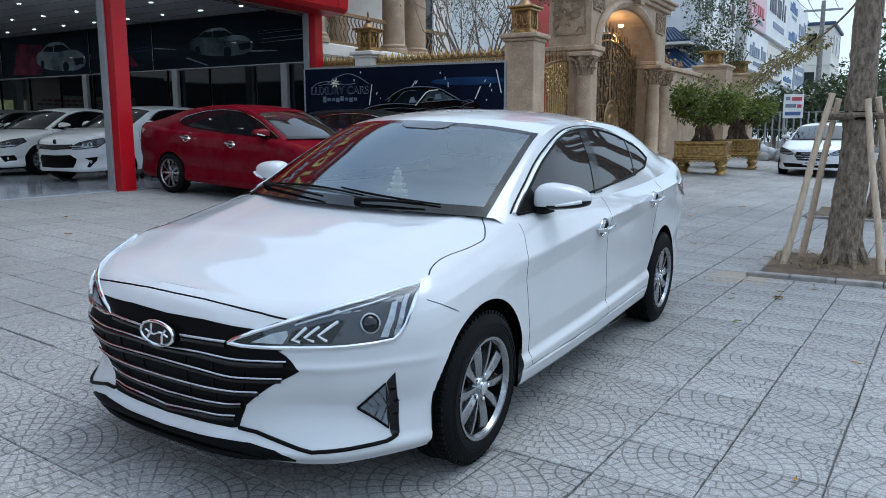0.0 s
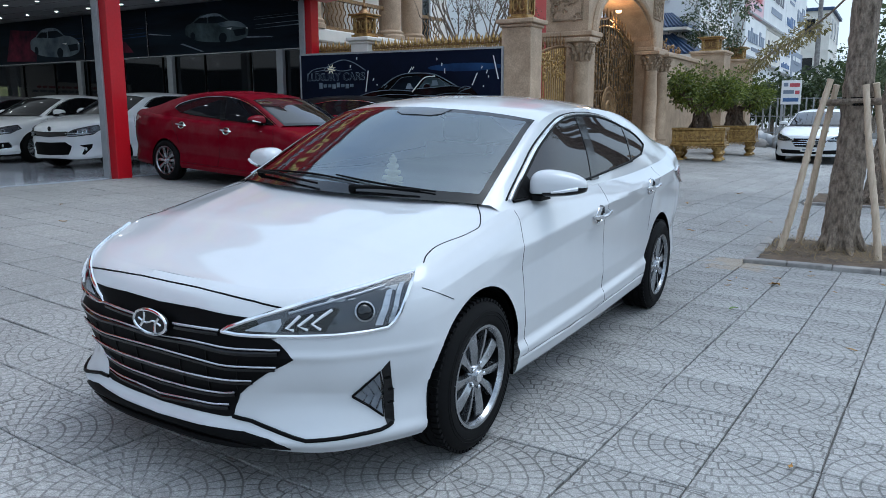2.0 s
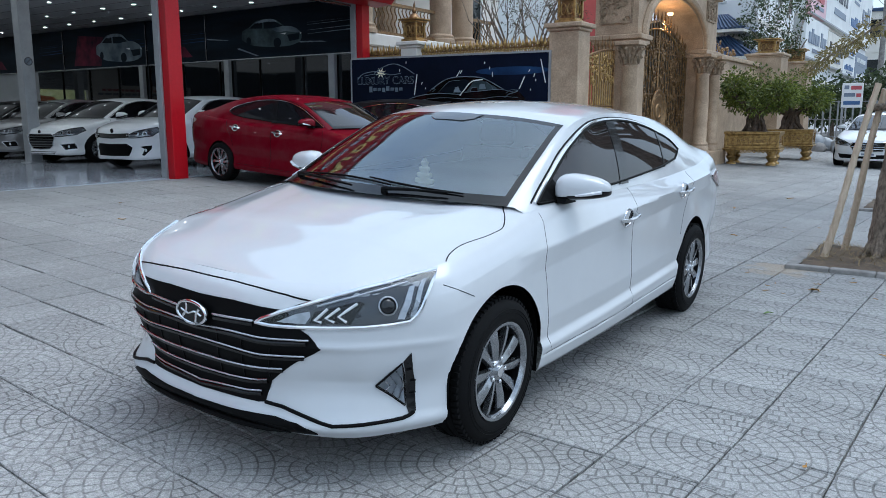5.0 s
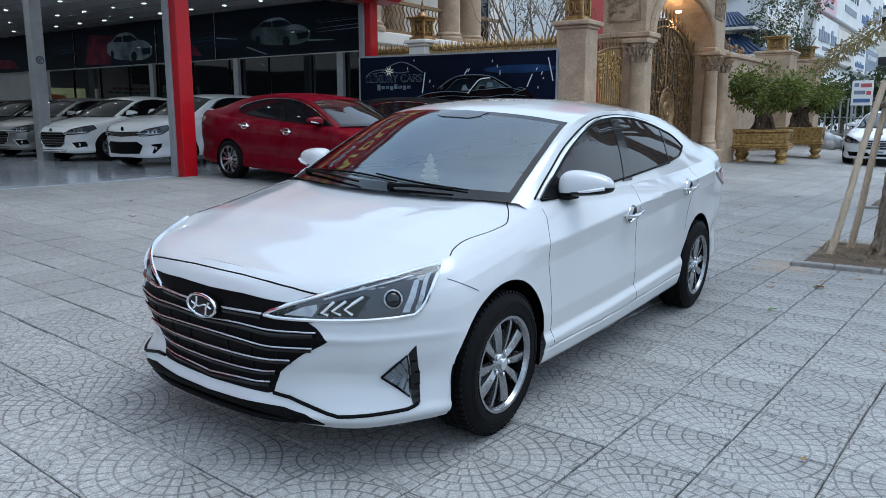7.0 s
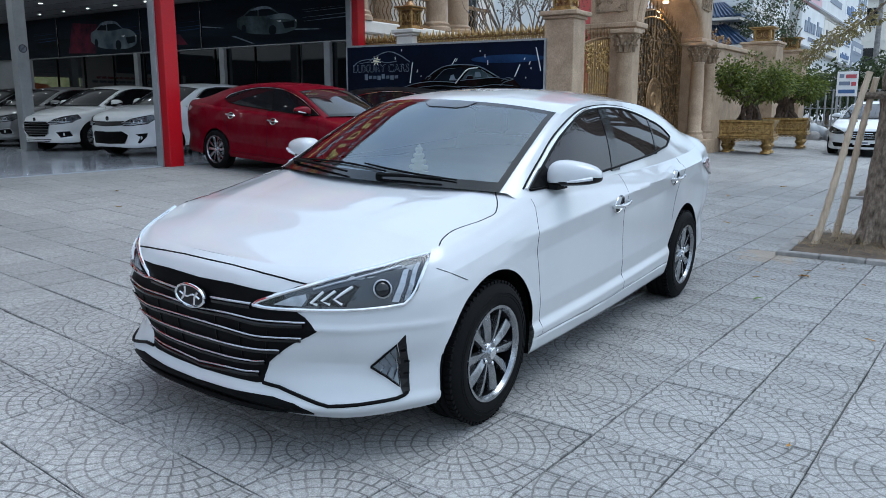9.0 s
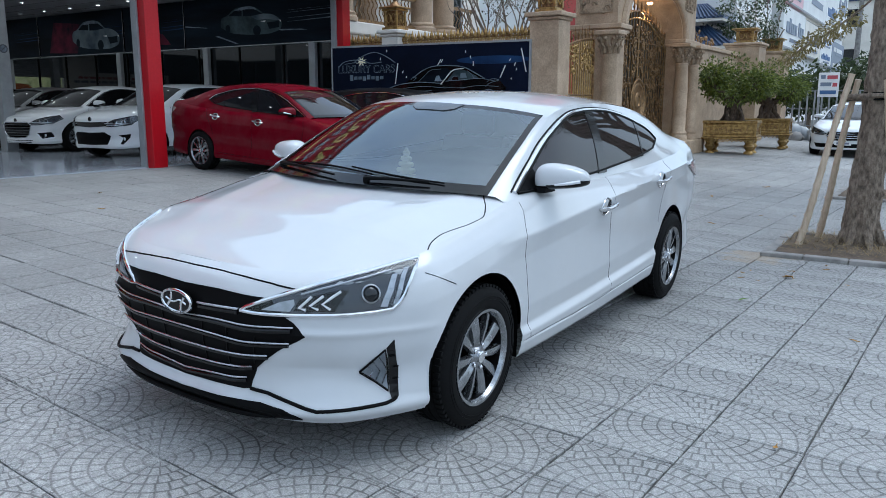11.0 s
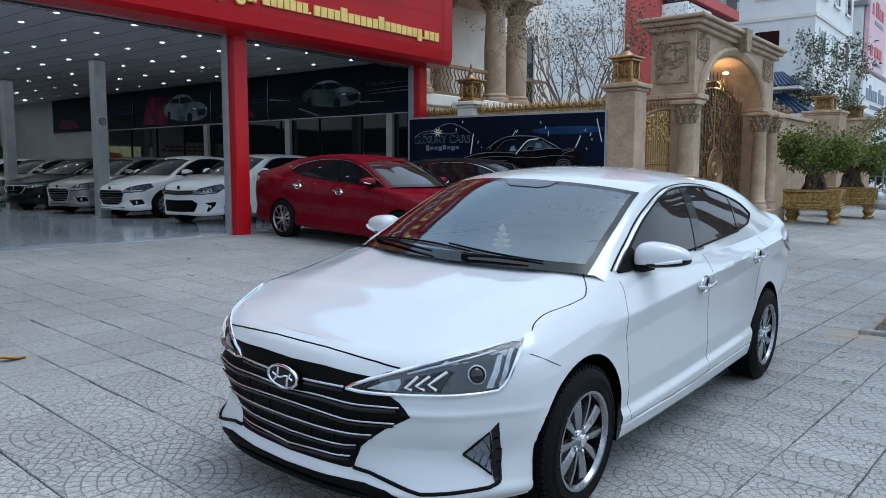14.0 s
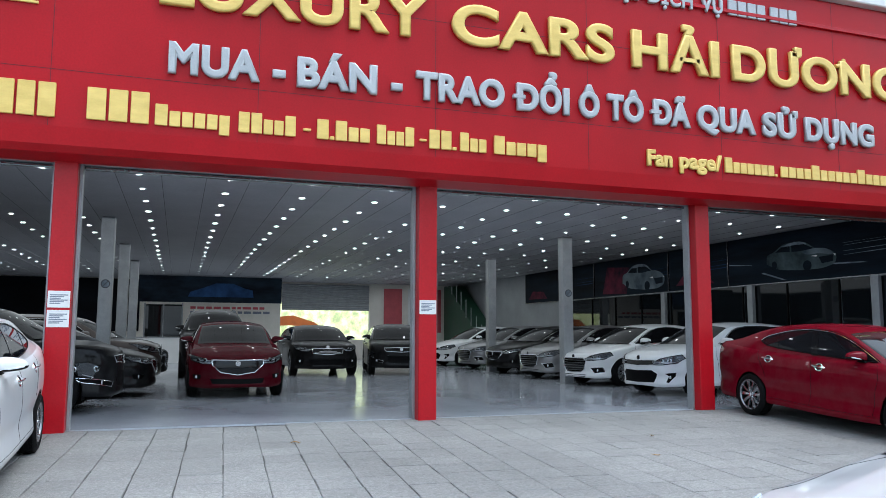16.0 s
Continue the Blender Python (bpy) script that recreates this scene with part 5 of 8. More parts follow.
def flank(y, z, z0, z1):
    """How far the flank lies inside the widest line: shoulder crease, hollow, lower ledge, sill."""
    zc = min(np.interp(y, (.06, .52, 1.48, 2.89), (.785, .805, .875, .975)), z1 - .07)
    zl = np.interp(y, (.2, .51, 1.16, 2.19, 3.0), (.352, .354, .369, .418, .46))
    zs = np.interp(y, (.4, 1.0, 2.1), (.285, .279, .318))
    fold = min(1, max(0, (y - .1) / .35))
    return (1 - fold) * np.interp(z, (z0, z0 + .03, .40, .52, z1 - .17, z1 - .09, z1 - .04, z1), (.030, .012, .004, .0, .006, .024, .054, .10)) + fold * np.interp(z, (z0, z0 + .02, zs - .006, zs, zs + .006, zl - .034, zl + .004, zl + .10, zc - .10, zc, z1 - .045, z1),
                     (.038, .022, .006, .014, .004, .0, .021, .010, .018, .002, .052, .10))


def hood_ridge(x, y):
    """Two long folds of the bonnet that spread towards the windscreen."""
    at = np.interp(y, (-.8, -.4, .3), (.34, .46, .60))
    near = np.clip(1 - np.abs(np.abs(x) - at) / .15, 0, 1)
    fade = np.clip((y + .72) / .75, 0, 1)
    return .010 * near * fade * fade * (3 - 2 * fade) * np.clip((.62 - y) / .3, 0, 1)


HERO_PLAN = [(x + (.022 if y == -.36 else .009 if y == -.2 else 0), y, a, b) for x, y, a, b in SEDAN["plan"]]
HERO = dict(SEDAN, plan=HERO_PLAN, dent=facia_dent, side=flank, ridge=hood_ridge, arch=.371)


def hero_car():
    P = HERO
    lean = math.degrees(math.atan(.0379))
    stand = pose(-1.485, 2.65, .002, 0, lean) @ pose(-.80, 0, 0)
    car = thing("saloon_car", "clean white four-door saloon parked on the stamped paving", "car", stand)
    bm, bvh, panes = shell(P, 400, 84, 137)
    part("body", bm, "white_paint", car, "glossy white painted body", True)
    for n, (arr, keep) in panes.items():
        part(n, mirrored(bmesh.new(), [(arr, keep)]), {"windshield": "windshield", "windshield_border": "gloss_black", "rear_window": "tint"}[n], car, "", True)
    underbody(car, P)
    arch_liners(car, P)
    cabin(car, P)
    side_windows(car, P, bvh, "chrome", "side_tint")
    shut_lines(car, P, bvh, .0013)
    mirrors(car, P, "white_paint", .665, 1.036)
    door_handles(car, P, bvh, ((1.352, .830), (2.345, .903)))
    add_wheels(car, P, .208, 10, False, "pairs")
    # grille
    half = [(0, .668), (.19, .673), (.317, .668), (.43, .668), (.495, .605), (.524, .588), (.570, .540), (.536, .517), (.473, .478), (.405, .423), (.363, .385), (.344, .333), (.340, .301), (.31, .294), (0, .286)]
    grille = part("grille", patch(bvh, "front", half + [(-a, b) for a, b in half[-2:0:-1]], .003, .03), "trim", car, "wide black grille with thin chrome bars", True)
    rows = [[(.10, .606), (.206, .611), (.305, .614)], [(0, .552), (.211, .561), (.336, .557), (.443, .563), (.529, .570)], [(0, .503), (.208, .500), (.33, .495), (.42, .503), (.511, .511)],
            [(0, .434), (.194, .436), (.32, .441), (.426, .453)], [(0, .369), (.175, .374), (.305, .385), (.352, .396)], [(0, .316), (.177, .328), (.267, .332), (.325, .341)]]
    for k, row in enumerate(rows):
        for sd in (1, -1):
            line = [(sd * a, b) for a, b in smooth_line(row, 16)]
            bm = bmesh.new()
            tube(bm, laid(bvh, "front", line, .013), .0050 if k == 0 else .0036, 6)
            part("chrome_bar", bm, "bar_chrome", grille)
            bm = bmesh.new()
            tube(bm, laid(bvh, "front", [(a * .985, b - .013) for a, b in line], .002), .0105, 6)
            part("slat", bm, "gloss_black", grille)
    for x in (-.38, -.25, -.12, .12, .25, .38):
        bm = bmesh.new()
        tube(bm, laid(bvh, "front", [(x, .56 - abs(x) * .1), (x * .95, .33 + abs(x) * .2)], .003), .005, 5)
        part("grille_rib", bm, "trim", grille)
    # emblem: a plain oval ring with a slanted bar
    bm = bmesh.new()
    c, n = cast(bvh, "front", .0, .601)
    c = c + Vector((0, -.030, 0))
    tube(bm, [c + Vector((.086 * math.cos(a), 0, .044 * math.sin(a))) for a in (2 * math.pi * i / 40 for i in range(41))], .0062, 8, False)
    tube(bm, smooth_line([c + Vector((-.050, 0, -.022)), c + Vector((-.030, 0, .004)), c + Vector((-.026, 0, .034))], 8), .006, 6)
    tube(bm, smooth_line([c + Vector((.050, 0, .022)), c + Vector((.030, 0, -.004)), c + Vector((.026, 0, -.034))], 8), .006, 6)
    tube(bm, smooth_line([c + Vector((-.060, 0, .006)), c + Vector((-.02, 0, -.006)), c + Vector((.02, 0, .006)), c + Vector((.060, 0, -.006))], 12), .0045, 6)
    em = part("emblem", bm, "chrome", grille, "oval chrome emblem")
    bm = bmesh.new()
    revolve(bm, [(1, 0), (.96, -.012), (.0001, -.014)], 40, axis="y", close=False)
    for v in bm.verts:
        v.co = Vector((v.co.x * .086, v.co.y + .012, v.co.z * .044)) + c
    part("emblem_plate", bm, "gloss_black", em)
    # headlamps
    lamp = [(.312, .610), (.337, .629), (.426, .667), (.51, .700), (.582, .728), (.644, .750), (.697, .768), (.745, .788), (.787, .803), (.801, .773), (.806, .734), (.805, .681), (.797, .652),
            (.785, .632), (.747, .626), (.685, .622), (.613, .620), (.53, .616), (.437, .611), (.374, .608)]
    for sd, view in ((1, "left"), (-1, "right")):
        turn = (lambda q: list(q)) if sd > 0 else flip_x
        poly = turn(lamp)
        hl = part("headlight", patch(bvh, "front", poly, .002, .025), "lamp_inside", car, "swept headlight with chrome surround", True)
        bm = bmesh.new()
        tube(bm, laid(bvh, "front", poly, .004, closed=True), .0085, 8, False)
        part("chrome_surround", bm, "chrome", hl, "", True)
        def piece(name, pts, mt, lift):
            return part(name, patch(bvh, "front", turn(pts), lift, .02, .004), mt, hl, "", True)
        def stroke(name, pts, mt, lift, r):
            bm = bmesh.new()
            tube(bm, laid(bvh, "front", turn(pts), lift), r, 6)
            return part(name, bm, mt, hl)
        piece("inner_bezel", [(.522, .632), (.533, .672), (.652, .712), (.672, .705), (.650, .634)], "trim", .004)
        piece("inner_reflector", [(.40, .624), (.47, .660), (.515, .672), (.522, .655), (.508, .628)], "lamp_white", .004)
        for k, chev in enumerate(([(.572, .684), (.539, .642), (.562, .638)], [(.608, .688), (.573, .652), (.602, .641)], [(.652, .704), (.611, .660), (.637, .642)])):
            stroke("light_chevron", chev, "lamp_white", .008, .0055)
        stroke("light_line", [(.535, .690), (.60, .715), (.66, .735), (.745, .766)], "lamp_pale", .006, .004)
        piece("light_guide", [(.757, .752), (.768, .757), (.777, .70), (.772, .643), (.757, .645), (.762, .70)], "lamp_pale", .008)
        piece("outer_guide", [(.776, .772), (.786, .775), (.797, .70), (.794, .654), (.783, .645), (.786, .70)], "lamp_pale", .008)
        c, n = cast(bvh, "front", sd * .727, .693)
        bm = bmesh.new()
        q = n.to_track_quat("Z", "Y").to_matrix().to_4x4()
        revolve(bm, [(.036, 0), (.037, .010), (.031, .012), (.028, .004)], 28, close=False)
        bmesh.ops.transform(bm, matrix=Matrix.Translation(c + n * .004) @ q, verts=bm.verts)
        part("projector_ring", bm, "alloy", hl)
        bm = bmesh.new()
        revolve(bm, [(.029, .004), (.026, .010), (.016, .016), (.0001, .018)], 28, close=False)
        bmesh.ops.transform(bm, matrix=Matrix.Translation(c + n * .004) @ q, verts=bm.verts)
        part("projector_lens", bm, "dark_glass", hl, "", True)
        part("lens", patch(bvh, "front", poly, .008, .03, .008), "clear", hl, "", True)
        # fog lamp
        fog = [(.696, .385), (.735, .431), (.770, .473), (.766, .42), (.7615, .37), (.766, .335), (.771, .301), (.735, .342)]
        slot = [(.7735, .478), (.783, .495), (.793, .511), (.7925, .49), (.792, .466), (.789, .44), (.786, .414), (.786, .38), (.787, .342), (.791, .32), (.795, .298), (.799, .277), (.796, .264), (.789, .262), (.7755, .294), (.769, .332), (.764, .37), (.768, .41), (.7725, .446)]
        vent = part("bumper_vent", patch(bvh, "front", turn(slot), .003, .03), "gloss_black", car)
        for z in (.345, .395, .445):
            bm = bmesh.new()
            tube(bm, laid(bvh, "front", turn([(.775, z), (.787, z + .002)]), .006), .0035, 5)
            part("vent_slat", bm, "trim", vent)
        fp = part("fog_light", patch(bvh, "front", turn(fog), .003, .03), "lamp_pale", car, "triangular fog light", True)
        part("fog_lens", patch(bvh, "front", turn(fog), .012, .06), "clear", fp)
        for u in (.3, .55, .8):
            bm = bmesh.new()
            tube(bm, laid(bvh, "front", turn([(.700 + .066 * u, .385 + .075 * u), (.700 + .062 * u + .01, .385), (.700 + .066 * u, .385 - .070 * u)]), .006), .0035, 5)
            part("fog_facet", bm, "chrome", fp)
        bm = bmesh.new()
        tube(bm, laid(bvh, "front", turn(fog), .004, closed=True), .005, 5, False)
        part("fog_rim", bm, "trim", fp)
        # tail lamp and front fender gaps
        tail = [(3.10, .945), (3.34, .968), (3.52, .955), (3.52, .845), (3.40, .84), (3.25, .90)]
        tl = part("tail_light", patch(bvh, view, tail, .006, .04), "tail_red", car, "red and chrome tail light", True)
        bm = bmesh.new()
        tube(bm, laid(bvh, view, tail, .008, closed=True), .006, 5, False)
        part("tail_rim", bm, "chrome", tl)
        bm = bmesh.new()
        side_gap = [(.675, .321), (.717, .27), (.764, .193), (.789, .133), (.784, .059), (.752, -.181), (.766, -.245), (.787, -.292)]
        tube(bm, laid(bvh, "top", [(sd * a, b) for a, b in smooth_line(side_gap, 40)], -.0012), .0032, 5)
        part("hood_side_gap", bm, "trim", car)
        bm = bmesh.new()
        tube(bm, laid(bvh, view, [(-.372, .753), (-.306, .724), (-.223, .687)], .0008), .0016, 5)
        part("bumper_gap", bm, "trim", car)
        bm = bmesh.new()
        prism(bm, [(.335, .16), (.36, .16), (.372, .30), (.365, .40), (.34, .40)], "x", sd * .70, sd * .850)
        part("mud_flap", bm, "rubber", car)
        bm = bmesh.new()
        prism(bm, [(3.035, .17), (3.06, .17), (3.072, .30), (3.065, .38), (3.04, .38)], "x", sd * .70, sd * .845)
        part("mud_flap", bm, "rubber", car)
        bm = bmesh.new()
        trim_line = [(.340, .300), (.412, .295), (.486, .275), (.565, .254), (.605, .245), (.69, .249), (.751, .253), (.776, .256), (.789, .264), (.795, .274)]
        tube(bm, laid(bvh, "front", turn(trim_line), .003), .0075, 6)
        part("bumper_trim", bm, "trim", car, "thin black line along the bumper")
    # hood front gap, chin, wipers
    bm = bmesh.new()
    half = [(.545, .703), (.51, .706), (.406, .719), (.286, .727), (.151, .732), (0, .732)]
    tube(bm, laid(bvh, "front", half + [(-a, b) for a, b in half[-2::-1]], .0), .0036, 5)
    part("hood_gap", bm, "trim", car)
    bm = bmesh.new()
    lip = [(-.46, .204), (-.25, .198), (0, .197), (.25, .198), (.46, .204)]
    pts = [cast(bvh, "front", a, .22)[0] + Vector((0, .004, b - .22)) for a, b in lip]
    tube(bm, smooth_line([tuple(p) for p in pts], 30), [.013 * min(1, .15 + .25 * min(k, 29 - k)) for k in range(30)], 8)
    part("under_lip", bm, "trim", car, "black lip under the bumper", True)
    chin = [(0, .246), (.20, .250), (.324, .255), (.40, .258), (.49, .246), (.54, .224), (.55, .207), (.48, .204), (0, .204)]
    part("chin_spoiler", patch(bvh, "front", chin + [(-a, b) for a, b in chin[-2:0:-1]], .005, .012, .012), "trim", car, "black lower bumper lip", True)
    frit = [(-.13, .92), (.19, .92), (.17, .85), (.12, .815), (-.06, .815), (-.11, .85)]
    part("sensor_patch", patch(bvh, "top", frit, .006, .02, .004), "tint", car, "dark sensor patch at the top of the windscreen")
    for blade, arm in (([(.50, .262), (.33, .215), (.15, .20), (-.02, .215)], [(.13, .135), (.25, .165), (.36, .195), (.44, .225)]),
                       ([(.14, .180), (-.10, .205), (-.36, .255), (-.62, .345)], [(-.60, .315), (-.42, .235), (-.22, .165), (-.06, .130)])):
        wp = new("wiper")
        wp.parent = car
        for n_, line, rr, up in (("blade", blade, [.004, .0055, .0055, .004], .010), ("arm", arm, [.010, .008, .0065, .005], .020)):
            bm = bmesh.new()
            pts = []
            for x, y in line:
                p, n = cast(bvh, "top", x, y)
                pts.append(tuple(p + n * up))
            tube(bm, smooth_line(pts, 16), list(np.interp(np.linspace(0, 3, 16), range(4), rr)), 8)
            part(n_, bm, "trim", wp, "", True)
        p, n = cast(bvh, "top", *arm[0])
        bm = bmesh.new()
        revolve(bm, [(.015, -.01), (.016, .015), (.012, .024), (.0001, .026)], 14, centre=p, close=False)
        part("pivot", bm, "trim", wp, "", True)
    # pale yellow ornament on the dashboard behind the glass
    orn = thing("dashboard_ornament", "small pale yellow layered ornament on the car dashboard", "ornament", stand @ pose(.125, .47, .962) @ Matrix.Scale(1.25, 4))
    bm = bmesh.new()
    for k in range(5):
        w = .055 - .010 * k
        box(bm, -w, -.012, .02 + k * .024, w, .012, .040 + k * .024, .006)
        box(bm, -w * .5, -.010, .03 + k * .024, w * .5, .010, .052 + k * .024, .006)
    part("tiers", bm, "pool", orn)
    part("foot", boxes((-.05, -.03, 0, .05, .03, .022), bev=.006), "pool", orn)
    return car


hero_car()
# ---- the other cars ----
def plain_car(name, label, P, paint_key, m, style, rim=(.20, 10, False, "pairs"), chrome="chrome", res=(110, 22, 65), group="", roof_bars=False):
    """A parked car: shell, glass, lamps, grille, mirrors, handles and wheels."""
    car = thing(name, label, "car", m, group)
    bm, bvh, panes = shell(P, *res)
    part("body", bm, paint_key, car, "", True)
    for n, (arr, keep) in panes.items():
        part(n, mirrored(bmesh.new(), [(arr, keep)]), {"windshield": "tint" if m.translation.x > -11 else "shade_glass", "windshield_border": "gloss_black", "rear_window": "tint"}[n], car, "", True)
    underbody(car, P)
    arch_liners(car, P)
    side_windows(car, P, bvh, chrome, "shade_glass")
    shut_lines(car, P, bvh)
    mirrors(car, P, paint_key, P["glass"][0][0] + (.20 if "sail" in P else .08), P["glass"][0][1] + .058)
    belt = P["glass"][-1][1]
    door_handles(car, P, bvh, ((P["door_y"][1] - .14, belt - .135), (P["door_y"][2] - .14, belt - .09)))
    add_wheels(car, P, *rim)
    zt, zb, hw = P["plan"][0][3], P["plan"][0][2], max(p[0] for p in P["plan"])
    h = zt - zb
    f = lambda pts: [(a * hw, zb + b * h) for a, b in pts]
    sym = lambda pts: f(pts) + [(-a, b) for a, b in f(pts)[::-1] if abs(a) > 1e-6]
    g = part("grille", patch(bvh, "front", sym(style["grille"]), .004, .05), "gloss_black", car, "", True)
    bm = bmesh.new()
    tube(bm, laid(bvh, "front", sym(style["grille"]), .008, closed=True), style.get("frame", .008), 6, False)
    part("grille_frame", bm, style.get("frame_mat", "chrome"), g)
    for z in style.get("bars", ()):
        wd = np.interp(z, sorted(q[1] for q in style["grille"]), [q[0] for q in sorted(style["grille"], key=lambda q: q[1])])
        bm = bmesh.new()
        tube(bm, laid(bvh, "front", [(-wd * hw * .95, zb + z * h), (0, zb + z * h), (wd * hw * .95, zb + z * h)], .010), .006, 5)
        part("grille_bar", bm, style.get("bar_mat", "chrome"), g)
    bm = bmesh.new()
    c, n = cast(bvh, "front", 0, zb + h * style.get("badge", .82))
    revolve(bm, [(.05, -.012), (.042, -.02), (.0001, -.02)], 20, axis="y", centre=c, close=False)
    part("badge", bm, "chrome", g)
    if "lower" in style:
        part("lower_intake", patch(bvh, "front", sym(style["lower"]), .004, .06), "trim", car, "", True)
    for sd, view in ((1, "left"), (-1, "right")):
        fl = (lambda q: q) if sd > 0 else flip_x
        poly = fl(f(style["lamp"]))
        hl = part("headlight", patch(bvh, "front", poly, .004, .03), "lamp_inside", car, "clear headlight", True)
        cx, cz = np.mean(poly, axis=0)
        for dx in (-.05, .06):
            c, n = cast(bvh, "front", cx + dx * sd, cz + abs(dx) * .1)
            bm = bmesh.new()
            q = n.to_track_quat("Z", "Y").to_matrix().to_4x4()
            revolve(bm, [(.040, 0), (.042, .010), (.034, .012), (.030, .004), (.0001, .010)], 18, close=False)
            bmesh.ops.transform(bm, matrix=Matrix.Translation(c + n * .004) @ q, verts=bm.verts)
            part("projector", bm, "chrome", hl, "", True)
            bm = bmesh.new()
            revolve(bm, [(.027, .006), (.022, .014), (.0001, .018)], 14, close=False)
            bmesh.ops.transform(bm, matrix=Matrix.Translation(c + n * .006) @ q, verts=bm.verts)
            part("bulb_lens", bm, "dark_glass", hl, "", True)
        bm = bmesh.new()
        tube(bm, laid(bvh, "front", poly, .006, closed=True), .006, 5, False)
        part("lamp_rim", bm, "trim", hl)
        bm = bmesh.new()
        low_edge = [p for p in poly if p[1] <= cz + .01]
        tube(bm, laid(bvh, "front", [(a * .98, b + .018) for a, b in low_edge], .008), .007, 6)
        part("light_strip", bm, "lamp_white", hl)
        part("lens", patch(bvh, "front", poly, .026, .05, .02), "clear", hl, "", True)
        if "fog" in style:
            fp = fl(f(style["fog"]))
            fg = part("fog_surround", patch(bvh, "front", fp, .004, .05), "trim", car, "", True)
            c, n = cast(bvh, "front", *np.mean(fp, axis=0))
            bm = bmesh.new()
            revolve(bm, [(.032, -.004), (.028, -.016), (.0001, -.018)], 16, axis="y", centre=c, close=False)
            part("fog_light", bm, "lamp_white", fg)
            if style.get("fog_chrome"):
                bm = bmesh.new()
                tube(bm, laid(bvh, "front", fp, .007, closed=True), .007, 5, False)
                part("fog_rim", bm, "chrome", fg)
        y1, zr = P["plan"][-1][1], P["plan"][-1][3]
        tail = [(y1 - .40, zr - .12), (y1 - .16, zr - .05), (y1 - .07, zr - .06), (y1 - .07, zr - .20), (y1 - .2, zr - .22)]
        part("tail_light", patch(bvh, view, tail, .006, .06), "tail_red", car, "", True)
    # small plain number plate without characters
    if style.get("plate"):
        c, n = cast(bvh, "front", 0, zb + .30 * h)
        pl = part("number_plate", boxes((-.20, c.y - .030, c.z - .05, .20, c.y - .012, c.z + .05), bev=.004), "paper", car, "plain white plate")
        part("text_bar", boxes((-.15, c.y - .033, c.z - .025, .15, c.y - .0305, c.z + .025)), "ink", pl)
    if roof_bars:
        for sd in (1, -1):
            bm = bmesh.new()
            pts = [cast(bvh, "top", sd * .56, y)[0] + Vector((0, 0, dz)) for y, dz in ((1.2, .0), (1.3, .05), (2.0, .06), (2.8, .05), (2.95, 0))]
            tube(bm, pts, .016, 6)
            part("roof_bar", bm, "alloy", car)
    return car


LAMP_SLIM = [(.50, .80), (.66, .90), (.93, 1.02), (.90, .84), (.72, .74), (.54, .74)]
LAMP_BIG = [(.46, .76), (.62, .90), (.90, 1.04), (.95, .92), (.88, .76), (.66, .70), (.50, .70)]
STY_WIDE = dict(grille=[(0, .82), (.50, .84), (.48, .72), (0, .68)], frame=.006, frame_mat="gloss_black", lower=[(0, .50), (.44, .52), (.56, .40), (.48, .12), (0, .10)],
               lamp=LAMP_BIG, fog=[(.70, .42), (.86, .46), (.84, .34), (.76, .12), (.72, .14), (.76, .34)], badge=.93)
STY_BARRED = dict(grille=[(0, .80), (.40, .80), (.50, .70), (.42, .34), (.30, .22), (0, .20)], frame=.012, bars=(.70, .60, .50, .40, .30), bar_mat="dark_alloy", lamp=LAMP_BIG,
                  fog=[(.60, .40), (.84, .44), (.86, .22), (.70, .18)], fog_chrome=True, lower=[(0, .12), (.5, .12), (.45, .03), (0, .03)], badge=.87)
STY_WINGED = dict(grille=[(0, .84), (.52, .86), (.50, .70), (.34, .48), (0, .40)], frame=.014, bars=(.60,), bar_mat="gloss_black", lamp=LAMP_SLIM,
                 fog=[(.72, .40), (.88, .42), (.86, .26), (.74, .26)], lower=[(0, .26), (.55, .28), (.50, .12), (0, .10)], badge=.74)
STY_SUV = dict(grille=[(0, .86), (.46, .88), (.44, .66), (0, .60)], frame=.012, bars=(.80, .74, .68), lamp=LAMP_SLIM, fog=[(.66, .40), (.88, .44), (.86, .22), (.70, .20)],
               lower=[(0, .40), (.56, .40), (.48, .14), (0, .14)], badge=.92)
STY_SHIELD = dict(grille=[(0, .86), (.55, .84), (.50, .70), (0, .66)], frame=.010, lamp=[(.80, .62), (.90, .72), (.96, .70), (.94, .44), (.86, .38)],
              fog=[(.55, .28), (.95, .40), (.92, .30), (.60, .18)], fog_chrome=True, lower=[(0, .50), (.45, .52), (.40, .20), (0, .16)], badge=.78)
STY_CLASSIC = dict(grille=[(0, .84), (.40, .84), (.46, .68), (.36, .44), (0, .42)], frame=.012, bars=(.74, .64, .54), lamp=LAMP_BIG, lower=[(0, .26), (.80, .30), (.72, .10), (0, .10)], badge=.64, plate=True)
STY_SLIM = dict(grille=[(0, .80), (.42, .82), (.46, .70), (0, .64)], frame=.008, lamp=LAMP_SLIM, fog=[(.70, .42), (.90, .48), (.86, .20), (.74, .18)], lower=[(0, .42), (.60, .44), (.50, .14), (0, .12)], badge=.88)


def parked(x, y, heading, z=None):
    """Pose of a car whose front axle stands at x, y and whose nose points along heading (degrees from +x towards +y)."""
    return pose(x, y, ground_z(x) if z is None else z, 0, 0, heading + 90)


def tilted(x, y, heading):
    """The same on the climbing part of the forecourt, both axles on the ground."""
    h = radians(heading)
    xr = x - 2.7 * math.cos(h)
    pitch = math.degrees(math.atan2(ground_z(x) - ground_z(xr), 2.7))
    return pose(x, y, ground_z(x), 0, 0, heading + 90) @ pose(0, 0, 0, -pitch)


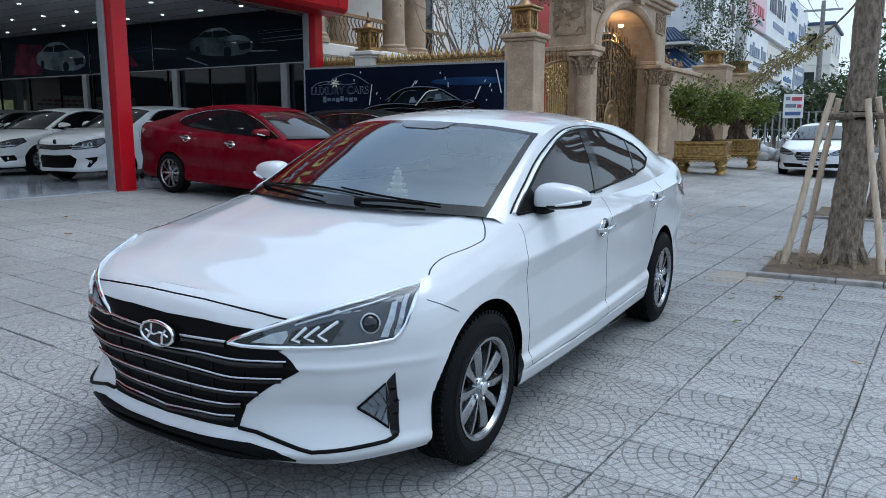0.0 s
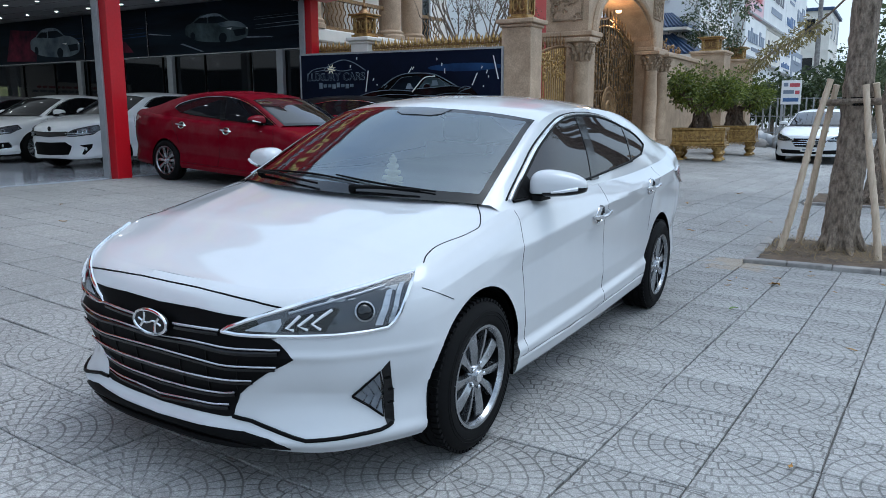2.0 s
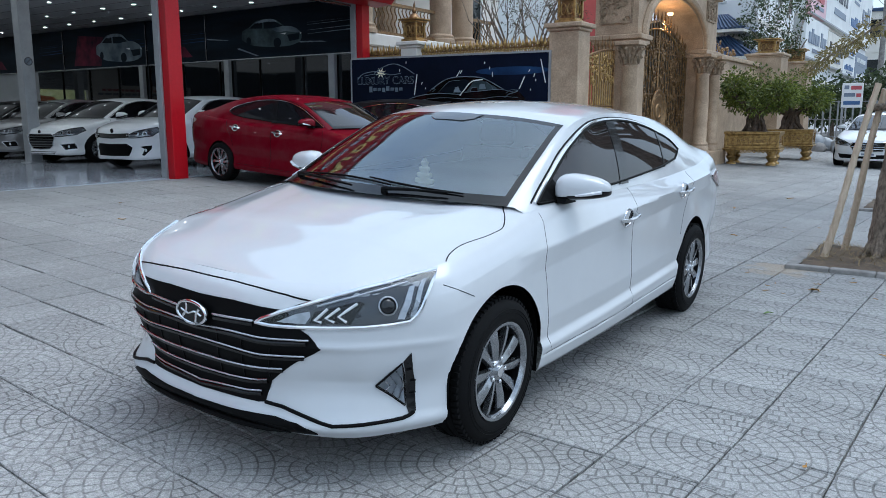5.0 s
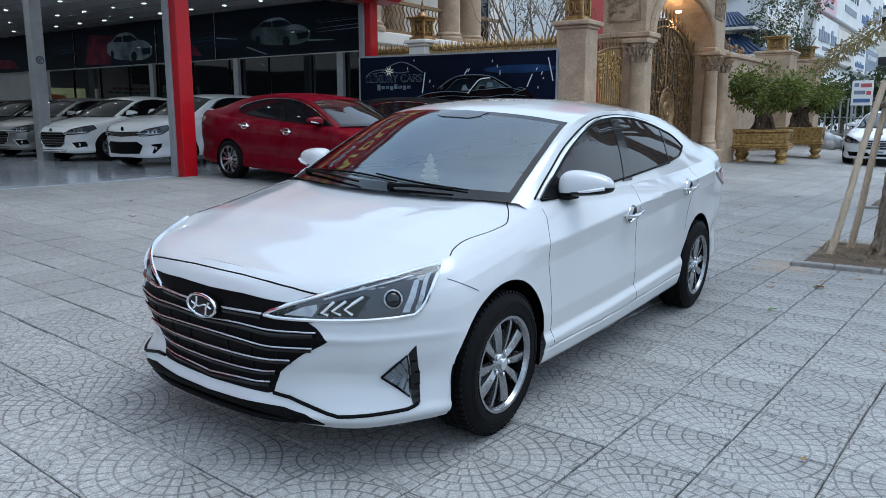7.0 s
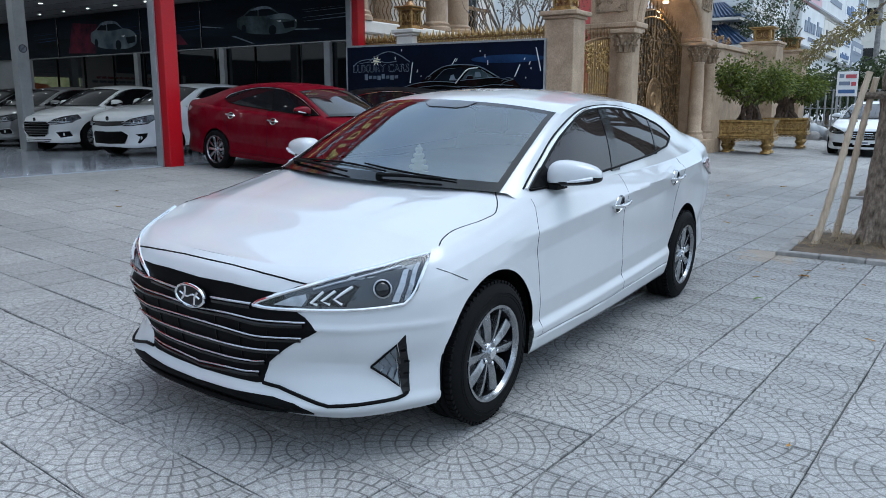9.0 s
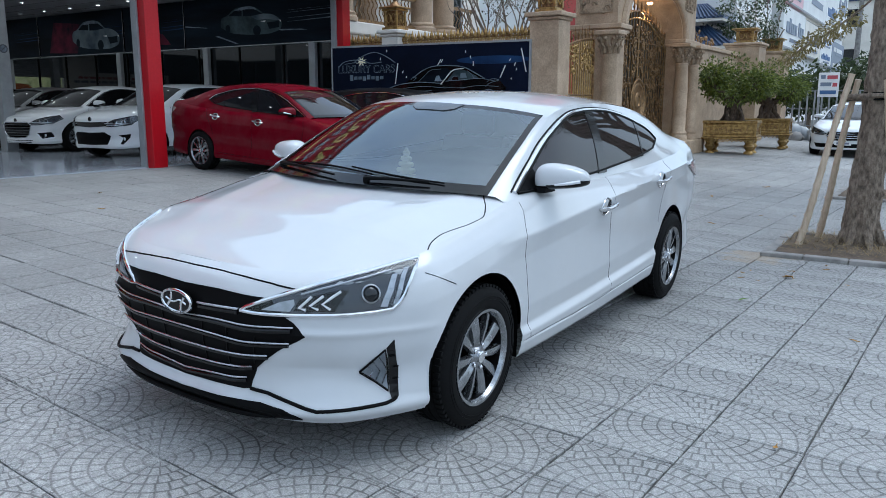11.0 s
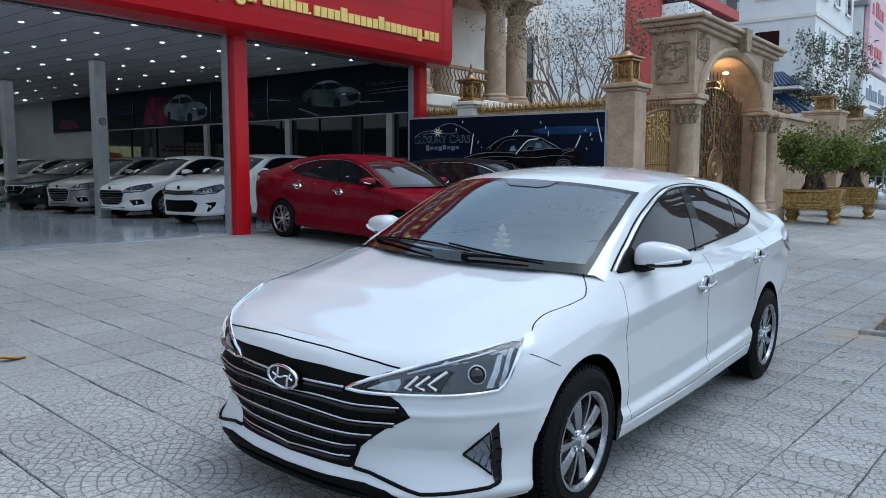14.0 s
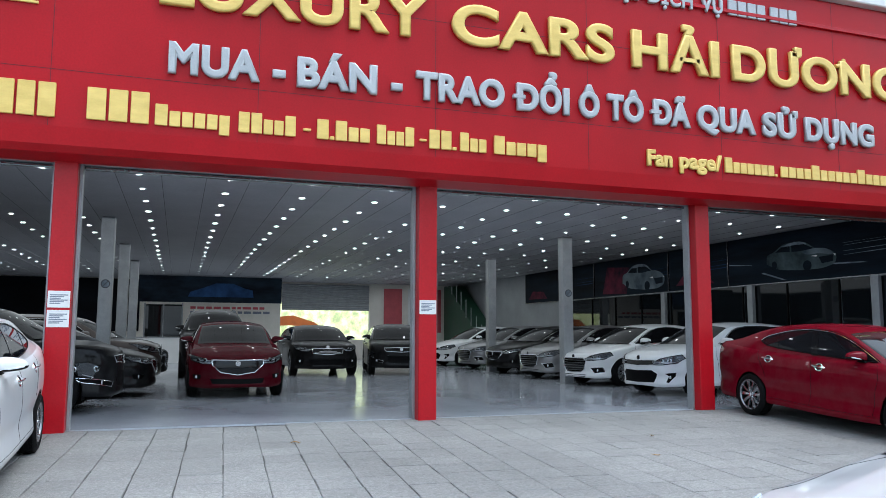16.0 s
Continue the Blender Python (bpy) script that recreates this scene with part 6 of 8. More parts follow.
SHOW = FLOOR + .004
plain_car("saloon_car", "bright red four-door saloon parked at the showroom front", scaled(SEDAN, 1.0, 1.0, .99), "red_paint", tilted(-7.33, 9.13, -1), STY_SLIM, (.222, 10, False, "pairs"), res=(170, 30, 97))
plain_car("saloon_car", "black saloon parked beside the printed billboard", scaled(SEDAN, 1.0, 1.0, .98), "black_paint", tilted(-6.75, 11.75, 10), STY_WINGED)
plain_car("hatchback_car", "white hatchback parked inside the showroom", HATCH, "pale_paint", parked(-13.51, 9.30, -84, SHOW), STY_WIDE, res=(150, 26, 81))
row = "cars along the showroom's side wall"
plain_car("saloon_car", "white compact saloon with a dark grille", scaled(SEDAN, .96, .95, 1.0), "pale_paint", parked(-16.51, 9.50, -82, SHOW), STY_BARRED, res=(150, 26, 81), group=row)
plain_car("saloon_car", "silver compact saloon with a dark grille", scaled(SEDAN, .96, .95, 1.0), "silver_paint", parked(-19.2, 9.60, -82, SHOW), STY_BARRED, group=row)
plain_car("saloon_car", "black saloon in the showroom row", scaled(SEDAN, 1.0, 1.0, 1.0), "black_paint", parked(-21.85, 9.72, -82, SHOW), STY_WINGED, group=row)
plain_car("saloon_car", "silver saloon in the showroom row", scaled(SEDAN, .98, .98, 1.02), "silver_paint", parked(-24.6, 9.8, -82, SHOW), STY_BARRED, group=row)
plain_car("saloon_car", "white saloon at the end of the showroom row", scaled(SEDAN, .98, .98, 1.02), "pale_paint", parked(-27.6, 9.7, -82, SHOW), STY_WIDE, group=row)
plain_car("hatchback_car", "dark red hatchback facing out of the showroom", scaled(HATCH, 1.03, 1.04, 1.0), "maroon_paint", parked(-15.75, .95, 0, SHOW), STY_WINGED, (.225, 10, True, "pairs"), res=(150, 26, 81))
plain_car("estate_car", "black sport utility car with silver roof bars", scaled(SUV, 1.0, 1.0, 1.13), "black_paint", parked(-22.2, .85, 0, SHOW), STY_SUV, roof_bars=True)
plain_car("estate_car", "black sport utility car with a chrome grille", scaled(SUV, 1.02, 1.0, .87), "black_paint", parked(-22.4, 3.85, 0, SHOW), STY_SUV)
plain_car("estate_car", "black people carrier near the back wall", scaled(SUV, .98, 1.0, .90), "black_paint", parked(-22.3, 6.1, -10, SHOW), STY_SHIELD)
plain_car("estate_car", "black crossover with chrome lamps by the red column", scaled(SUV, .96, 1.02, .98), "black_paint", parked(-13.5, -1.78, 88, SHOW), STY_SHIELD, (.225, 10, False, "pairs"), res=(150, 26, 81))
left = "cars along the dark side wall"
plain_car("saloon_car", "black saloon by the dark side wall", SEDAN, "black_paint", parked(-16.4, -1.35, 88, SHOW), STY_WINGED, group=left)
plain_car("estate_car", "brown sport utility car by the dark side wall", scaled(SUV, 1, 1, .96), "brown_paint", parked(-19.2, -1.3, 88, SHOW), STY_SUV, group=left)
plain_car("saloon_car", "black saloon deeper in the showroom", SEDAN, "black_paint", parked(-22.0, -1.2, 88, SHOW), STY_BARRED, group=left)
plain_car("saloon_car", "white saloon parked nose out before the column", scaled(SEDAN, .95, .95, 1.02), "pale_paint", tilted(-6.88, -2.28, 1), STY_BARRED, (.20, 10, False, "pairs"), res=(150, 26, 81))
plain_car("saloon_car", "white saloon with a chrome grille parked down the pavement", scaled(SEDAN, 1.03, 1.06, 1.01), "pale_paint", parked(-1.98, 23.5, -93), STY_CLASSIC, (.23, 10, False, "pairs"), res=(150, 26, 81))
# ---- billboard, fence, gate and villa ----
def framed(a, b, z=0.0):
    """Pose whose x axis runs along the ground from a to b and whose -y side faces the street."""
    d = Vector((b[0] - a[0], b[1] - a[1]))
    return pose(a[0], a[1], z, 0, 0, math.degrees(math.atan2(d.y, d.x))), d.length


m_, L_ = framed((-10.55, 12.22), (-6.28, 12.74))
bb = thing("billboard", "dark blue printed billboard with a sports car", "billboard", m_)
part("panel", boxes((0, 0, .28, L_, .05, 2.53), bev=.004), "billboard_print", bb)
part("frame", boxes((-.02, -.006, 2.52, L_ + .02, .06, 2.555), (L_ - .01, -.008, .28, L_ + .03, .06, 2.555), (-.03, -.006, .28, 0, .06, 2.53)), "grey_metal", bb)
for x in (.05, L_ / 2, L_ - .05):
    part("leg", boxes((x - .03, .055, 0, x + .03, .115, 2.5)), "grey_metal", bb)


def printed(poly, mt, y=-.003, name="printed_shape"):
    bm = bmesh.new()
    prism(bm, poly, "y", y, 0.0)
    return part(name, bm, mt, bb)


def ribbon(pts, w, mt, y=-.006):
    """A thin printed line."""
    bm = bmesh.new()
    tube(bm, [(a, y, b) for a, b in smooth_line(pts, 30)], w, 4, True)
    return part("printed_line", bm, mt, bb)


glowp = bmesh.new()
for k, (r, h) in enumerate(((.75, .075), (.60, .045), (.42, .020))):
    prism(glowp, [(3.58 + r * math.cos(a), 2.21 + h * math.sin(a)) for a in (2 * math.pi * i / 28 for i in range(28))], "y", -.0012 - k * .001, 0)
part("printed_glow", glowp, "poster_blue", bb)
printed([(1.15, 1.62), (1.45, 1.74), (1.71, 1.80), (1.99, 1.97), (2.22, 2.08), (2.64, 2.12), (3.0, 2.07), (3.25, 1.95), (3.41, 1.86), (3.72, 1.83), (3.85, 1.70), (3.80, 1.5), (3.5, 1.4), (1.2, 1.4), (1.05, 1.5)], "gloss_black", -.004, "printed_car")
printed([(2.06, 1.84), (2.25, 2.05), (2.62, 2.075), (2.70, 2.03), (2.52, 1.80)], "poster", -.006, "printed_window")
printed([(2.64, 1.85), (2.80, 2.035), (3.0, 2.03), (3.25, 1.92), (3.30, 1.87)], "poster_car", -.006, "printed_window")
printed([(2.36, 1.83), (2.40, 1.93), (2.46, 1.94), (2.50, 1.86), (2.55, 1.83)], "poster_light", -.008, "printed_seat")
printed([(2.90, 1.88), (2.92, 1.98), (3.02, 1.98), (3.05, 1.89)], "poster_grey", -.008, "printed_seat")
printed([(2.72, 1.84), (2.76, 1.91), (2.86, 1.92), (2.88, 1.85), (2.80, 1.82)], "gloss_black", -.009, "printed_mirror")
for pts, w, mt in (([(1.90, 1.90), (1.99, 1.97), (2.22, 2.085), (2.64, 2.122), (3.0, 2.08), (3.25, 1.96), (3.42, 1.87)], .011, "poster_light"), ([(1.20, 1.66), (1.6, 1.775), (2.05, 1.815), (2.5, 1.79)], .010, "poster_light"),
                   ([(2.50, 1.77), (2.60, 1.88), (2.76, 2.03), (2.98, 2.06)], .012, "paper"), ([(2.60, 1.83), (2.95, 1.85), (3.36, 1.87), (3.62, 1.82)], .008, "poster_light"),
                   ([(2.72, 1.84), (2.76, 1.91), (2.86, 1.92)], .006, "poster_light"), ([(1.25, 1.60), (1.7, 1.70), (2.2, 1.73), (2.6, 1.70)], .007, "poster_light"),
                   ([(1.3, 1.54), (1.8, 1.63), (2.3, 1.65)], .006, "poster_grey"), ([(2.55, 1.72), (2.9, 1.70), (3.3, 1.74), (3.7, 1.72)], .006, "poster_grey"),
                   ([(3.46, 1.80), (3.56, 1.86), (3.70, 1.84), (3.50, 1.77), (3.44, 1.72)], .007, "poster_light"), ([(1.98, 1.80), (2.1, 1.90), (2.26, 2.03), (2.5, 2.06)], .005, "poster_grey"),
                   ([(3.05, 2.02), (3.16, 1.94), (3.20, 1.87)], .006, "poster_light"), ([(1.84, 1.86), (1.90, 1.92), (1.96, 1.90), (1.90, 1.85)], .006, "poster_grey")):
    ribbon(pts, w, mt, -.010)
bm = bmesh.new()
for r in (.15, .11, .035):
    tube(bm, [(3.50 + r * math.cos(a), -.010, 1.52 + r * math.sin(a)) for a in (2 * math.pi * i / 28 for i in range(29))], .008, 4, False)
for k in range(10):
    a = 2 * math.pi * k / 10
    tube(bm, [(3.50 + .035 * math.cos(a), -.010, 1.52 + .035 * math.sin(a)), (3.50 + .11 * math.cos(a), -.010, 1.52 + .11 * math.sin(a))], .006, 4)
part("printed_wheel", bm, "poster_grey", bb)
for x, z, l, lean in ((4.19, 2.19, .42, -.05), (3.78, 1.99, .22, .05), (1.52, 1.99, .40, .03), (2.46, 2.18, .12, .04), (2.52, 2.21, .06, .02), (3.12, 2.27, .05, 0), (3.02, 2.37, .04, 0), (3.18, 2.15, .09, 0), (3.92, 2.20, .04, .01), (4.02, 2.12, .06, .01),
                      (4.05, 2.03, .04, 0), (1.66, 2.02, .05, .01), (1.74, 1.92, .03, 0), (1.15, 2.28, .05, 0), (3.95, 1.86, .03, 0), (1.30, 2.43, .04, 0)):
    ribbon([(x - lean, z - l / 2), (x, z), (x + lean, z + l / 2)], .011 if l > .15 else .008, "paper")
ribbon([(.15, 2.13), (.24, 2.21), (.45, 2.265), (.70, 2.26), (.92, 2.20), (1.18, 2.22)], .010, "poster_light")
ribbon([(.55, 2.24), (.75, 2.35), (1.02, 2.41), (1.25, 2.34), (1.49, 2.20)], .011, "poster_light")
ribbon([(.30, 2.19), (.55, 2.22), (.80, 2.20)], .007, "poster_light")
bm = bmesh.new()
prism(bm, [(.70 + (.13 if k % 2 else .05) * math.cos(a), 2.24 + (.10 if k % 2 else .04) * math.sin(a)) for k, a in enumerate(2 * math.pi * i / 16 for i in range(16))], "y", -.008, 0)
part("printed_star", bm, "pool", bb)


def flat_text(text, x0, x1, z0, h, mt, parent, bold=.01, y=-.004):
    cu = bpy.data.curves.new("text", "FONT")
    cu.body, cu.offset, cu.extrude = text, bold, .5
    ob = new("text", cu)
    me = bpy.data.meshes.new_from_object(ob.evaluated_get(bpy.context.evaluated_depsgraph_get()))
    bpy.data.objects.remove(ob)
    co = np.array([v.co for v in me.vertices])
    lo, hi = co[:, 0].min(), co[:, 0].max()
    for v in me.vertices:
        v.co = (x0 + (v.co.x - lo) / (hi - lo) * (x1 - x0), y * (v.co.z + .5), z0 + v.co.y * h / .7)
    me.materials.clear()
    me.materials.append(M[mt])
    ob = new("printed_letters", me)
    ob.parent = parent
    return ob


flat_text("LUXURY CARS", .14, 1.47, 2.02, .145, "poster_light", bb, .022)
flat_text("LUXURY CARS", .15, 1.46, 2.025, .135, "billboard_print", bb, -.004, -.0055)
for k in range(8):
    part("text_bar", boxes((.42 + k * .102, -.005, 1.885 if k % 3 else 1.86, .42 + k * .102 + .075, 0, 1.945 if k % 4 else 1.975)), "poster_light", bb)

# fence: stone plinth, spikes of gilded iron
fence = thing("iron_fence", "low stone wall topped with gilded iron spikes", "fence")
part("plinth", boxes((-13.0, 13.22, 0, -6.3, 13.42, 2.50), bev=.01), "granite", fence)
part("rail", boxes((-13.0, 13.29, 2.56, -6.3, 13.33, 2.59), (-13.0, 13.29, 2.68, -6.3, 13.33, 2.70)), "gold_dark", fence)
bm = bmesh.new()
revolve(bm, [(.013, 0), (.013, .16), (.030, .185), (.038, .225), (.016, .29), (.0001, .35)], 8, close=False)
spike = part("spike", bm, "gold", fence)
spike.matrix_basis = pose(-12.9, 13.31, 2.5)
bm = bmesh.new()
for s in (-1, 1):
    tube(bm, [(s * (.010 + .034 * math.sin(a)), 0, .03 + .050 * a) for a in (i * .5 for i in range(7))], .015, 5)
    tube(bm, [(s * (.022 + .016 * math.cos(a)), .012, .235 + .026 * math.sin(a)) for a in (i * .7 for i in range(9))], .010, 5)
scroll = part("scroll", bm, "gold", fence)
scroll.matrix_basis = pose(-12.9, 13.31, 2.5)
for k in range(1, 83):
    x = -12.9 + k * .080
    if not -9.96 < x < -9.55:
        share("spike", spike.data, fence, pose(x, 13.31, 2.5 + (.05 if k % 2 else 0)))
        share("scroll", scroll.data, fence, pose(x, 13.31, 2.5))


def lantern(x, y, z, s=1.0, label="gilded openwork lantern on a stone pier", finial=True, squat=1.0):
    t = thing("pier_lantern", label, "lantern", pose(x, y, z) @ Matrix.Diagonal((1, 1, squat, 1)), "lanterns on the piers")
    part("base", boxes((-.22 * s, -.22 * s, 0, .22 * s, .22 * s, .06 * s), (-.17 * s, -.17 * s, .06 * s, .17 * s, .17 * s, .10 * s), bev=.01), "gold", t)
    part("core", boxes((-.13 * s, -.13 * s, .10 * s, .13 * s, .13 * s, .42 * s)), "gold_dark", t)
    for sx in (-1, 1):
        for sy in (-1, 1):
            part("corner_post", boxes((sx * .16 * s - .025 * s, sy * .16 * s - .025 * s, .10 * s, sx * .16 * s + .025 * s, sy * .16 * s + .025 * s, .42 * s), bev=.006), "gold", t)
    for sx, sy in ((0, -1), (1, 0), (0, 1), (-1, 0)):
        bm = bmesh.new()
        for c in (-.07, .07):
            ring = [(c * s + .055 * s * math.cos(a), .26 * s + .10 * s * math.sin(a)) for a in (2 * math.pi * i / 12 for i in range(13))]
            tube(bm, [(sx * .155 * s + (0 if sx else u), sy * .155 * s + (0 if sy else u), w) for u, w in ring], .012 * s, 5, False)
        part("fretwork", bm, "gold", t)
    part("cap", boxes((-.22 * s, -.22 * s, .42 * s, .22 * s, .22 * s, .47 * s), (-.27 * s, -.27 * s, .47 * s, .27 * s, .27 * s, .51 * s), bev=.01), "gold", t)
    if not finial:
        return t
    bm = bmesh.new()
    revolve(bm, [(.16 * s, .51 * s), (.09 * s, .60 * s), (.04 * s, .64 * s), (.055 * s, .70 * s), (.02 * s, .76 * s), (.03 * s, .80 * s), (.0001, .92 * s)], 14, close=False)
    part("finial", bm, "gold_dark", t, "", True)
    return t


def stone_pier(x, y, w, d, h, material="granite", label="square stone gate pier with a moulded cap"):
    t = thing("stone_pier", label, "pier", pose(x, y, 0))
    part("shaft", boxes((-w / 2, -d / 2, 0, w / 2, d / 2, h - .14), bev=.012), material, t)
    part("foot", boxes((-w / 2 - .05, -d / 2 - .05, 0, w / 2 + .05, d / 2 + .05, .45), bev=.02), material, t)
    part("cap", boxes((-w / 2 - .03, -d / 2 - .03, h - .14, w / 2 + .03, d / 2 + .03, h - .08), (-w / 2 - .08, -d / 2 - .08, h - .08, w / 2 + .08, d / 2 + .08, h), bev=.015), material, t)
    return t


stone_pier(-9.75, 13.32, .42, .42, 2.92, "cream", "white painted fence pier with a moulded cap")
lantern(-9.75, 13.32, 2.92, .92)
stone_pier(-6.02, 13.02, .58, .50, 3.02)
lantern(-6.02, 13.02, 3.02, .95)


def iron_leaf(name, label, m, w, h, arched=0.0, medallion=False, bars=9, face=-1, banded=False):
    """A gilded wrought-iron gate leaf: frame, bars, scrolls and crest."""
    t = thing(name, label, "gate", m)
    top = [(x * w, h + arched * math.sin(math.pi * .5 * x)) for x in np.linspace(0, 1, 13)]
    bm = bmesh.new()
    tube(bm, [(0, 0, .06)] + [(x, 0, z) for x, z in top] + [(w, 0, .06), (0, 0, .06)], .028, 6, False)
    part("frame", bm, "gold_dark", t)
    if not banded:
        bm = bmesh.new()
        prism(bm, [(.01, .07)] + [(x, z - .01) for x, z in top] + [(w - .01, .07)], "y", -face * .012, -face * .022)
        part("backing", bm, "gate_backing", t, "dark bronze sheet behind the scrolls")
        bm = bmesh.new()
        tube(bm, [(x, face * .02, z - .16) for x, z in top], .022, 6)
        part("inner_arch", bm, "gold", t)
    for zz in (.10, .62, h * .62, h - .06):
        bm = bmesh.new()
        tube(bm, [(0, 0, zz), (w, 0, zz)], .020, 6)
        part("rail", bm, "gold_dark", t)
    for k in range(1, bars):
        x = w * k / bars
        zt = np.interp(x, [p[0] for p in top], [p[1] for p in top])
        bm = bmesh.new()
        tube(bm, [(x, 0, .06), (x, 0, zt)], .016 if banded else .014, 6)
        part("bar", bm, "gold" if banded else "gold_dark", t)
    rg = random.Random(int(w * 1000))
    for i in range(int(w * h * 62)):
        cx, cz = rg.uniform(.06, w - .06), rg.uniform(.14, h + arched * .5 - .05)
        r, a0 = rg.uniform(.035, .085), rg.uniform(0, 6.28)
        if banded and .62 < cz < h - .42:
            continue
        bm = bmesh.new()
        pts = [(cx + r * (1 - q / 14) * math.cos(a0 + q * .55), face * .022, cz + r * (1 - q / 14) * math.sin(a0 + q * .55)) for q in range(12)]
        if all(0.02 < p[0] < w - .02 and p[2] > .08 for p in pts):
            tube(bm, pts, [.018 - .0008 * q for q in range(12)], 5)
            part("scroll", bm, "gold" if banded else "gold_dark", t)
        else:
            bm.free()
    for i in range(9):
        x = w * (i + .5) / 9
        zt = np.interp(x, [p[0] for p in top], [p[1] for p in top])
        bm = bmesh.new()
        revolve(bm, [(.012, 0), (.018, .06), (.030, .10), (.014, .17), (.0001, .26 + .05 * (i % 2))], 7, centre=(x, 0, zt), close=False)
        part("crest_spike", bm, "gold_dark", t)
    if medallion:
        bm = bmesh.new()
        ring = [(.52, .03), (.53, .06), (.50, .075), (.46, .06), (.45, .045), (.41, .045), (.40, .07), (.37, .075), (.34, .05), (.20, .045), (.18, .07), (.13, .08), (.11, .05), (.0001, .055)]
        revolve(bm, [(r, face * y) for r, y in ring], 40, axis="y", centre=(w, 0, h * .47), close=False)
        part("medallion", bm, "gold_dark", t, "round bronze medallion", True)
    return t


# small side gate between corner pier and archway
iron_leaf("iron_gate", "gilded wrought-iron side gate with scrolls", pose(-5.95, 13.40, .18, 0, 0, 90), 1.55, 2.25, .25, bars=14, banded=True)

# the archway: x is depth, y runs along the wall
GX0, GX1, GY0, GY1 = -6.55, -5.62, 15.35, 21.05
OP0, OP1 = 15.80, 19.95
gate = thing("stone_archway", "monumental tan stone archway with carved panels", "archway")
part("pier_wall", boxes((GX0, GY0, 0, GX1, OP0, 2.92), bev=.012), "granite", gate)
part("pier_wall", boxes((GX0, OP1, 0, GX1, GY1, 2.92), bev=.012), "granite", gate)
for y0, y1 in ((GY0, OP0), (OP1, GY1)):
    part("pier_foot", boxes((GX0 - .06, y0 - .06, 0, GX1 + .10, y1 + .06, .5), bev=.02), "granite", gate)
    part("impost", boxes((GX0 - .06, y0 - .07, 2.84, GX1 + .08, y1 + .07, 2.92), (GX0 - .10, y0 - .11, 2.92, GX1 + .12, y1 + .11, 3.02), bev=.015), "granite", gate)
cy, r_a = (OP0 + OP1) / 2, (OP1 - OP0) / 2
bm = bmesh.new()
prism(bm, [(GY0, 3.02), (OP0, 3.02)] + [(cy - r_a * math.cos(a), 3.02 + r_a * .47 * math.sin(a)) for a in np.linspace(0.02, math.pi - .02, 25)] + [(OP1, 3.02), (GY1, 3.02), (GY1, 4.30), (GY0, 4.30)], "x", GX0, GX1)
part("spandrel", bm, "granite", gate)
for dx, w in ((.05, .20), (.12, .09)):
    bm = bmesh.new()
    rr = [(cy - (r_a + .04 + w / 2) * math.cos(a), 3.02 + ((r_a) * .47 + .04 + w / 2) * math.sin(a)) for a in np.linspace(0, math.pi, 29)]
    tube(bm, [(GX1 + dx * .4, y, z) for y, z in rr], w / 2, 8)
    part("archivolt", bm, "granite", gate, "", True)
part("cornice", boxes((GX0 - .08, GY0 - .10, 4.30, GX1 + .10, GY1 + .10, 4.40), (GX0 - .16, GY0 - .18, 4.40, GX1 + .18, GY1 + .18, 4.50), (GX0 - .24, GY0 - .26, 4.50, GX1 + .26, GY1 + .26, 4.58), bev=.02), "granite", gate)
bm = bmesh.new()
prism(bm, [(cy - .14, 4.12), (cy + .14, 4.12), (cy + .22, 4.62), (cy - .22, 4.62)], "x", GX1, GX1 + .30)
part("keystone", bm, "carved", gate, "carved keystone bracket")


def carved_panel(parent, axis, c, w, h, seed):
    """A raised panel of carved leaves and scrolls."""
    rg = random.Random(seed)
    bm = bmesh.new()
    place = (lambda u, v, d: (c[0] + d, c[1] + u, c[2] + v)) if axis == "x" else (lambda u, v, d: (c[0] + u, c[1] - d, c[2] + v))
    for i in range(46):
        cu, cv = rg.uniform(-w / 2 * .9, w / 2 * .9), rg.uniform(-h / 2 * .9, h / 2 * .9)
        r, a0 = rg.uniform(.04, .10), rg.uniform(0, 6.28)
        tube(bm, [place(cu + r * (1 - q / 10) * math.cos(a0 + q * .6), cv + r * (1 - q / 10) * math.sin(a0 + q * .6), .012) for q in range(8)], [.028 - .002 * q for q in range(8)], 5)
    fr = [(-w / 2, -h / 2), (w / 2, -h / 2), (w / 2, h / 2), (-w / 2, h / 2), (-w / 2, -h / 2)]
    tube(bm, [place(u, v, .01) for u, v in fr], .028, 4, False)
    return part("carved_panel", bm, "carved", parent, "carved scrollwork panel")


carved_panel(gate, "y", ((GX0 + GX1) / 2, GY0, 3.66), .66, .80, 1)
carved_panel(gate, "x", (GX1, GY0 + .42, 3.98), .62, .44, 2)
carved_panel(gate, "x", (GX1, GY1 - .60, 3.98), .80, .44, 3)


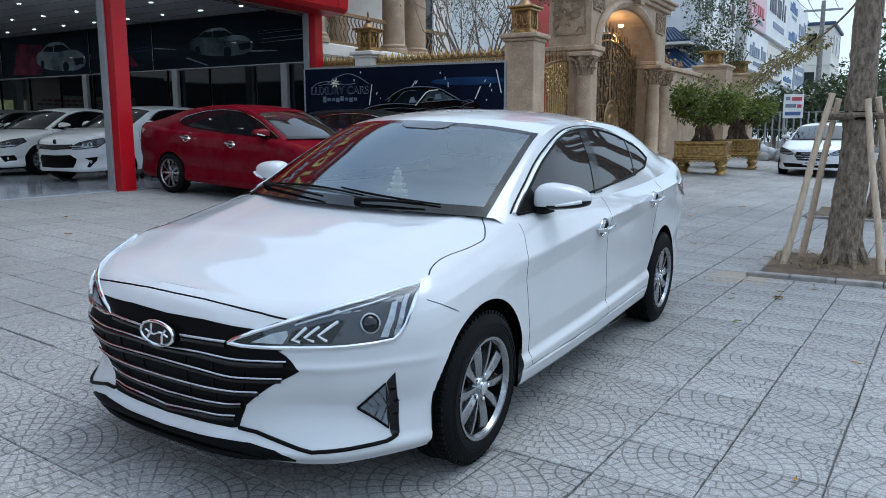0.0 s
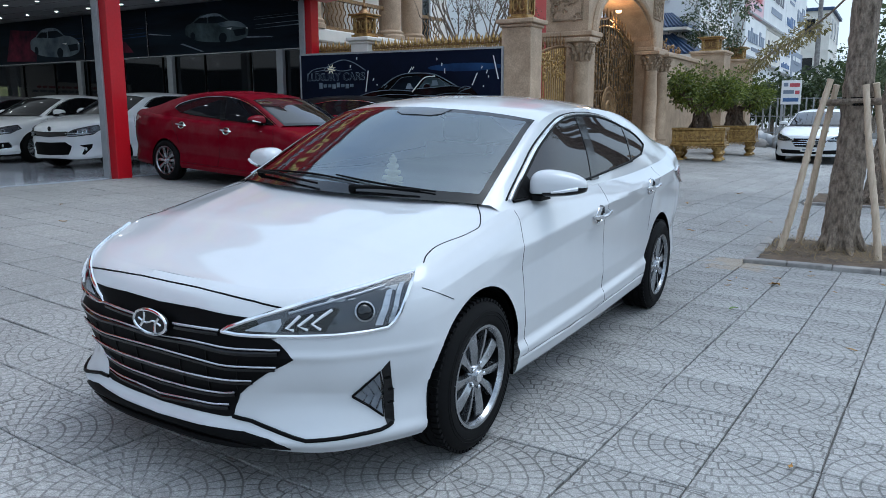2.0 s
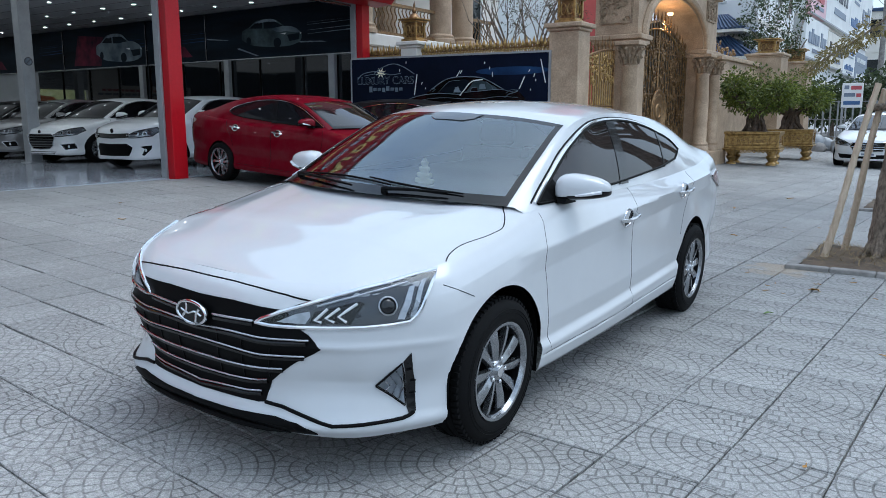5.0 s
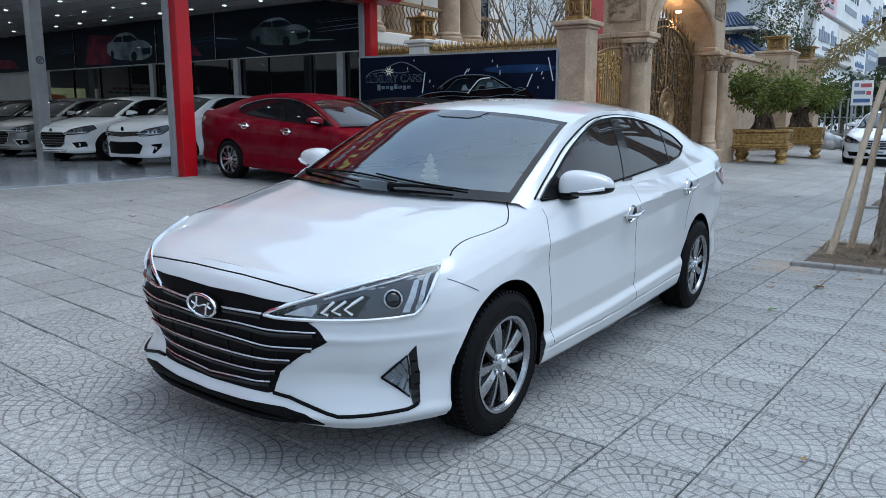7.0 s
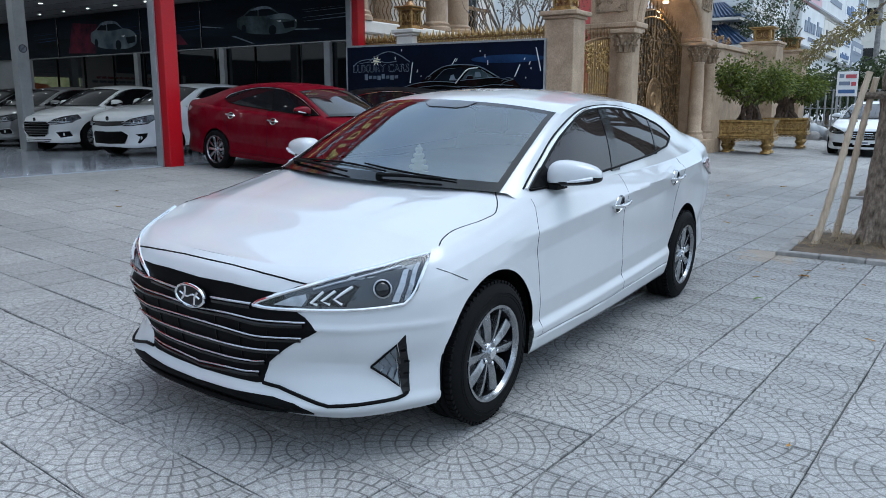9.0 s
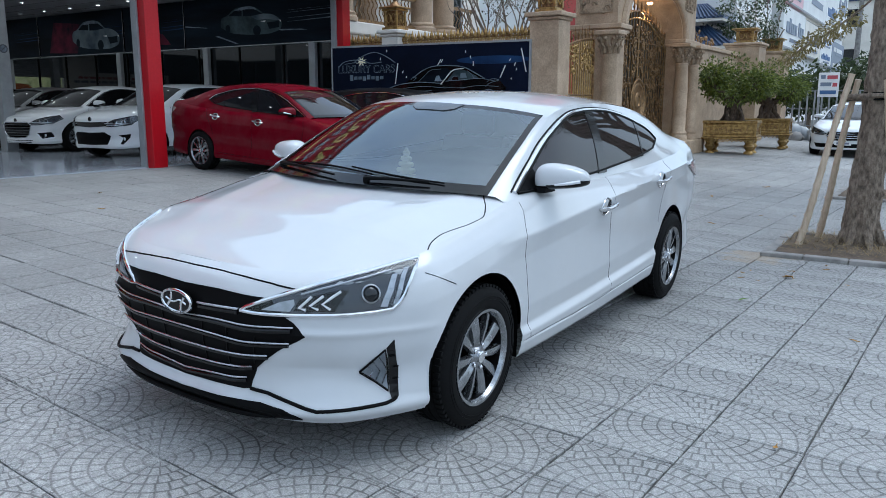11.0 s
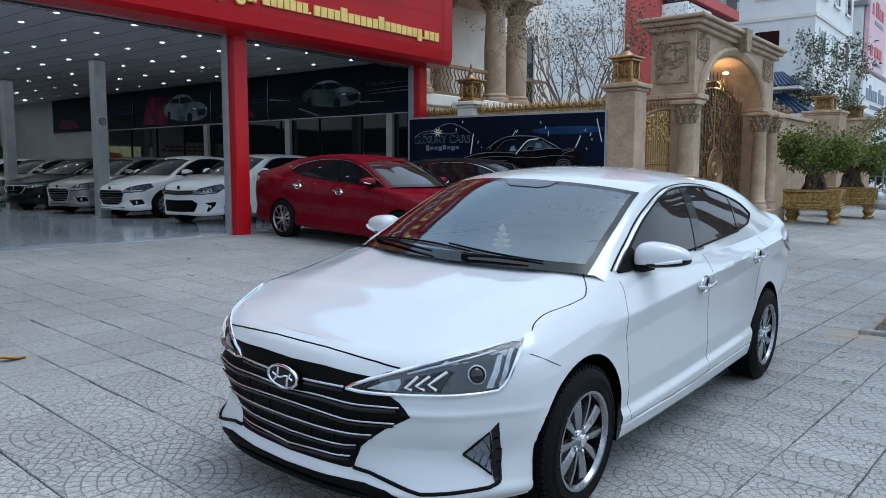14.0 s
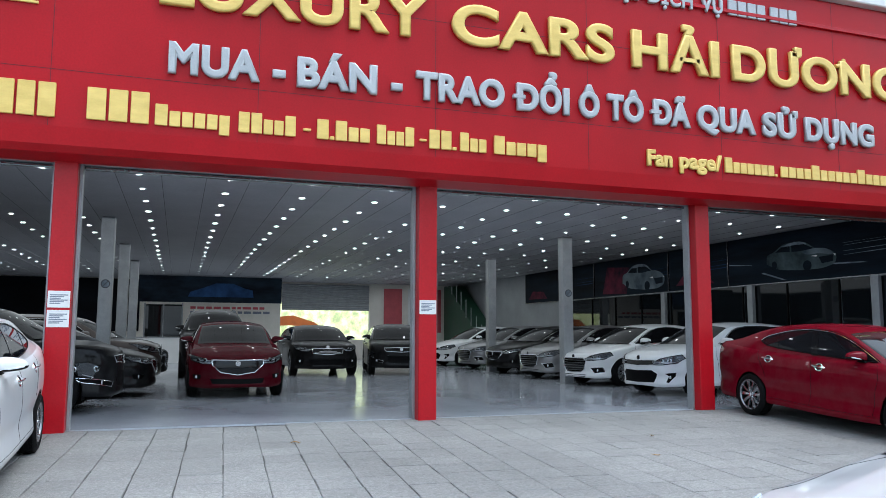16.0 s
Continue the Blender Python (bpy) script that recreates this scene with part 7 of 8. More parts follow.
def stone_column(parent, x, y, r, z0, z1, name="column"):
    bm = bmesh.new()
    revolve(bm, [(r * 1.35, z0), (r * 1.35, z0 + .10), (r * 1.2, z0 + .14), (r * 1.25, z0 + .20), (r, z0 + .26), (r * 1.03, (z0 + z1) / 2), (r * .88, z1 - .52), (r * .95, z1 - .49), (r * .88, z1 - .46)], 24, centre=(x, y, 0), close=False)
    col = part(name, bm, "granite", parent, "", True)
    bm = bmesh.new()
    revolve(bm, [(r * .9, z1 - .46), (r * .98, z1 - .30), (r * 1.25, z1 - .10), (r * 1.35, z1 - .08)], 20, centre=(x, y, 0), close=False)
    for lv, zz in ((1.0, z1 - .44), (1.12, z1 - .30)):
        for k in range(10):
            a = 2 * math.pi * (k + (.5 if lv > 1.05 else 0)) / 10
            d = Vector((math.cos(a), math.sin(a), 0))
            c = Vector((x, y, zz))
            tube(bm, [c + d * r * .95 * lv, c + d * r * 1.08 * lv + Vector((0, 0, .10)), c + d * r * 1.38 * lv + Vector((0, 0, .16)), c + d * r * 1.48 * lv + Vector((0, 0, .12))], [.04, .038, .03, .015], 5)
    for k in range(4):
        a = math.pi / 4 + k * math.pi / 2
        d = Vector((math.cos(a), math.sin(a), 0))
        tube(bm, [Vector((x, y, z1 - .16)) + d * (r * 1.5 + .05 * (1 - q / 9) * math.cos(q * .7)) + Vector((0, 0, .05 * (1 - q / 9) * math.sin(q * .7))) for q in range(9)], .022, 5)
    part("capital", bm, "carved", col, "carved leaf capital")
    part("abacus", boxes((x - r * 1.5, y - r * 1.5, z1 - .08, x + r * 1.5, y + r * 1.5, z1), bev=.01), "granite", col)


for x, y in ((GX1 - .08, GY0 - .14), (GX1 + .18, OP1 - .55), (GX1 + .18, OP1 + .40)):
    stone_column(gate, x, y, .17, .5, 2.86)
part("column_block", boxes((GX1 - .3, GY0 - .36, 0, GX1 + .36, OP0 - .05, .5), bev=.02), "granite", gate)
part("column_block", boxes((GX1, OP1 - .85, 0, GX1 + .42, GY1, .5), bev=.02), "granite", gate)
lampb = bmesh.new()
revolve(lampb, [(.07, 0), (.07, -.04), (.05, -.06), (.0001, -.06)], 14, close=False)
for y in (cy - .7, cy + .7):
    t = thing("arch_lamp", "small warm lamp under the arch", "lamp", pose(GX0 + .5, y, 3.80), "lamps under the arch")
    part("lens", lampb.copy(), "arch_lamp", t)
lampb.free()
wl = bpy.data.lights.new("arch_glow", "POINT")
wl.energy, wl.color, wl.shadow_soft_size = 28, (1, .58, .25), .15
new("arch_glow", wl).location = (GX0 + .45, cy + .3, 3.45)
iron_leaf("iron_gate", "tall gilded wrought-iron gate leaf with a medallion", pose(-6.05, OP0, .20, 0, 0, 90), 2.06, 2.70, .62, False, 11)
iron_leaf("iron_gate", "closed gilded gate leaf with a round medallion", pose(-6.05, OP1, .20, 0, 0, -90), 2.06, 2.70, .62, True, 11, 1)

# wall beyond the archway with two lantern piers
wall = thing("garden_wall", "tan stone garden wall with a scrolled top", "wall")
part("plinth", boxes((-6.3, GY1, 0, -5.95, 27.7, 2.98), bev=.012), "granite", wall)
part("coping", boxes((-6.38, GY1, 2.98, -5.87, 27.7, 3.10), bev=.015), "granite", wall)
bm = bmesh.new()
tube(bm, [(-5.93, 21.9 + 1.1 * (1 - math.cos(a)), 1.5 + .85 * math.sin(a)) for a in np.linspace(0, math.pi, 20)], .07, 6)
part("blind_arch", bm, "granite", wall)
bm = bmesh.new()
rg = random.Random(8)
for k in range(40):
    y = rg.uniform(21.3, 25.0)
    r, a0 = rg.uniform(.05, .11), rg.uniform(0, 6.28)
    zz = 3.18 + rg.uniform(0, .30) * math.sin(math.pi * (y - 21.2) / 4)
    tube(bm, [(-6.1, y + r * (1 - q / 10) * math.cos(a0 + q * .6), zz + r * (1 - q / 10) * math.sin(a0 + q * .6)) for q in range(8)], .022, 5)
part("scroll_crest", bm, "gold_dark", wall, "gilded scroll crest")
stone_pier(-5.85, 28.3, 1.10, 1.10, 3.45)
lantern(-5.85, 28.3, 3.45, 1.55, finial=False, squat=.62)
stone_pier(-5.85, 33.2, 1.10, 1.10, 3.45)
lantern(-5.85, 33.2, 3.45, 1.55, finial=False, squat=.62)
part("far_stretch", boxes((-6.2, 28.9, 0, -5.9, 36, 2.5)), "granite", wall)

# ---- villa behind the fence: its front looks to the street ----
villa = thing("villa", "cream villa with tan stone columns and a heavy cornice", "house")
VX = -12.4
part("wall", boxes((VX - 5, 14.0, 0, VX - 1.6, 24.0, 7.2)), "cream", villa)
part("balcony_floor", boxes((VX - 1.7, 14.0, 3.05, VX + .5, 20.8, 3.35), (VX - 1.7, 14.0, 2.92, VX + .4, 20.7, 3.05), bev=.03), "cream", villa)
part("porch_wall", boxes((VX - 1.7, 14.0, 0, VX + .1, 20.4, 2.92)), "cream", villa)
for y in (14.55, 17.95, 19.05):
    stone_column(villa, VX + .12, y, .30, 3.35, 6.35, "balcony_column")
part("entablature", boxes((VX - 1.6, 13.9, 6.35, VX + .45, 20.0, 6.75), (VX - 1.6, 13.8, 6.75, VX + .65, 20.2, 6.98), (VX - 1.6, 13.7, 6.98, VX + .95, 20.5, 7.20), (VX - 1.6, 13.6, 7.20, VX + 1.1, 20.65, 7.38), bev=.03), "granite", villa)
for k in range(22):
    y = 13.9 + k * .30
    part("dentil", boxes((VX + .45, y, 6.76, VX + .78, y + .14, 6.97), bev=.01), "granite", villa)
part("gable", boxes((VX - 5, 13.8, 7.2, VX - .2, 21.0, 9.5)), "cream", villa)
for y0, y1 in ((14.9, 17.6), (19.4, 20.7)):
    part("balustrade_rail", boxes((VX + .05, y0, 4.12, VX + .17, y1, 4.20), (VX + .05, y0, 3.40, VX + .17, y1, 3.47)), "gold_dark", villa)
    n = int((y1 - y0) / .16)
    for k in range(n):
        bm = bmesh.new()
        y = y0 + .08 + k * .16
        tube(bm, [(VX + .11, y + .05 * math.sin(a * 2), 3.44 + a * .108) for a in (i * .7 for i in range(10))], .016, 5)
        part("baluster", bm, "gold_dark", villa)
for y0, z0, z1 in ((15.5, 3.4, 5.7), (21.6, 3.6, 5.8), (15.2, .6, 2.6)):
    w = part("window", boxes((VX - 1.62, y0, z0, VX - 1.55, y0 + 1.1, z1)), "dark_glass", villa)
    part("window_frame", boxes((VX - 1.6, y0 - .12, z0 - .1, VX - 1.48, y0, z1 + .1), (VX - 1.6, y0 + 1.1, z0 - .1, VX - 1.48, y0 + 1.22, z1 + .1), (VX - 1.6, y0 - .2, z1 + .1, VX - 1.42, y0 + 1.3, z1 + .28), bev=.02), "white_wall", w)
stone_column(villa, VX - 1.2, 17.2, .26, 3.35, 6.35, "inner_column")
# ---- pavement: trees, props, planters ----
def leaf_cloud(bm, rg, centres, n, size, spread, droop=.3, long=1.8):
    """Many small pointed leaves scattered round the given centres."""
    for _ in range(n):
        c, rad = rg.choice(centres)
        d = Vector((rg.gauss(0, 1), rg.gauss(0, 1), rg.gauss(0, .8)))
        d = d.normalized() * rad * rg.uniform(.45, 1.0) ** .5
        p = Vector(c) + d * spread
        ax = (d.normalized() + Vector((rg.uniform(-.6, .6), rg.uniform(-.6, .6), rg.uniform(-.7, .3) - droop))).normalized()
        sd = ax.orthogonal().normalized()
        sd = (Matrix.Rotation(rg.uniform(0, 6.28), 3, ax) @ sd)
        s = size * rg.uniform(.6, 1.3)
        up = ax.cross(sd) * s * .15
        a, b_, c_, d_ = p, p + ax * s * long * .5 + sd * s * .42 + up, p + ax * s * long, p + ax * s * long * .5 - sd * s * .42 + up
        bm.faces.new([bm.verts.new(v) for v in (a, b_, c_, d_)])


def branch(bm, rg, p, d, length, r, depth, tips, bend=.35, kids=(2, 3), shrink=.68):
    pts, rs = [p], [r]
    q, dd = Vector(p), Vector(d).normalized()
    for k in range(5):
        dd = (dd + Vector((rg.uniform(-bend, bend), rg.uniform(-bend, bend), rg.uniform(-bend * .4, bend * .6))) * .5).normalized()
        q = q + dd * length / 5
        pts.append(q.copy())
        rs.append(r * (1 - .42 * (k + 1) / 5))
    tube(bm, pts, rs, 7 if r > .03 else 5)
    if depth == 0:
        tips.append((pts[-1], pts[-3]))
        return
    for _ in range(rg.randint(*kids)):
        at = rg.randint(2, 5)
        nd = (dd + Vector((rg.uniform(-1, 1), rg.uniform(-1, 1), rg.uniform(-.3, .8)))).normalized()
        branch(bm, rg, pts[at], nd, length * shrink * rg.uniform(.8, 1.15), rs[at] * .68, depth - 1, tips, bend, kids, shrink)


def bark_trunk(bm, rg, pts, rs, n=40, rough=.13):
    """A trunk with a knotty, fluted surface."""
    line = smooth_line(pts, 170)
    rad = np.interp(np.linspace(0, 1, 170), np.linspace(0, 1, len(rs)), rs)
    rows = []
    for i, (p, r) in enumerate(zip(line, rad)):
        ring = []
        for k in range(n):
            a = 2 * math.pi * k / n
            q = Vector((math.cos(a) * 3, math.sin(a) * 3, p[2] * 1.6))
            rr = r * (1 + rough * noise.noise(q * 1.1) + rough * .8 * noise.noise(q * 3.3 + Vector((5, 1, 2))) + rough * 1.1 * max(0, noise.noise(Vector((math.cos(a) * 5, math.sin(a) * 5, p[2] * 7)) * 1.9) - .12))
            ring.append(bm.verts.new((p[0] + rr * math.cos(a), p[1] + rr * math.sin(a), p[2])))
        rows.append(ring)
    for a, b in zip(rows, rows[1:]):
        for k in range(n):
            bm.faces.new((a[k], a[(k + 1) % n], b[(k + 1) % n], b[k]))
    bm.faces.new(rows[-1])


def street_tree(x, y, r, label, seed, lean=(.12, .05)):
    rg = random.Random(seed)
    t = thing("street_tree", label, "tree", pose(x, y, .02))
    bm = bmesh.new()
    bark_trunk(bm, rg, [(-.02, 0, 0), (.0, 0, .5), (.02 + lean[0] * .3, 0, 1.3), (lean[0], lean[1], 2.6), (lean[0] * 1.6, lean[1] * 2, 4.2)], [r * 1.4, r * 1.12, r, r * .95, r * .85])
    for k in range(7):
        a = 2 * math.pi * k / 7 + rg.uniform(-.2, .2)
        d = Vector((math.cos(a), math.sin(a), 0))
        tube(bm, [d * r * .7 + Vector((0, 0, .30)), d * r * 1.3 + Vector((0, 0, .12)), d * r * 1.8 + Vector((0, 0, .02)), d * r * 2.2 + Vector((0, 0, -.03))], [r * .45, r * .4, r * .28, r * .12], 7)
    part("trunk", bm, "bark", t, "", True)
    bm, tips = bmesh.new(), []
    top = Vector((lean[0] * 1.6, lean[1] * 2, 4.0))
    for k in range(6):
        a = 2 * math.pi * k / 6 + rg.random()
        branch(bm, rg, top + Vector((0, 0, -.2 * (k % 3))), Vector((math.cos(a), math.sin(a), .9)), 1.7, r * .5, 2, tips)
    part("limbs", bm, "bark", t, "", True)
    bm = bmesh.new()
    leaf_cloud(bm, rg, [(p, .7) for p, _ in tips], 5200, .07, 1.0)
    part("crown", bm, "leaves_far", t)
    return t


def kerb_bed(x0, y0, x1, y1, label):
    t = thing("tree_bed", label, "tree bed", pose(0, 0, 0))
    w, h = .10, .036
    for s in ((x0, y0, x1, y0 + w), (x0, y1 - w, x1, y1), (x0, y0 + w, x0 + w, y1 - w), (x1 - w, y0 + w, x1, y1 - w)):
        n = max(1, int(max(s[2] - s[0], s[3] - s[1]) / .36))
        for k in range(n):
            if s[2] - s[0] > s[3] - s[1]:
                a, b = s[0] + (s[2] - s[0]) * k / n, s[0] + (s[2] - s[0]) * (k + 1) / n
                part("kerb_stone", boxes((a + .003, s[1], -.02, b - .003, s[3], h + random.uniform(-.006, .006)), bev=.008), "kerb", t)
            else:
                a, b = s[1] + (s[3] - s[1]) * k / n, s[1] + (s[3] - s[1]) * (k + 1) / n
                part("kerb_stone", boxes((s[0], a + .003, -.02, s[2], b - .003, h + random.uniform(-.006, .006)), bev=.008), "kerb", t)
    bm = bmesh.new()
    g = np.array([[(x, y, .015 + .035 * (noise.noise(Vector((x * 5, y * 5, 3))) + .4)) for y in np.linspace(y0 + w, y1 - w, 26)] for x in np.linspace(x0 + w, x1 - w, 26)])
    grid_faces(bm, g)
    bmesh.ops.recalc_face_normals(bm, faces=bm.faces)
    part("soil", bm, "soil", t, "", True)
    return t


kerb_bed(-1.14, 7.40, .34, 8.95, "low stone kerb round dry soil and dead grass at the tree")
bm = bmesh.new()
rg = random.Random(12)
for _ in range(900):
    x, y = rg.uniform(-1.0, .2), rg.uniform(7.54, 8.8)
    a, l = rg.uniform(0, 6.28), rg.uniform(.03, .11)
    z = .055 + .03 * rg.random()
    d = Vector((math.cos(a), math.sin(a), rg.uniform(-.1, .9))).normalized() * l
    s = Vector((-math.sin(a), math.cos(a), 0)) * .0035
    p = Vector((x, y, z))
    bm.faces.new([bm.verts.new(v) for v in (p - s, p + s, p + d)])
tagged(link_bm("dead_grass", bm, "straw"), "dry straw-coloured grass and litter in the tree bed", "grass", kind="stuff")
street_tree(-.40, 8.45, .118, "street tree with rough grey-brown bark held by bamboo props", 3, (.04, .05))
kerb_bed(-1.16, 12.6, .4, 14.3, "second low kerbed tree bed further along")
street_tree(-.08, 13.3, .20, "dark-barked street tree further along the pavement", 5, (.10, .0))


def bamboo_prop(a, b, r, label):
    t = thing("bamboo_prop", label, "prop", group="bamboo props of the tree")
    a, b = Vector(a), Vector(b)
    n = 11
    bm = bmesh.new()
    pts, rs = [], []
    for k in range(n * 4 + 1):
        u = k / (n * 4)
        p = a.lerp(b, u) + Vector((.006 * math.sin(u * 7), .006 * math.cos(u * 5), 0))
        pts.append(p)
        rs.append(r * (1 - .18 * u) * (1.10 if k % 4 == 0 else 1.0))
    tube(bm, pts, rs, 12)
    part("pole", bm, "bamboo", t, "", True)
    for k in range(1, n):
        bm = bmesh.new()
        c, d = a.lerp(b, k / n), (b - a).normalized()
        tube(bm, [c - d * .006, c + d * .006], r * (1 - .18 * k / n) * 1.14, 12)
        part("node_ring", bm, "bamboo", t)


bamboo_prop((-.905, 8.06, .02), (-.60, 8.25, 1.68), .034, "dry yellow bamboo pole leaning on the tree")
bamboo_prop((-.80, 8.62, .02), (-.55, 8.35, 1.63), .034, "dry yellow bamboo pole leaning on the tree")
bamboo_prop((-.06, 7.98, .02), (-.30, 8.22, 1.62), .034, "dry yellow bamboo pole leaning on the tree")
bamboo_prop((.06, 8.65, .02), (-.22, 8.34, 1.64), .034, "dry yellow bamboo pole leaning on the tree")
cr = thing("bamboo_crosspiece", "short crosspieces tied round the trunk", "prop")
for y0, z in ((8.24, 1.47), (8.36, 1.45)):
    bm = bmesh.new()
    tube(bm, [(-.68, y0, z), (-.16, y0 - .02, z + .01)], .024, 10)
    part("pole", bm, "bark", cr)
bm = bmesh.new()
for k in range(5):
    tube(bm, [(-.34 + (.14 + .004 * k) * math.cos(a), 8.46 + .14 * math.sin(a), 1.44 + .016 * k) for a in (2 * math.pi * i / 20 for i in range(21))], .008, 5, False)
part("binding", bm, "trim", cr, "dark cord binding")


def fallen_leaf(x, y, s, mt, label, seed):
    rg = random.Random(seed)
    bm = bmesh.new()
    P = np.zeros((9, 5, 3))
    for i, u in enumerate(np.linspace(-1, 1, 9)):
        for j, v in enumerate(np.linspace(-1, 1, 5)):
            w = .42 * max(0.02, 1 - abs(u) ** 1.7)
            P[i, j] = (u * s, v * w * s, .006 + .22 * s * (abs(v) ** 1.5) * .8 + .12 * s * math.sin(u * 2 + seed))
    grid_faces(bm, P)
    tube(bm, [(s * .95, 0, .01), (s * 1.35, .02 * s, .012)], .002, 4)
    t = thing("fallen_leaf", label, "leaf", pose(x, y, ground_z(x) + .004, 0, 0, rg.uniform(0, 360)), "fallen leaves")
    part("blade", bm, mt, t, "", True)


for k, (x, y, s, mt) in enumerate(((-.744, 6.53, .065, "leaf_dry"), (-.896, 5.55, .035, "leaf_green"), (-1.975, 8.97, .04, "leaf_dry"), (-5.41, 2.02, .10, "leaf_dry"), (-.25, 3.1, .022, "leaf_dry"), (-7.6, 4.9, .04, "leaf_dry"),
                                   (-.55, 7.2, .03, "leaf_dry"), (-2.6, 11.5, .05, "leaf_dry"), (-9.3, 1.2, .05, "leaf_dry"), (-8.7, 5.6, .05, "leaf_dry"), (-2.2, 13.5, .05, "leaf_dry"), (-.3, 9.6, .05, "leaf_dry"), (-.12, 4.9, .025, "leaf_dry"))):
    fallen_leaf(x, y, s, mt, "green fallen leaf on the paving" if mt == "leaf_green" else "dry yellow-brown fallen leaf on the paving", k)

# small dead leaves blown round the tree bed
rg = random.Random(61)
for k in range(16):
    fallen_leaf(rg.uniform(-1.7, .2), rg.uniform(6.1, 7.3) if k < 11 else rg.uniform(9.2, 11.0), rg.uniform(.014, .03), "leaf_dry", "small dry brown leaf by the tree bed", 40 + k)


def planter(x, y, turn, w, d, h, crown, seed):
    t = thing("planter", "ornate gilded planter box on scrolled feet", "planter", pose(x, y, ground_z(x), 0, 0, turn), "gilded planters before the wall")
    z0 = .50 * h
    part("tray", boxes((-w / 2, -d / 2, z0 + .06, w / 2, d / 2, h - .06), bev=.02), "gold", t)
    part("rim", boxes((-w / 2 - .05, -d / 2 - .05, h - .07, w / 2 + .05, d / 2 + .05, h), (-w / 2 - .03, -d / 2 - .03, h - .11, w / 2 + .03, d / 2 + .03, h - .07), bev=.012), "gold", t)
    part("apron", boxes((-w / 2 - .04, -d / 2 - .04, z0, w / 2 + .04, d / 2 + .04, z0 + .07), (-w / 2 - .07, -d / 2 - .07, z0 - .05, w / 2 + .07, d / 2 + .07, z0), bev=.015), "gold", t)
    for sx in (-1, 1):
        for sy in (-1, 1):
            bm = bmesh.new()
            revolve(bm, [(.13, 0), (.12, .05), (.07, .09), (.10, .14), (.14, .20), (.10, .26), (.15, z0 - .03)], 14, centre=(sx * (w / 2 - .14), sy * (d / 2 - .12), 0), close=False)
            part("foot", bm, "gold", t, "", True)
    zz0, zz1 = z0 + .12, h - .15
    def framed_panel(c, hw, side):
        """A moulded panel with scrolls in relief on the front or on an end of the tray."""
        at = (lambda u, v, o: (c + u, -d / 2 - o, v)) if side == 0 else (lambda u, v, o: (side * (w / 2 + o), c + u, v))
        bm = bmesh.new()
        tube(bm, [at(-hw, zz0, .004), at(hw, zz0, .004), at(hw, zz1, .004), at(-hw, zz1, .004), at(-hw, zz0, .004)], .013, 5, False)
        part("panel_moulding", bm, "gold", t)
        rg = random.Random(int(hw * 997) + 7)
        n = max(2, int(hw / .035))
        for i in range(n):
            bm = bmesh.new()
            c0, c1, r, a0 = -hw * .82 + 1.64 * hw * i / (n - 1), (zz0 + zz1) / 2 + rg.uniform(-.03, .03), .045, rg.uniform(0, 6)
            tube(bm, [at(c0 + r * (1 - q / 9) * math.cos(a0 + q * .7), c1 + r * (1 - q / 9) * math.sin(a0 + q * .7), .006) for q in range(8)], .010, 5)
            part("relief", bm, "gold_dark", t)
    framed_panel(0, w * .29, 0)
    for sx in (-1, 1):
        framed_panel(sx * w * .405, w * .065, 0)
        framed_panel(0, d * .38, sx)
        for sy in (-1, 1):
            part("corner_post", boxes((sx * w / 2 - .035, sy * d / 2 - .035, z0 + .06, sx * w / 2 + .035, sy * d / 2 + .035, h - .07), bev=.01), "gold", t)
    bm = bmesh.new()
    for k in range(int(w / .11)):
        cx = -w / 2 + .06 + k * .11
        tube(bm, [(cx - .05, -d / 2 - .06, z0 - .05), (cx, -d / 2 - .06, z0 - .11), (cx + .05, -d / 2 - .06, z0 - .05)], .014, 5)
    part("scalloped_edge", bm, "gold", t)
    part("soil", boxes((-w / 2 + .05, -d / 2 + .05, h - .12, w / 2 - .05, d / 2 - .05, h - .04)), "soil", t)
    rg = random.Random(seed)
    b = thing("bonsai_tree", "gnarled bonsai tree with a dense green crown in the planter", "tree", pose(x, y, ground_z(x) + h - .05, 0, 0, turn), "bonsai trees")
    bm, tips = bmesh.new(), []
    # many roots and stems grown together
    for k in range(30):
        a, ro = rg.uniform(0, 6.28), rg.uniform(.12, .36)
        turn_, top = rg.uniform(-1.4, 1.4), rg.uniform(.42, .72)
        line = []
        for q in range(8):
            u = q / 7
            rad = ro * (1 - .55 * u) + .03 * math.sin(9 * u + k)
            line.append((rad * math.cos(a + turn_ * u), .72 * rad * math.sin(a + turn_ * u), -.03 + top * u))
        r0 = rg.uniform(.028, .060)
        tube(bm, line, [r0 * (1.15 - .5 * q / 7) * rg.uniform(.8, 1.2) for q in range(8)], 7)
    for k in range(7):
        a = 2 * math.pi * k / 7 + .2
        branch(bm, rg, Vector((.05 * math.cos(a), .05 * math.sin(a), .45)), Vector((math.cos(a) * 1.3, math.sin(a) * .9, .75)), .62 * crown, .06, 2, tips, .5, (2, 3), .6)
    part("trunk", bm, "bonsai_bark", b, "", True)
    bm = bmesh.new()
    leaf_cloud(bm, rg, [(p, .26 * crown) for p, _ in tips] + [((.55 * crown * math.cos(a), .42 * crown * math.sin(a), .95 + .12 * math.sin(a * 3)), .30 * crown) for a in (2 * math.pi * i / 9 for i in range(9))] + [((.2, 0, 1.32), .38 * crown), ((-.25, 0, 1.36), .36 * crown), ((0, 0, 1.5), .30 * crown), ((.5, 0, 1.15), .34 * crown), ((-.55, 0, 1.15), .34 * crown)], 7600, .045, 1.0, .15, 2.2)
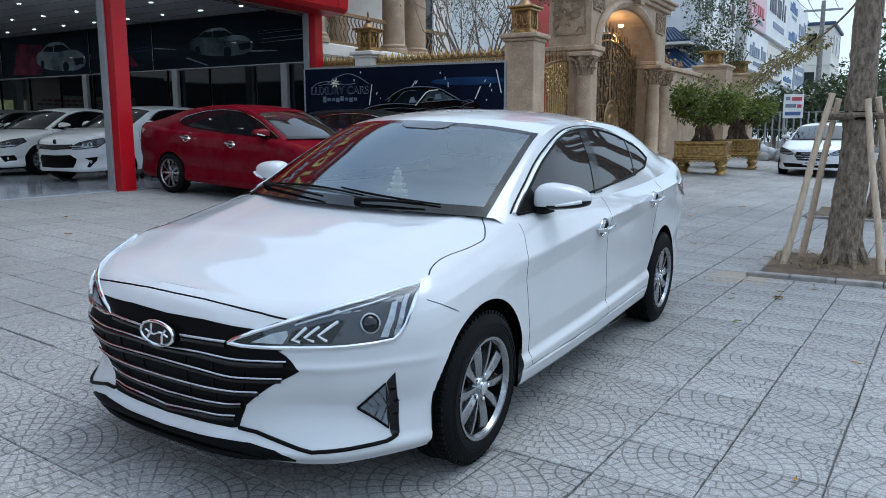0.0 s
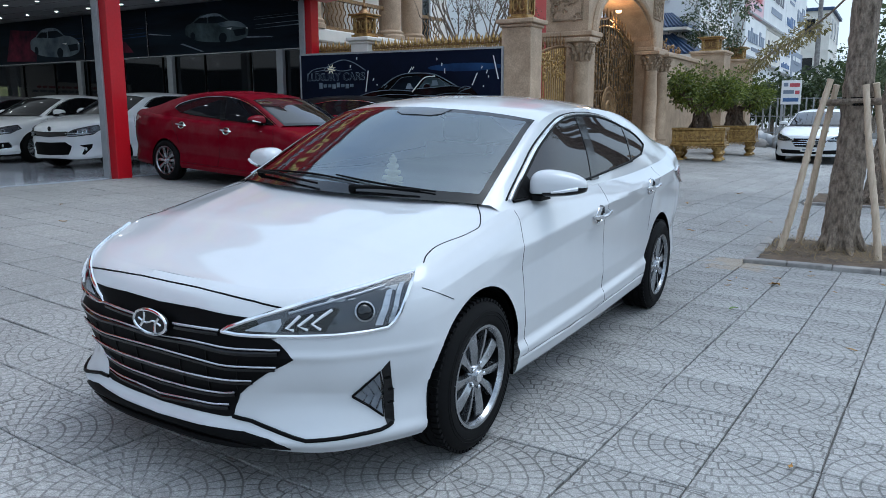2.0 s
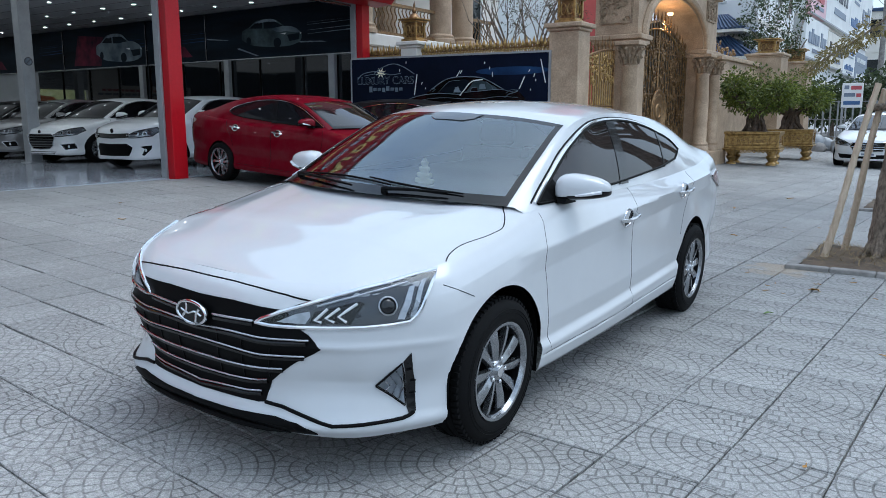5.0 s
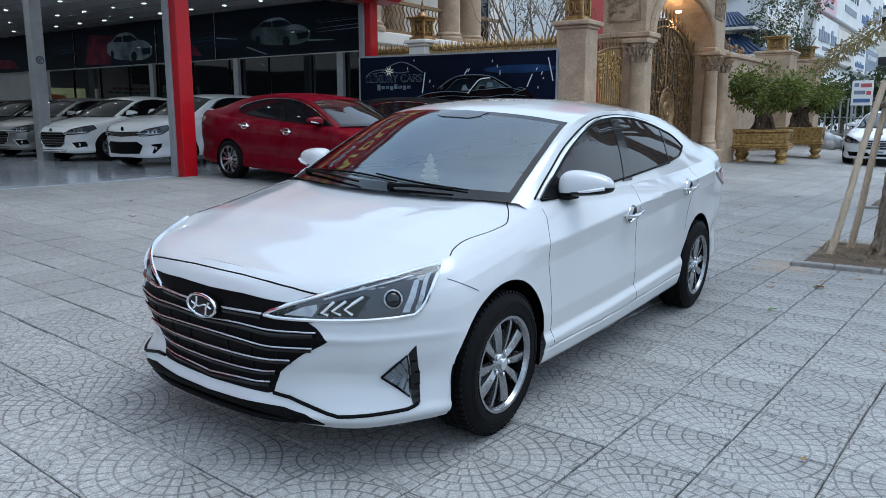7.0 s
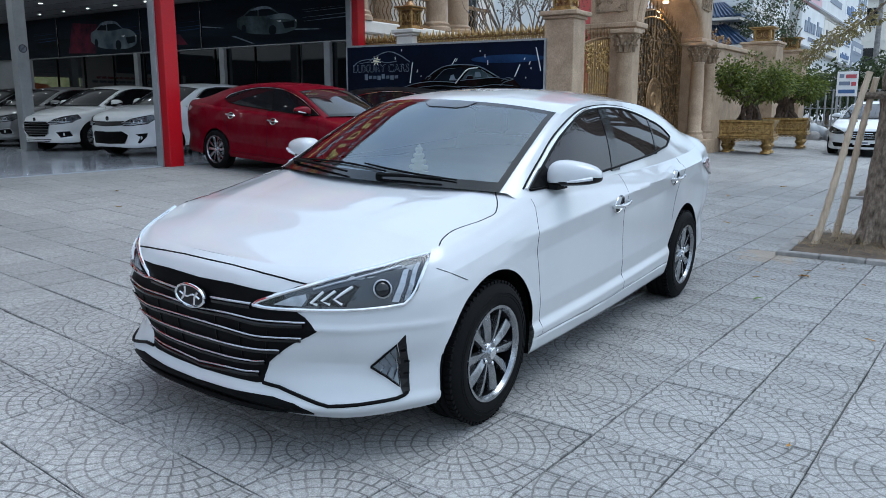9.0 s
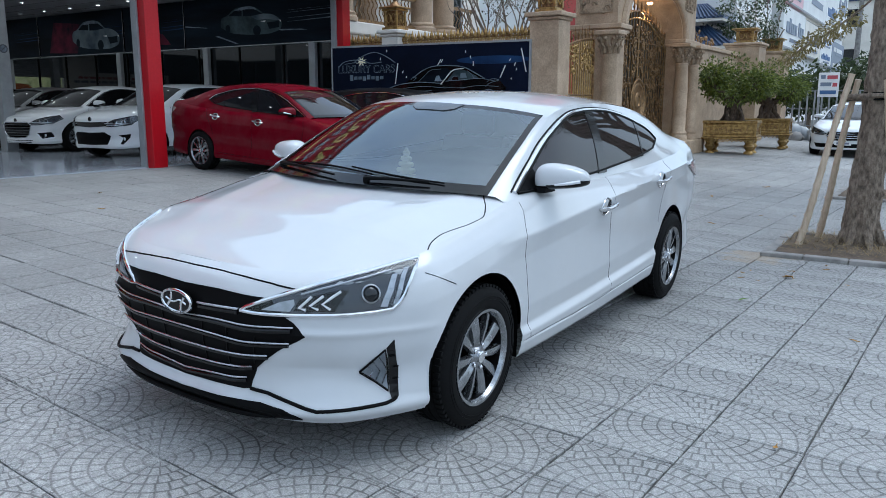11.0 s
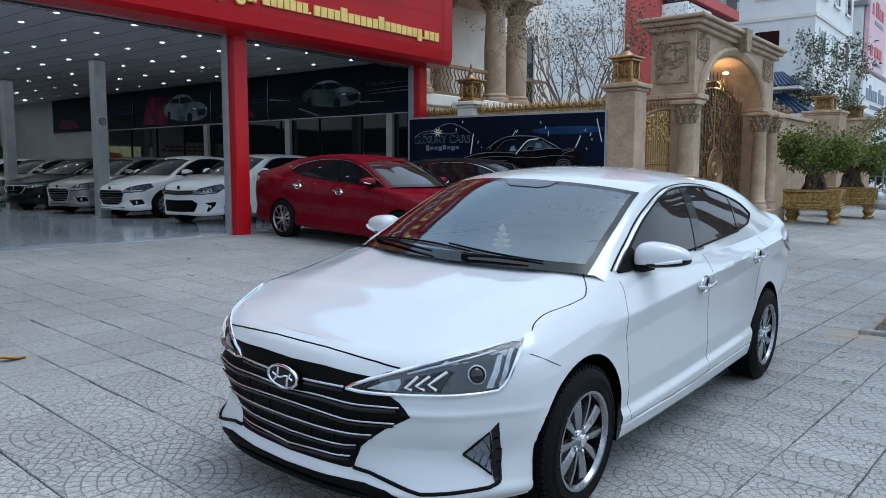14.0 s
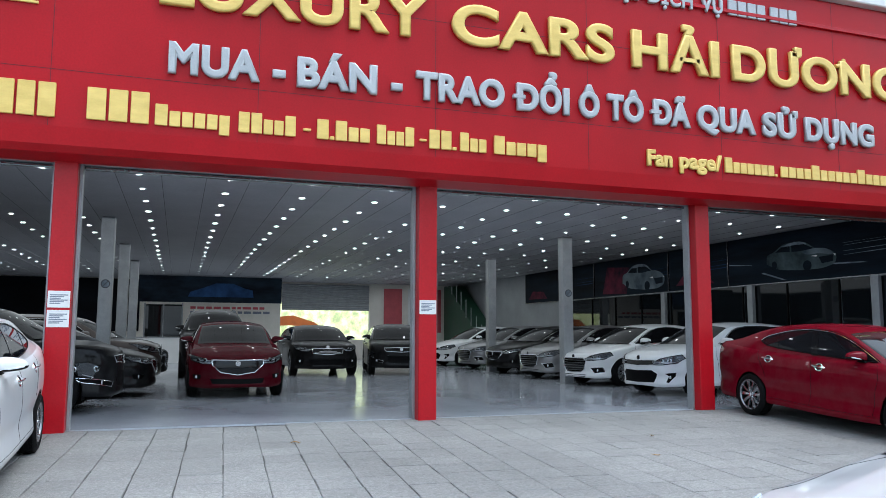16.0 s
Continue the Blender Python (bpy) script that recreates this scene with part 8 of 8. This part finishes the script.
    part("crown", bm, "leaves", b, "dense small green leaves")


planter(-4.56, 21.30, 4, 1.26, .85, .86, 1.0, 21)
planter(-4.30, 24.70, 4, 1.22, .85, .88, .98, 22)

# ---- shrubs and trees in the garden ----
def garden_tree(x, y, h, label, mt, n, seed, leaf=.07, r=.07, stems=5, spread=.5):
    rg = random.Random(seed)
    t = thing("garden_tree", label, "tree", pose(x, y, 0))
    bm, tips = bmesh.new(), []
    for k in range(stems):
        a = 2 * math.pi * k / stems
        branch(bm, rg, Vector((.05 * math.cos(a), .05 * math.sin(a), h * .28)), Vector((spread * math.cos(a), spread * math.sin(a), 1)), h * .33, r * .6, 3, tips, .3, (2, 3), .66)
    tube(bm, [(0, 0, 0), (.02, .01, h * .15), (0, 0, h * .32)], [r * 1.3, r, r * .8], 8)
    part("trunk", bm, "bark", t, "", True)
    bm = bmesh.new()
    leaf_cloud(bm, rg, [(p, .22) for p, _ in tips] + [(p, .18) for _, p in tips], n, leaf, 1.0)
    part("crown", bm, mt, t)


garden_tree(-8.3, 15.6, 6.4, "sparse garden tree with thin upright twigs", "leaves_sparse", 5200, 40, .032, .05, 12, .55)
garden_tree(-6.75, 34.8, 7.6, "slender garden tree behind the wall", "leaves_far", 3200, 41, .075, .07, 7, .32)
garden_tree(-7.6, 24.5, 2.9, "low shrub behind the garden wall", "leaves_far", 900, 42)

# ---- blue-roofed pavilion, far houses, signs, pole ----
pv = thing("garden_pavilion", "garden pavilion with dark blue tiled eaves", "pavilion")
part("wall", boxes((-11.4, 34.2, 0, -8.6, 37.6, 3.9)), "cream", pv)
for z, xe, xr, rise in ((3.80, -7.5, -8.9, .95), (4.98, -8.08, -9.1, .70)):
    o = -7.5 - xe
    bm = bmesh.new()
    P = [(-12.4 + o, 33.4 + o, z), (xe, 33.4 + o, z), (xe, 38.4 - o, z), (-12.4 + o, 38.4 - o, z)]
    Q = [(-10.9, 34.7 + o, z + rise), (xr, 34.7 + o, z + rise), (xr, 37.1 - o, z + rise), (-10.9, 37.1 - o, z + rise)]
    a, b = [bm.verts.new(p) for p in P], [bm.verts.new(p) for p in Q]
    for i in range(4):
        bm.faces.new((a[i], a[(i + 1) % 4], b[(i + 1) % 4], b[i]))
    bm.faces.new(b)
    bm.faces.new(a[::-1])
    rf = part("roof", bm, "blue_roof", pv)
    for k in range(22):
        u = k / 21
        bm = bmesh.new()
        tube(bm, [(P[0][0] + (P[1][0] - P[0][0]) * u, P[0][1], z + .03), (Q[0][0] + (Q[1][0] - Q[0][0]) * u, Q[0][1], z + rise + .02)], .05, 5)
        part("roof_rib", bm, "blue_roof", rf)
    part("eave_board", boxes((P[0][0], P[0][1], z - .14, P[1][0], P[2][1], z - .01), bev=.02), "cream", pv)
part("upper_wall", boxes((-11.0, 34.6, 4.4, -8.9, 37.2, 5.0)), "cream", pv)


def house(name, label, x0, y0, x1, y1, h, mt, rows, cols, sx=1, roof="grey_wall", side=True):
    """A far house with rows of windows on the side to the street (+x) and on the near side (-y)."""
    t = thing(name, label, "building")
    part("wall", boxes((x0, y0, 0, x1, y1, h)), mt, t)
    part("roof", boxes((x0 - .25, y0 - .25, h, x1 + .25, y1 + .25, h + .3), bev=.03), roof, t)
    fh = h / rows
    for r in range(rows):
        for c in range(cols):
            y = y0 + (y1 - y0) * (c + .5) / cols
            z = fh * r + fh * .35
            w = part("window", boxes((x1 - .02, y - .55, z, x1 + .03, y + .55, z + fh * .45)), "dark_glass", t)
            part("window_frame", boxes((x1, y - .65, z - .1, x1 + .07, y - .55, z + fh * .45 + .1), (x1, y + .55, z - .1, x1 + .07, y + .65, z + fh * .45 + .1), (x1, y - .65, z - .12, x1 + .10, y + .65, z)), "white_wall", w)
        if side:
            n = max(1, int((x1 - x0) / 3))
            for c in range(n):
                x = x0 + (x1 - x0) * (c + .5) / n
                z = fh * r + fh * .35
                w = part("window", boxes((x - .55, y0 - .03, z, x + .55, y0 + .02, z + fh * .45)), "dark_glass", t)
                part("window_sill", boxes((x - .65, y0 - .10, z - .1, x + .65, y0, z)), "white_wall", w)
        part("storey_band", boxes((x0 - .02, y0 - .06, fh * r - .08, x1 + .06, y1 + .02, fh * r + .08)), "cream", t)
    return t


house("white_building", "tall white building behind the villa", -20, 28.2, -13.05, 37, 14.0, "white_wall", 4, 3, side=False)
pk = thing("red_wing", "pink-red wing of the white building with a glass balcony", "building")
part("wall", boxes((-13.05, 28.0, 0, -11.78, 31.5, 14.2)), "pink_wall", pk)
part("stair_tower", boxes((-11.78, 28.4, 0, -10.75, 31.0, 7.75), (-11.78, 28.3, 8.45, -10.55, 31.0, 8.75), bev=.02), "white_wall", pk, "pale stair tower with a slab on top")
part("tower_window", boxes((-11.6, 28.45, 7.75, -10.85, 30.8, 8.45)), "dark_glass", pk)
part("recess", boxes((-11.6, 31.0, 0, -11.2, 34.1, 7.85)), "grey_wall", pk, "shaded grey wall under the balcony")
part("balcony", boxes((-12.5, 28.9, 7.85, -10.64, 34.1, 8.25), bev=.02), "pink_wall", pk)
part("balcony_glass", boxes((-10.67, 28.9, 8.25, -10.65, 34.1, 8.66)), "clear", pk)
part("balcony_rail", boxes((-10.70, 28.9, 8.66, -10.62, 34.1, 8.71), bev=.01), "alloy", pk)
house("terraced_house", "white terraced house along the street", -17, 38.6, -8.6, 47, 11.5, "white_wall", 4, 3)
sh_ = house("shop_building", "pale shop building with large signs on its front", -18, 48, -8.3, 78, 10.5, "white_wall", 3, 8)
house("distant_house", "pale yellow distant house with a blue roof", -14, 84, -6.5, 95, 11, "cream", 3, 3, roof="blue_roof")
house("distant_block", "tall pale distant block of flats", -26, 60, -19, 75, 26, "white_wall", 8, 5)
BOARDS = ((48.3, 53.5, 7.1, 11.6, "sign_2", "sign_0", 2), (53.6, 64.0, 7.1, 11.6, "white_wall", "sign_3", 1), (64.1, 70, 7.1, 11.4, "white_wall", "sign_1", 2), (70.1, 77, 7.1, 11.2, "white_wall", "sign_5", 1),
          (47.4, 55.0, 4.6, 6.9, "white_wall", "sign_5", 1), (55.2, 62.5, 4.5, 6.7, "cream", "sign_3", 1), (62.7, 69, 4.3, 6.6, "white_wall", "sign_1", 2), (69.2, 77, 3.9, 6.4, "sign_5", "white_wall", 2))
for y0, y1, z0, z1, mt, ink, n in BOARDS:
    s = thing("shop_sign", "large pale shop sign with plain lettering bars", "sign", group="signs on the shop building")
    part("board", boxes((-8.25, y0, z0, -8.0, y1, z1), bev=.02), mt, s)
    part("edge_strip", boxes((-8.02, y0, z0, -7.97, y1, z0 + .10)), "grey_metal", s)
    rg = random.Random(int(y0 * 10 + z0))
    for k in range(n):
        zz, hh = z0 + (z1 - z0) * (k + .38) / n, (z1 - z0) / n * .36
        yy = y0 + (y1 - y0) * .12
        while yy < y1 - (y1 - y0) * .15:
            l = rg.uniform(.35, .75)
            tall = hh * (1 if rg.random() < .3 else .72)
            part("lettering_bar", boxes((-7.998, yy, zz, -7.96, yy + l, zz + tall)), ink, s)
            yy += l + rg.choice((.16, .16, .16, .6))
        part("lettering_bar", boxes((-7.998, y0 + (y1 - y0) * .3, zz - hh * .55, -7.97, y0 + (y1 - y0) * .8, zz - hh * .3)), "sign_5" if ink != "sign_5" else "ink", s)
sg = thing("roadside_sign", "white sign on posts with red and blue lettering bars", "sign", pose(-3.73, 33.0, 0))
part("board", boxes((-.36, -.03, 1.68, .36, .03, 2.60), bev=.01), "white_wall", sg)
for z, c, a, b in ((2.44, "sign_5", -.28, -.12), (2.42, "sign_0", -.06, .30), (2.16, "sign_5", -.28, .10), (2.14, "sign_0", .14, .30), (1.86, "sign_1", -.28, .28)):
    part("lettering_bar", boxes((a, -.04, z - .07, b, -.031, z + .07)), c, sg)
for x in (-.30,):
    part("post", boxes((x - .04, -.035, 0, x + .04, .035, 1.7)), "grey_metal", sg)
fc = thing("wire_fence", "rusty wire fence round the next plot", "fence")
for k in range(16):
    part("post", boxes((-6.0 + .28 * k, 36.0, 0, -5.94 + .28 * k, 36.06, 2.0)), "grey_metal", fc)
for z in (.5, 1.2, 1.95):
    part("rail", boxes((-6.0, 36.01, z, -1.6, 36.05, z + .03)), "grey_metal", fc)
pile = random.Random(77)
for k in range(16):
    r = thing("rubble_sack", "grey and tan sack in a pile by the fence", "sack", pose(-4.9 + pile.uniform(0, 2.2), 31.0 + pile.uniform(-.8, .8), .02, 0, 0, pile.uniform(0, 180)), "sacks by the fence")
    bm = bmesh.new()
    bmesh.ops.create_icosphere(bm, subdivisions=2, radius=1)
    sc = (pile.uniform(.28, .42), pile.uniform(.2, .3), pile.uniform(.22, .45))
    for v in bm.verts:
        f = 1 + .22 * noise.noise(v.co * 1.7 + Vector((k, 0, 0)))
        v.co = Vector((v.co.x * sc[0] * f, v.co.y * sc[1] * f, max(0, v.co.z * f + .75) * sc[2]))
    part("sack", bm, pile.choice(["grey_wall", "kerb", "straw", "grey_metal"]), r, "", True)
up = thing("utility_pole", "concrete utility pole with a crossarm", "pole", pose(-3.9, 44.0, 0))
bm = bmesh.new()
revolve(bm, [(.16, 0), (.10, 7.6)], 14, close=True)
part("shaft", bm, "kerb", up)
part("crossarm", boxes((-.9, -.05, 7.1, .9, .05, 7.2)), "grey_metal", up)
wr = thing("overhead_wires", "dark overhead wires along the street", "wire")
for x, z in ((-4.6, 7.25), (-3.2, 7.25), (-3.9, 6.7)):
    bm = bmesh.new()
    tube(bm, [(x + (1.5 - x) * 0 + .04 * (44 - y) * 1.2, y, z + .012 * (y - 27) ** 2 * .25 - .9) for y in np.linspace(8, 44, 24)], .012, 4)
    part("cable", bm, "trim", wr)


def hedge(x, y, h, w, seed, mt="leaves_far", n=1500):
    rg = random.Random(seed)
    t = thing("roadside_tree", "bushy roadside tree in the distance", "tree", pose(x, y, 0), "roadside trees in the distance")
    bm, tips = bmesh.new(), []
    tube(bm, [(0, 0, 0), (.05, 0, h * .4)], [.16, .10], 8)
    for k in range(5):
        a = 2 * math.pi * k / 5
        branch(bm, rg, Vector((0, 0, h * .35)), Vector((math.cos(a), math.sin(a), .8)), h * .30, .07, 1, tips)
    part("trunk", bm, "bark", t)
    bm = bmesh.new()
    leaf_cloud(bm, rg, [(p, w * .4) for p, _ in tips] + [((rg.uniform(-.4, .4) * w, rg.uniform(-.4, .4) * w, h * rg.uniform(.45, .9)), w * .35) for _ in range(7)], n, .16, 1.0)
    part("crown", bm, mt, t)


for k, (x, y, h, w) in enumerate(((-3.6, 40, 3.4, 2.2), (-2.4, 52, 5.0, 3.0), (-1.5, 60, 6.5, 4.0), (-3.0, 70, 6, 4), (-.6, 76, 8, 5), (.9, 48, 6, 4), (-5.2, 39, 3.0, 2.0), (1.4, 34, 6.5, 3.5))):
    hedge(x, y, h, w, 50 + k)
yb = thing("yellow_branch", "long branch of yellowing leaves reaching over the wall", "branch", pose(0, 0, 0))
bm, rg = bmesh.new(), random.Random(90)
line = smooth_line([(-5.4, 33, 3.0), (-3.9, 27.5, 3.2), (-2.3, 22, 3.35), (-1.1, 17, 3.5), (-.5, 13.6, 3.6)], 24)
tube(bm, line, [.05 - .0015 * k for k in range(24)], 6)
part("stem", bm, "bark", yb)
bm = bmesh.new()
leaf_cloud(bm, rg, [(Vector(p), .28) for p in line[:16]], 1300, .06, 1.0, .4)
part("foliage", bm, "leaves_yellow", yb)
# ---- paving tiles ----
def paving():
    ct, st = math.cos(TILE_TURN), math.sin(TILE_TURN)
    def centre(i, j):
        u, v = (i + .5) * TILE, (j + .5) * TILE
        return TILE_X0 + u * ct - v * st, TILE_Y0 + u * st + v * ct
    base = tagged(new("pavement"), "grey stamped concrete paving tiles, worn and dusty", "pavement", kind="structure")
    half, top, low = TILE / 2 - .0022, .0, -.022
    def tile_bm():
        bm = bmesh.new()
        b = .004
        q = [(-1, -1), (1, -1), (1, 1), (-1, 1)]
        up = [bm.verts.new((x * (half - b), y * (half - b), top)) for x, y in q]
        mid = [bm.verts.new((x * half, y * half, top - b)) for x, y in q]
        dn = [bm.verts.new((x * half, y * half, low)) for x, y in q]
        bm.faces.new(up)
        for a, c in ((up, mid), (mid, dn)):
            for k in range(4):
                bm.faces.new((a[k], c[k], c[(k + 1) % 4], a[(k + 1) % 4]))
        bmesh.ops.recalc_face_normals(bm, faces=bm.faces)
        return bm
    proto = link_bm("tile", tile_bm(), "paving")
    me = proto.data
    bpy.data.objects.remove(proto)
    rg = random.Random(6)
    gaps, wide = (.981, .990, .996, .998, .999), (.952, .978, .995, .998, .999, .999)
    near, rest = [], []
    for i in range(-32, 14):
        for j in range(-26, 110):
            x, y = centre(i, j)
            if -10.85 < x < 2.9 and -7 < y < 46 and not (-1.10 < x < .30 and (7.45 < y < 8.9 or 12.65 < y < 14.25)):
                (near if -2.3 < x < 1.4 and 1.3 < y < 8.4 else rest).append((x, y))
    near, rest = near[:300], rest + near[300:]
    def place(x, y):
        slope = 0 if x > -1.45 else math.degrees(math.atan(.0379))
        return pose(x, y, ground_z(x) + rg.uniform(-.0015, .0015), rg.uniform(-.2, .2), slope + rg.uniform(-.2, .2), math.degrees(TILE_TURN) + rg.uniform(-.3, .3)) @ Matrix.Diagonal((rg.choice(gaps if x > -4.2 else wide), rg.choice(gaps if x > -4.2 else wide), 1, 1))
    for x, y in near:
        share("tile", me, base, place(x, y))
    co = np.array([v.co for v in me.vertices])
    fs = [tuple(p.vertices) for p in me.polygons]
    V, F = [], []
    for x, y in rest:
        mm = np.array(place(x, y))
        n0 = len(V)
        V.extend(map(tuple, co @ mm[:3, :3].T + mm[:3, 3]))
        F.extend(tuple(k + n0 for k in f) for f in fs)
    big = bpy.data.meshes.new("tile_field")
    big.from_pydata(V, [], F)
    big.materials.append(M["paving"])
    ob = new("tile_field", big)
    ob.parent = base
    tagged(ob, kind="stuff")


paving()
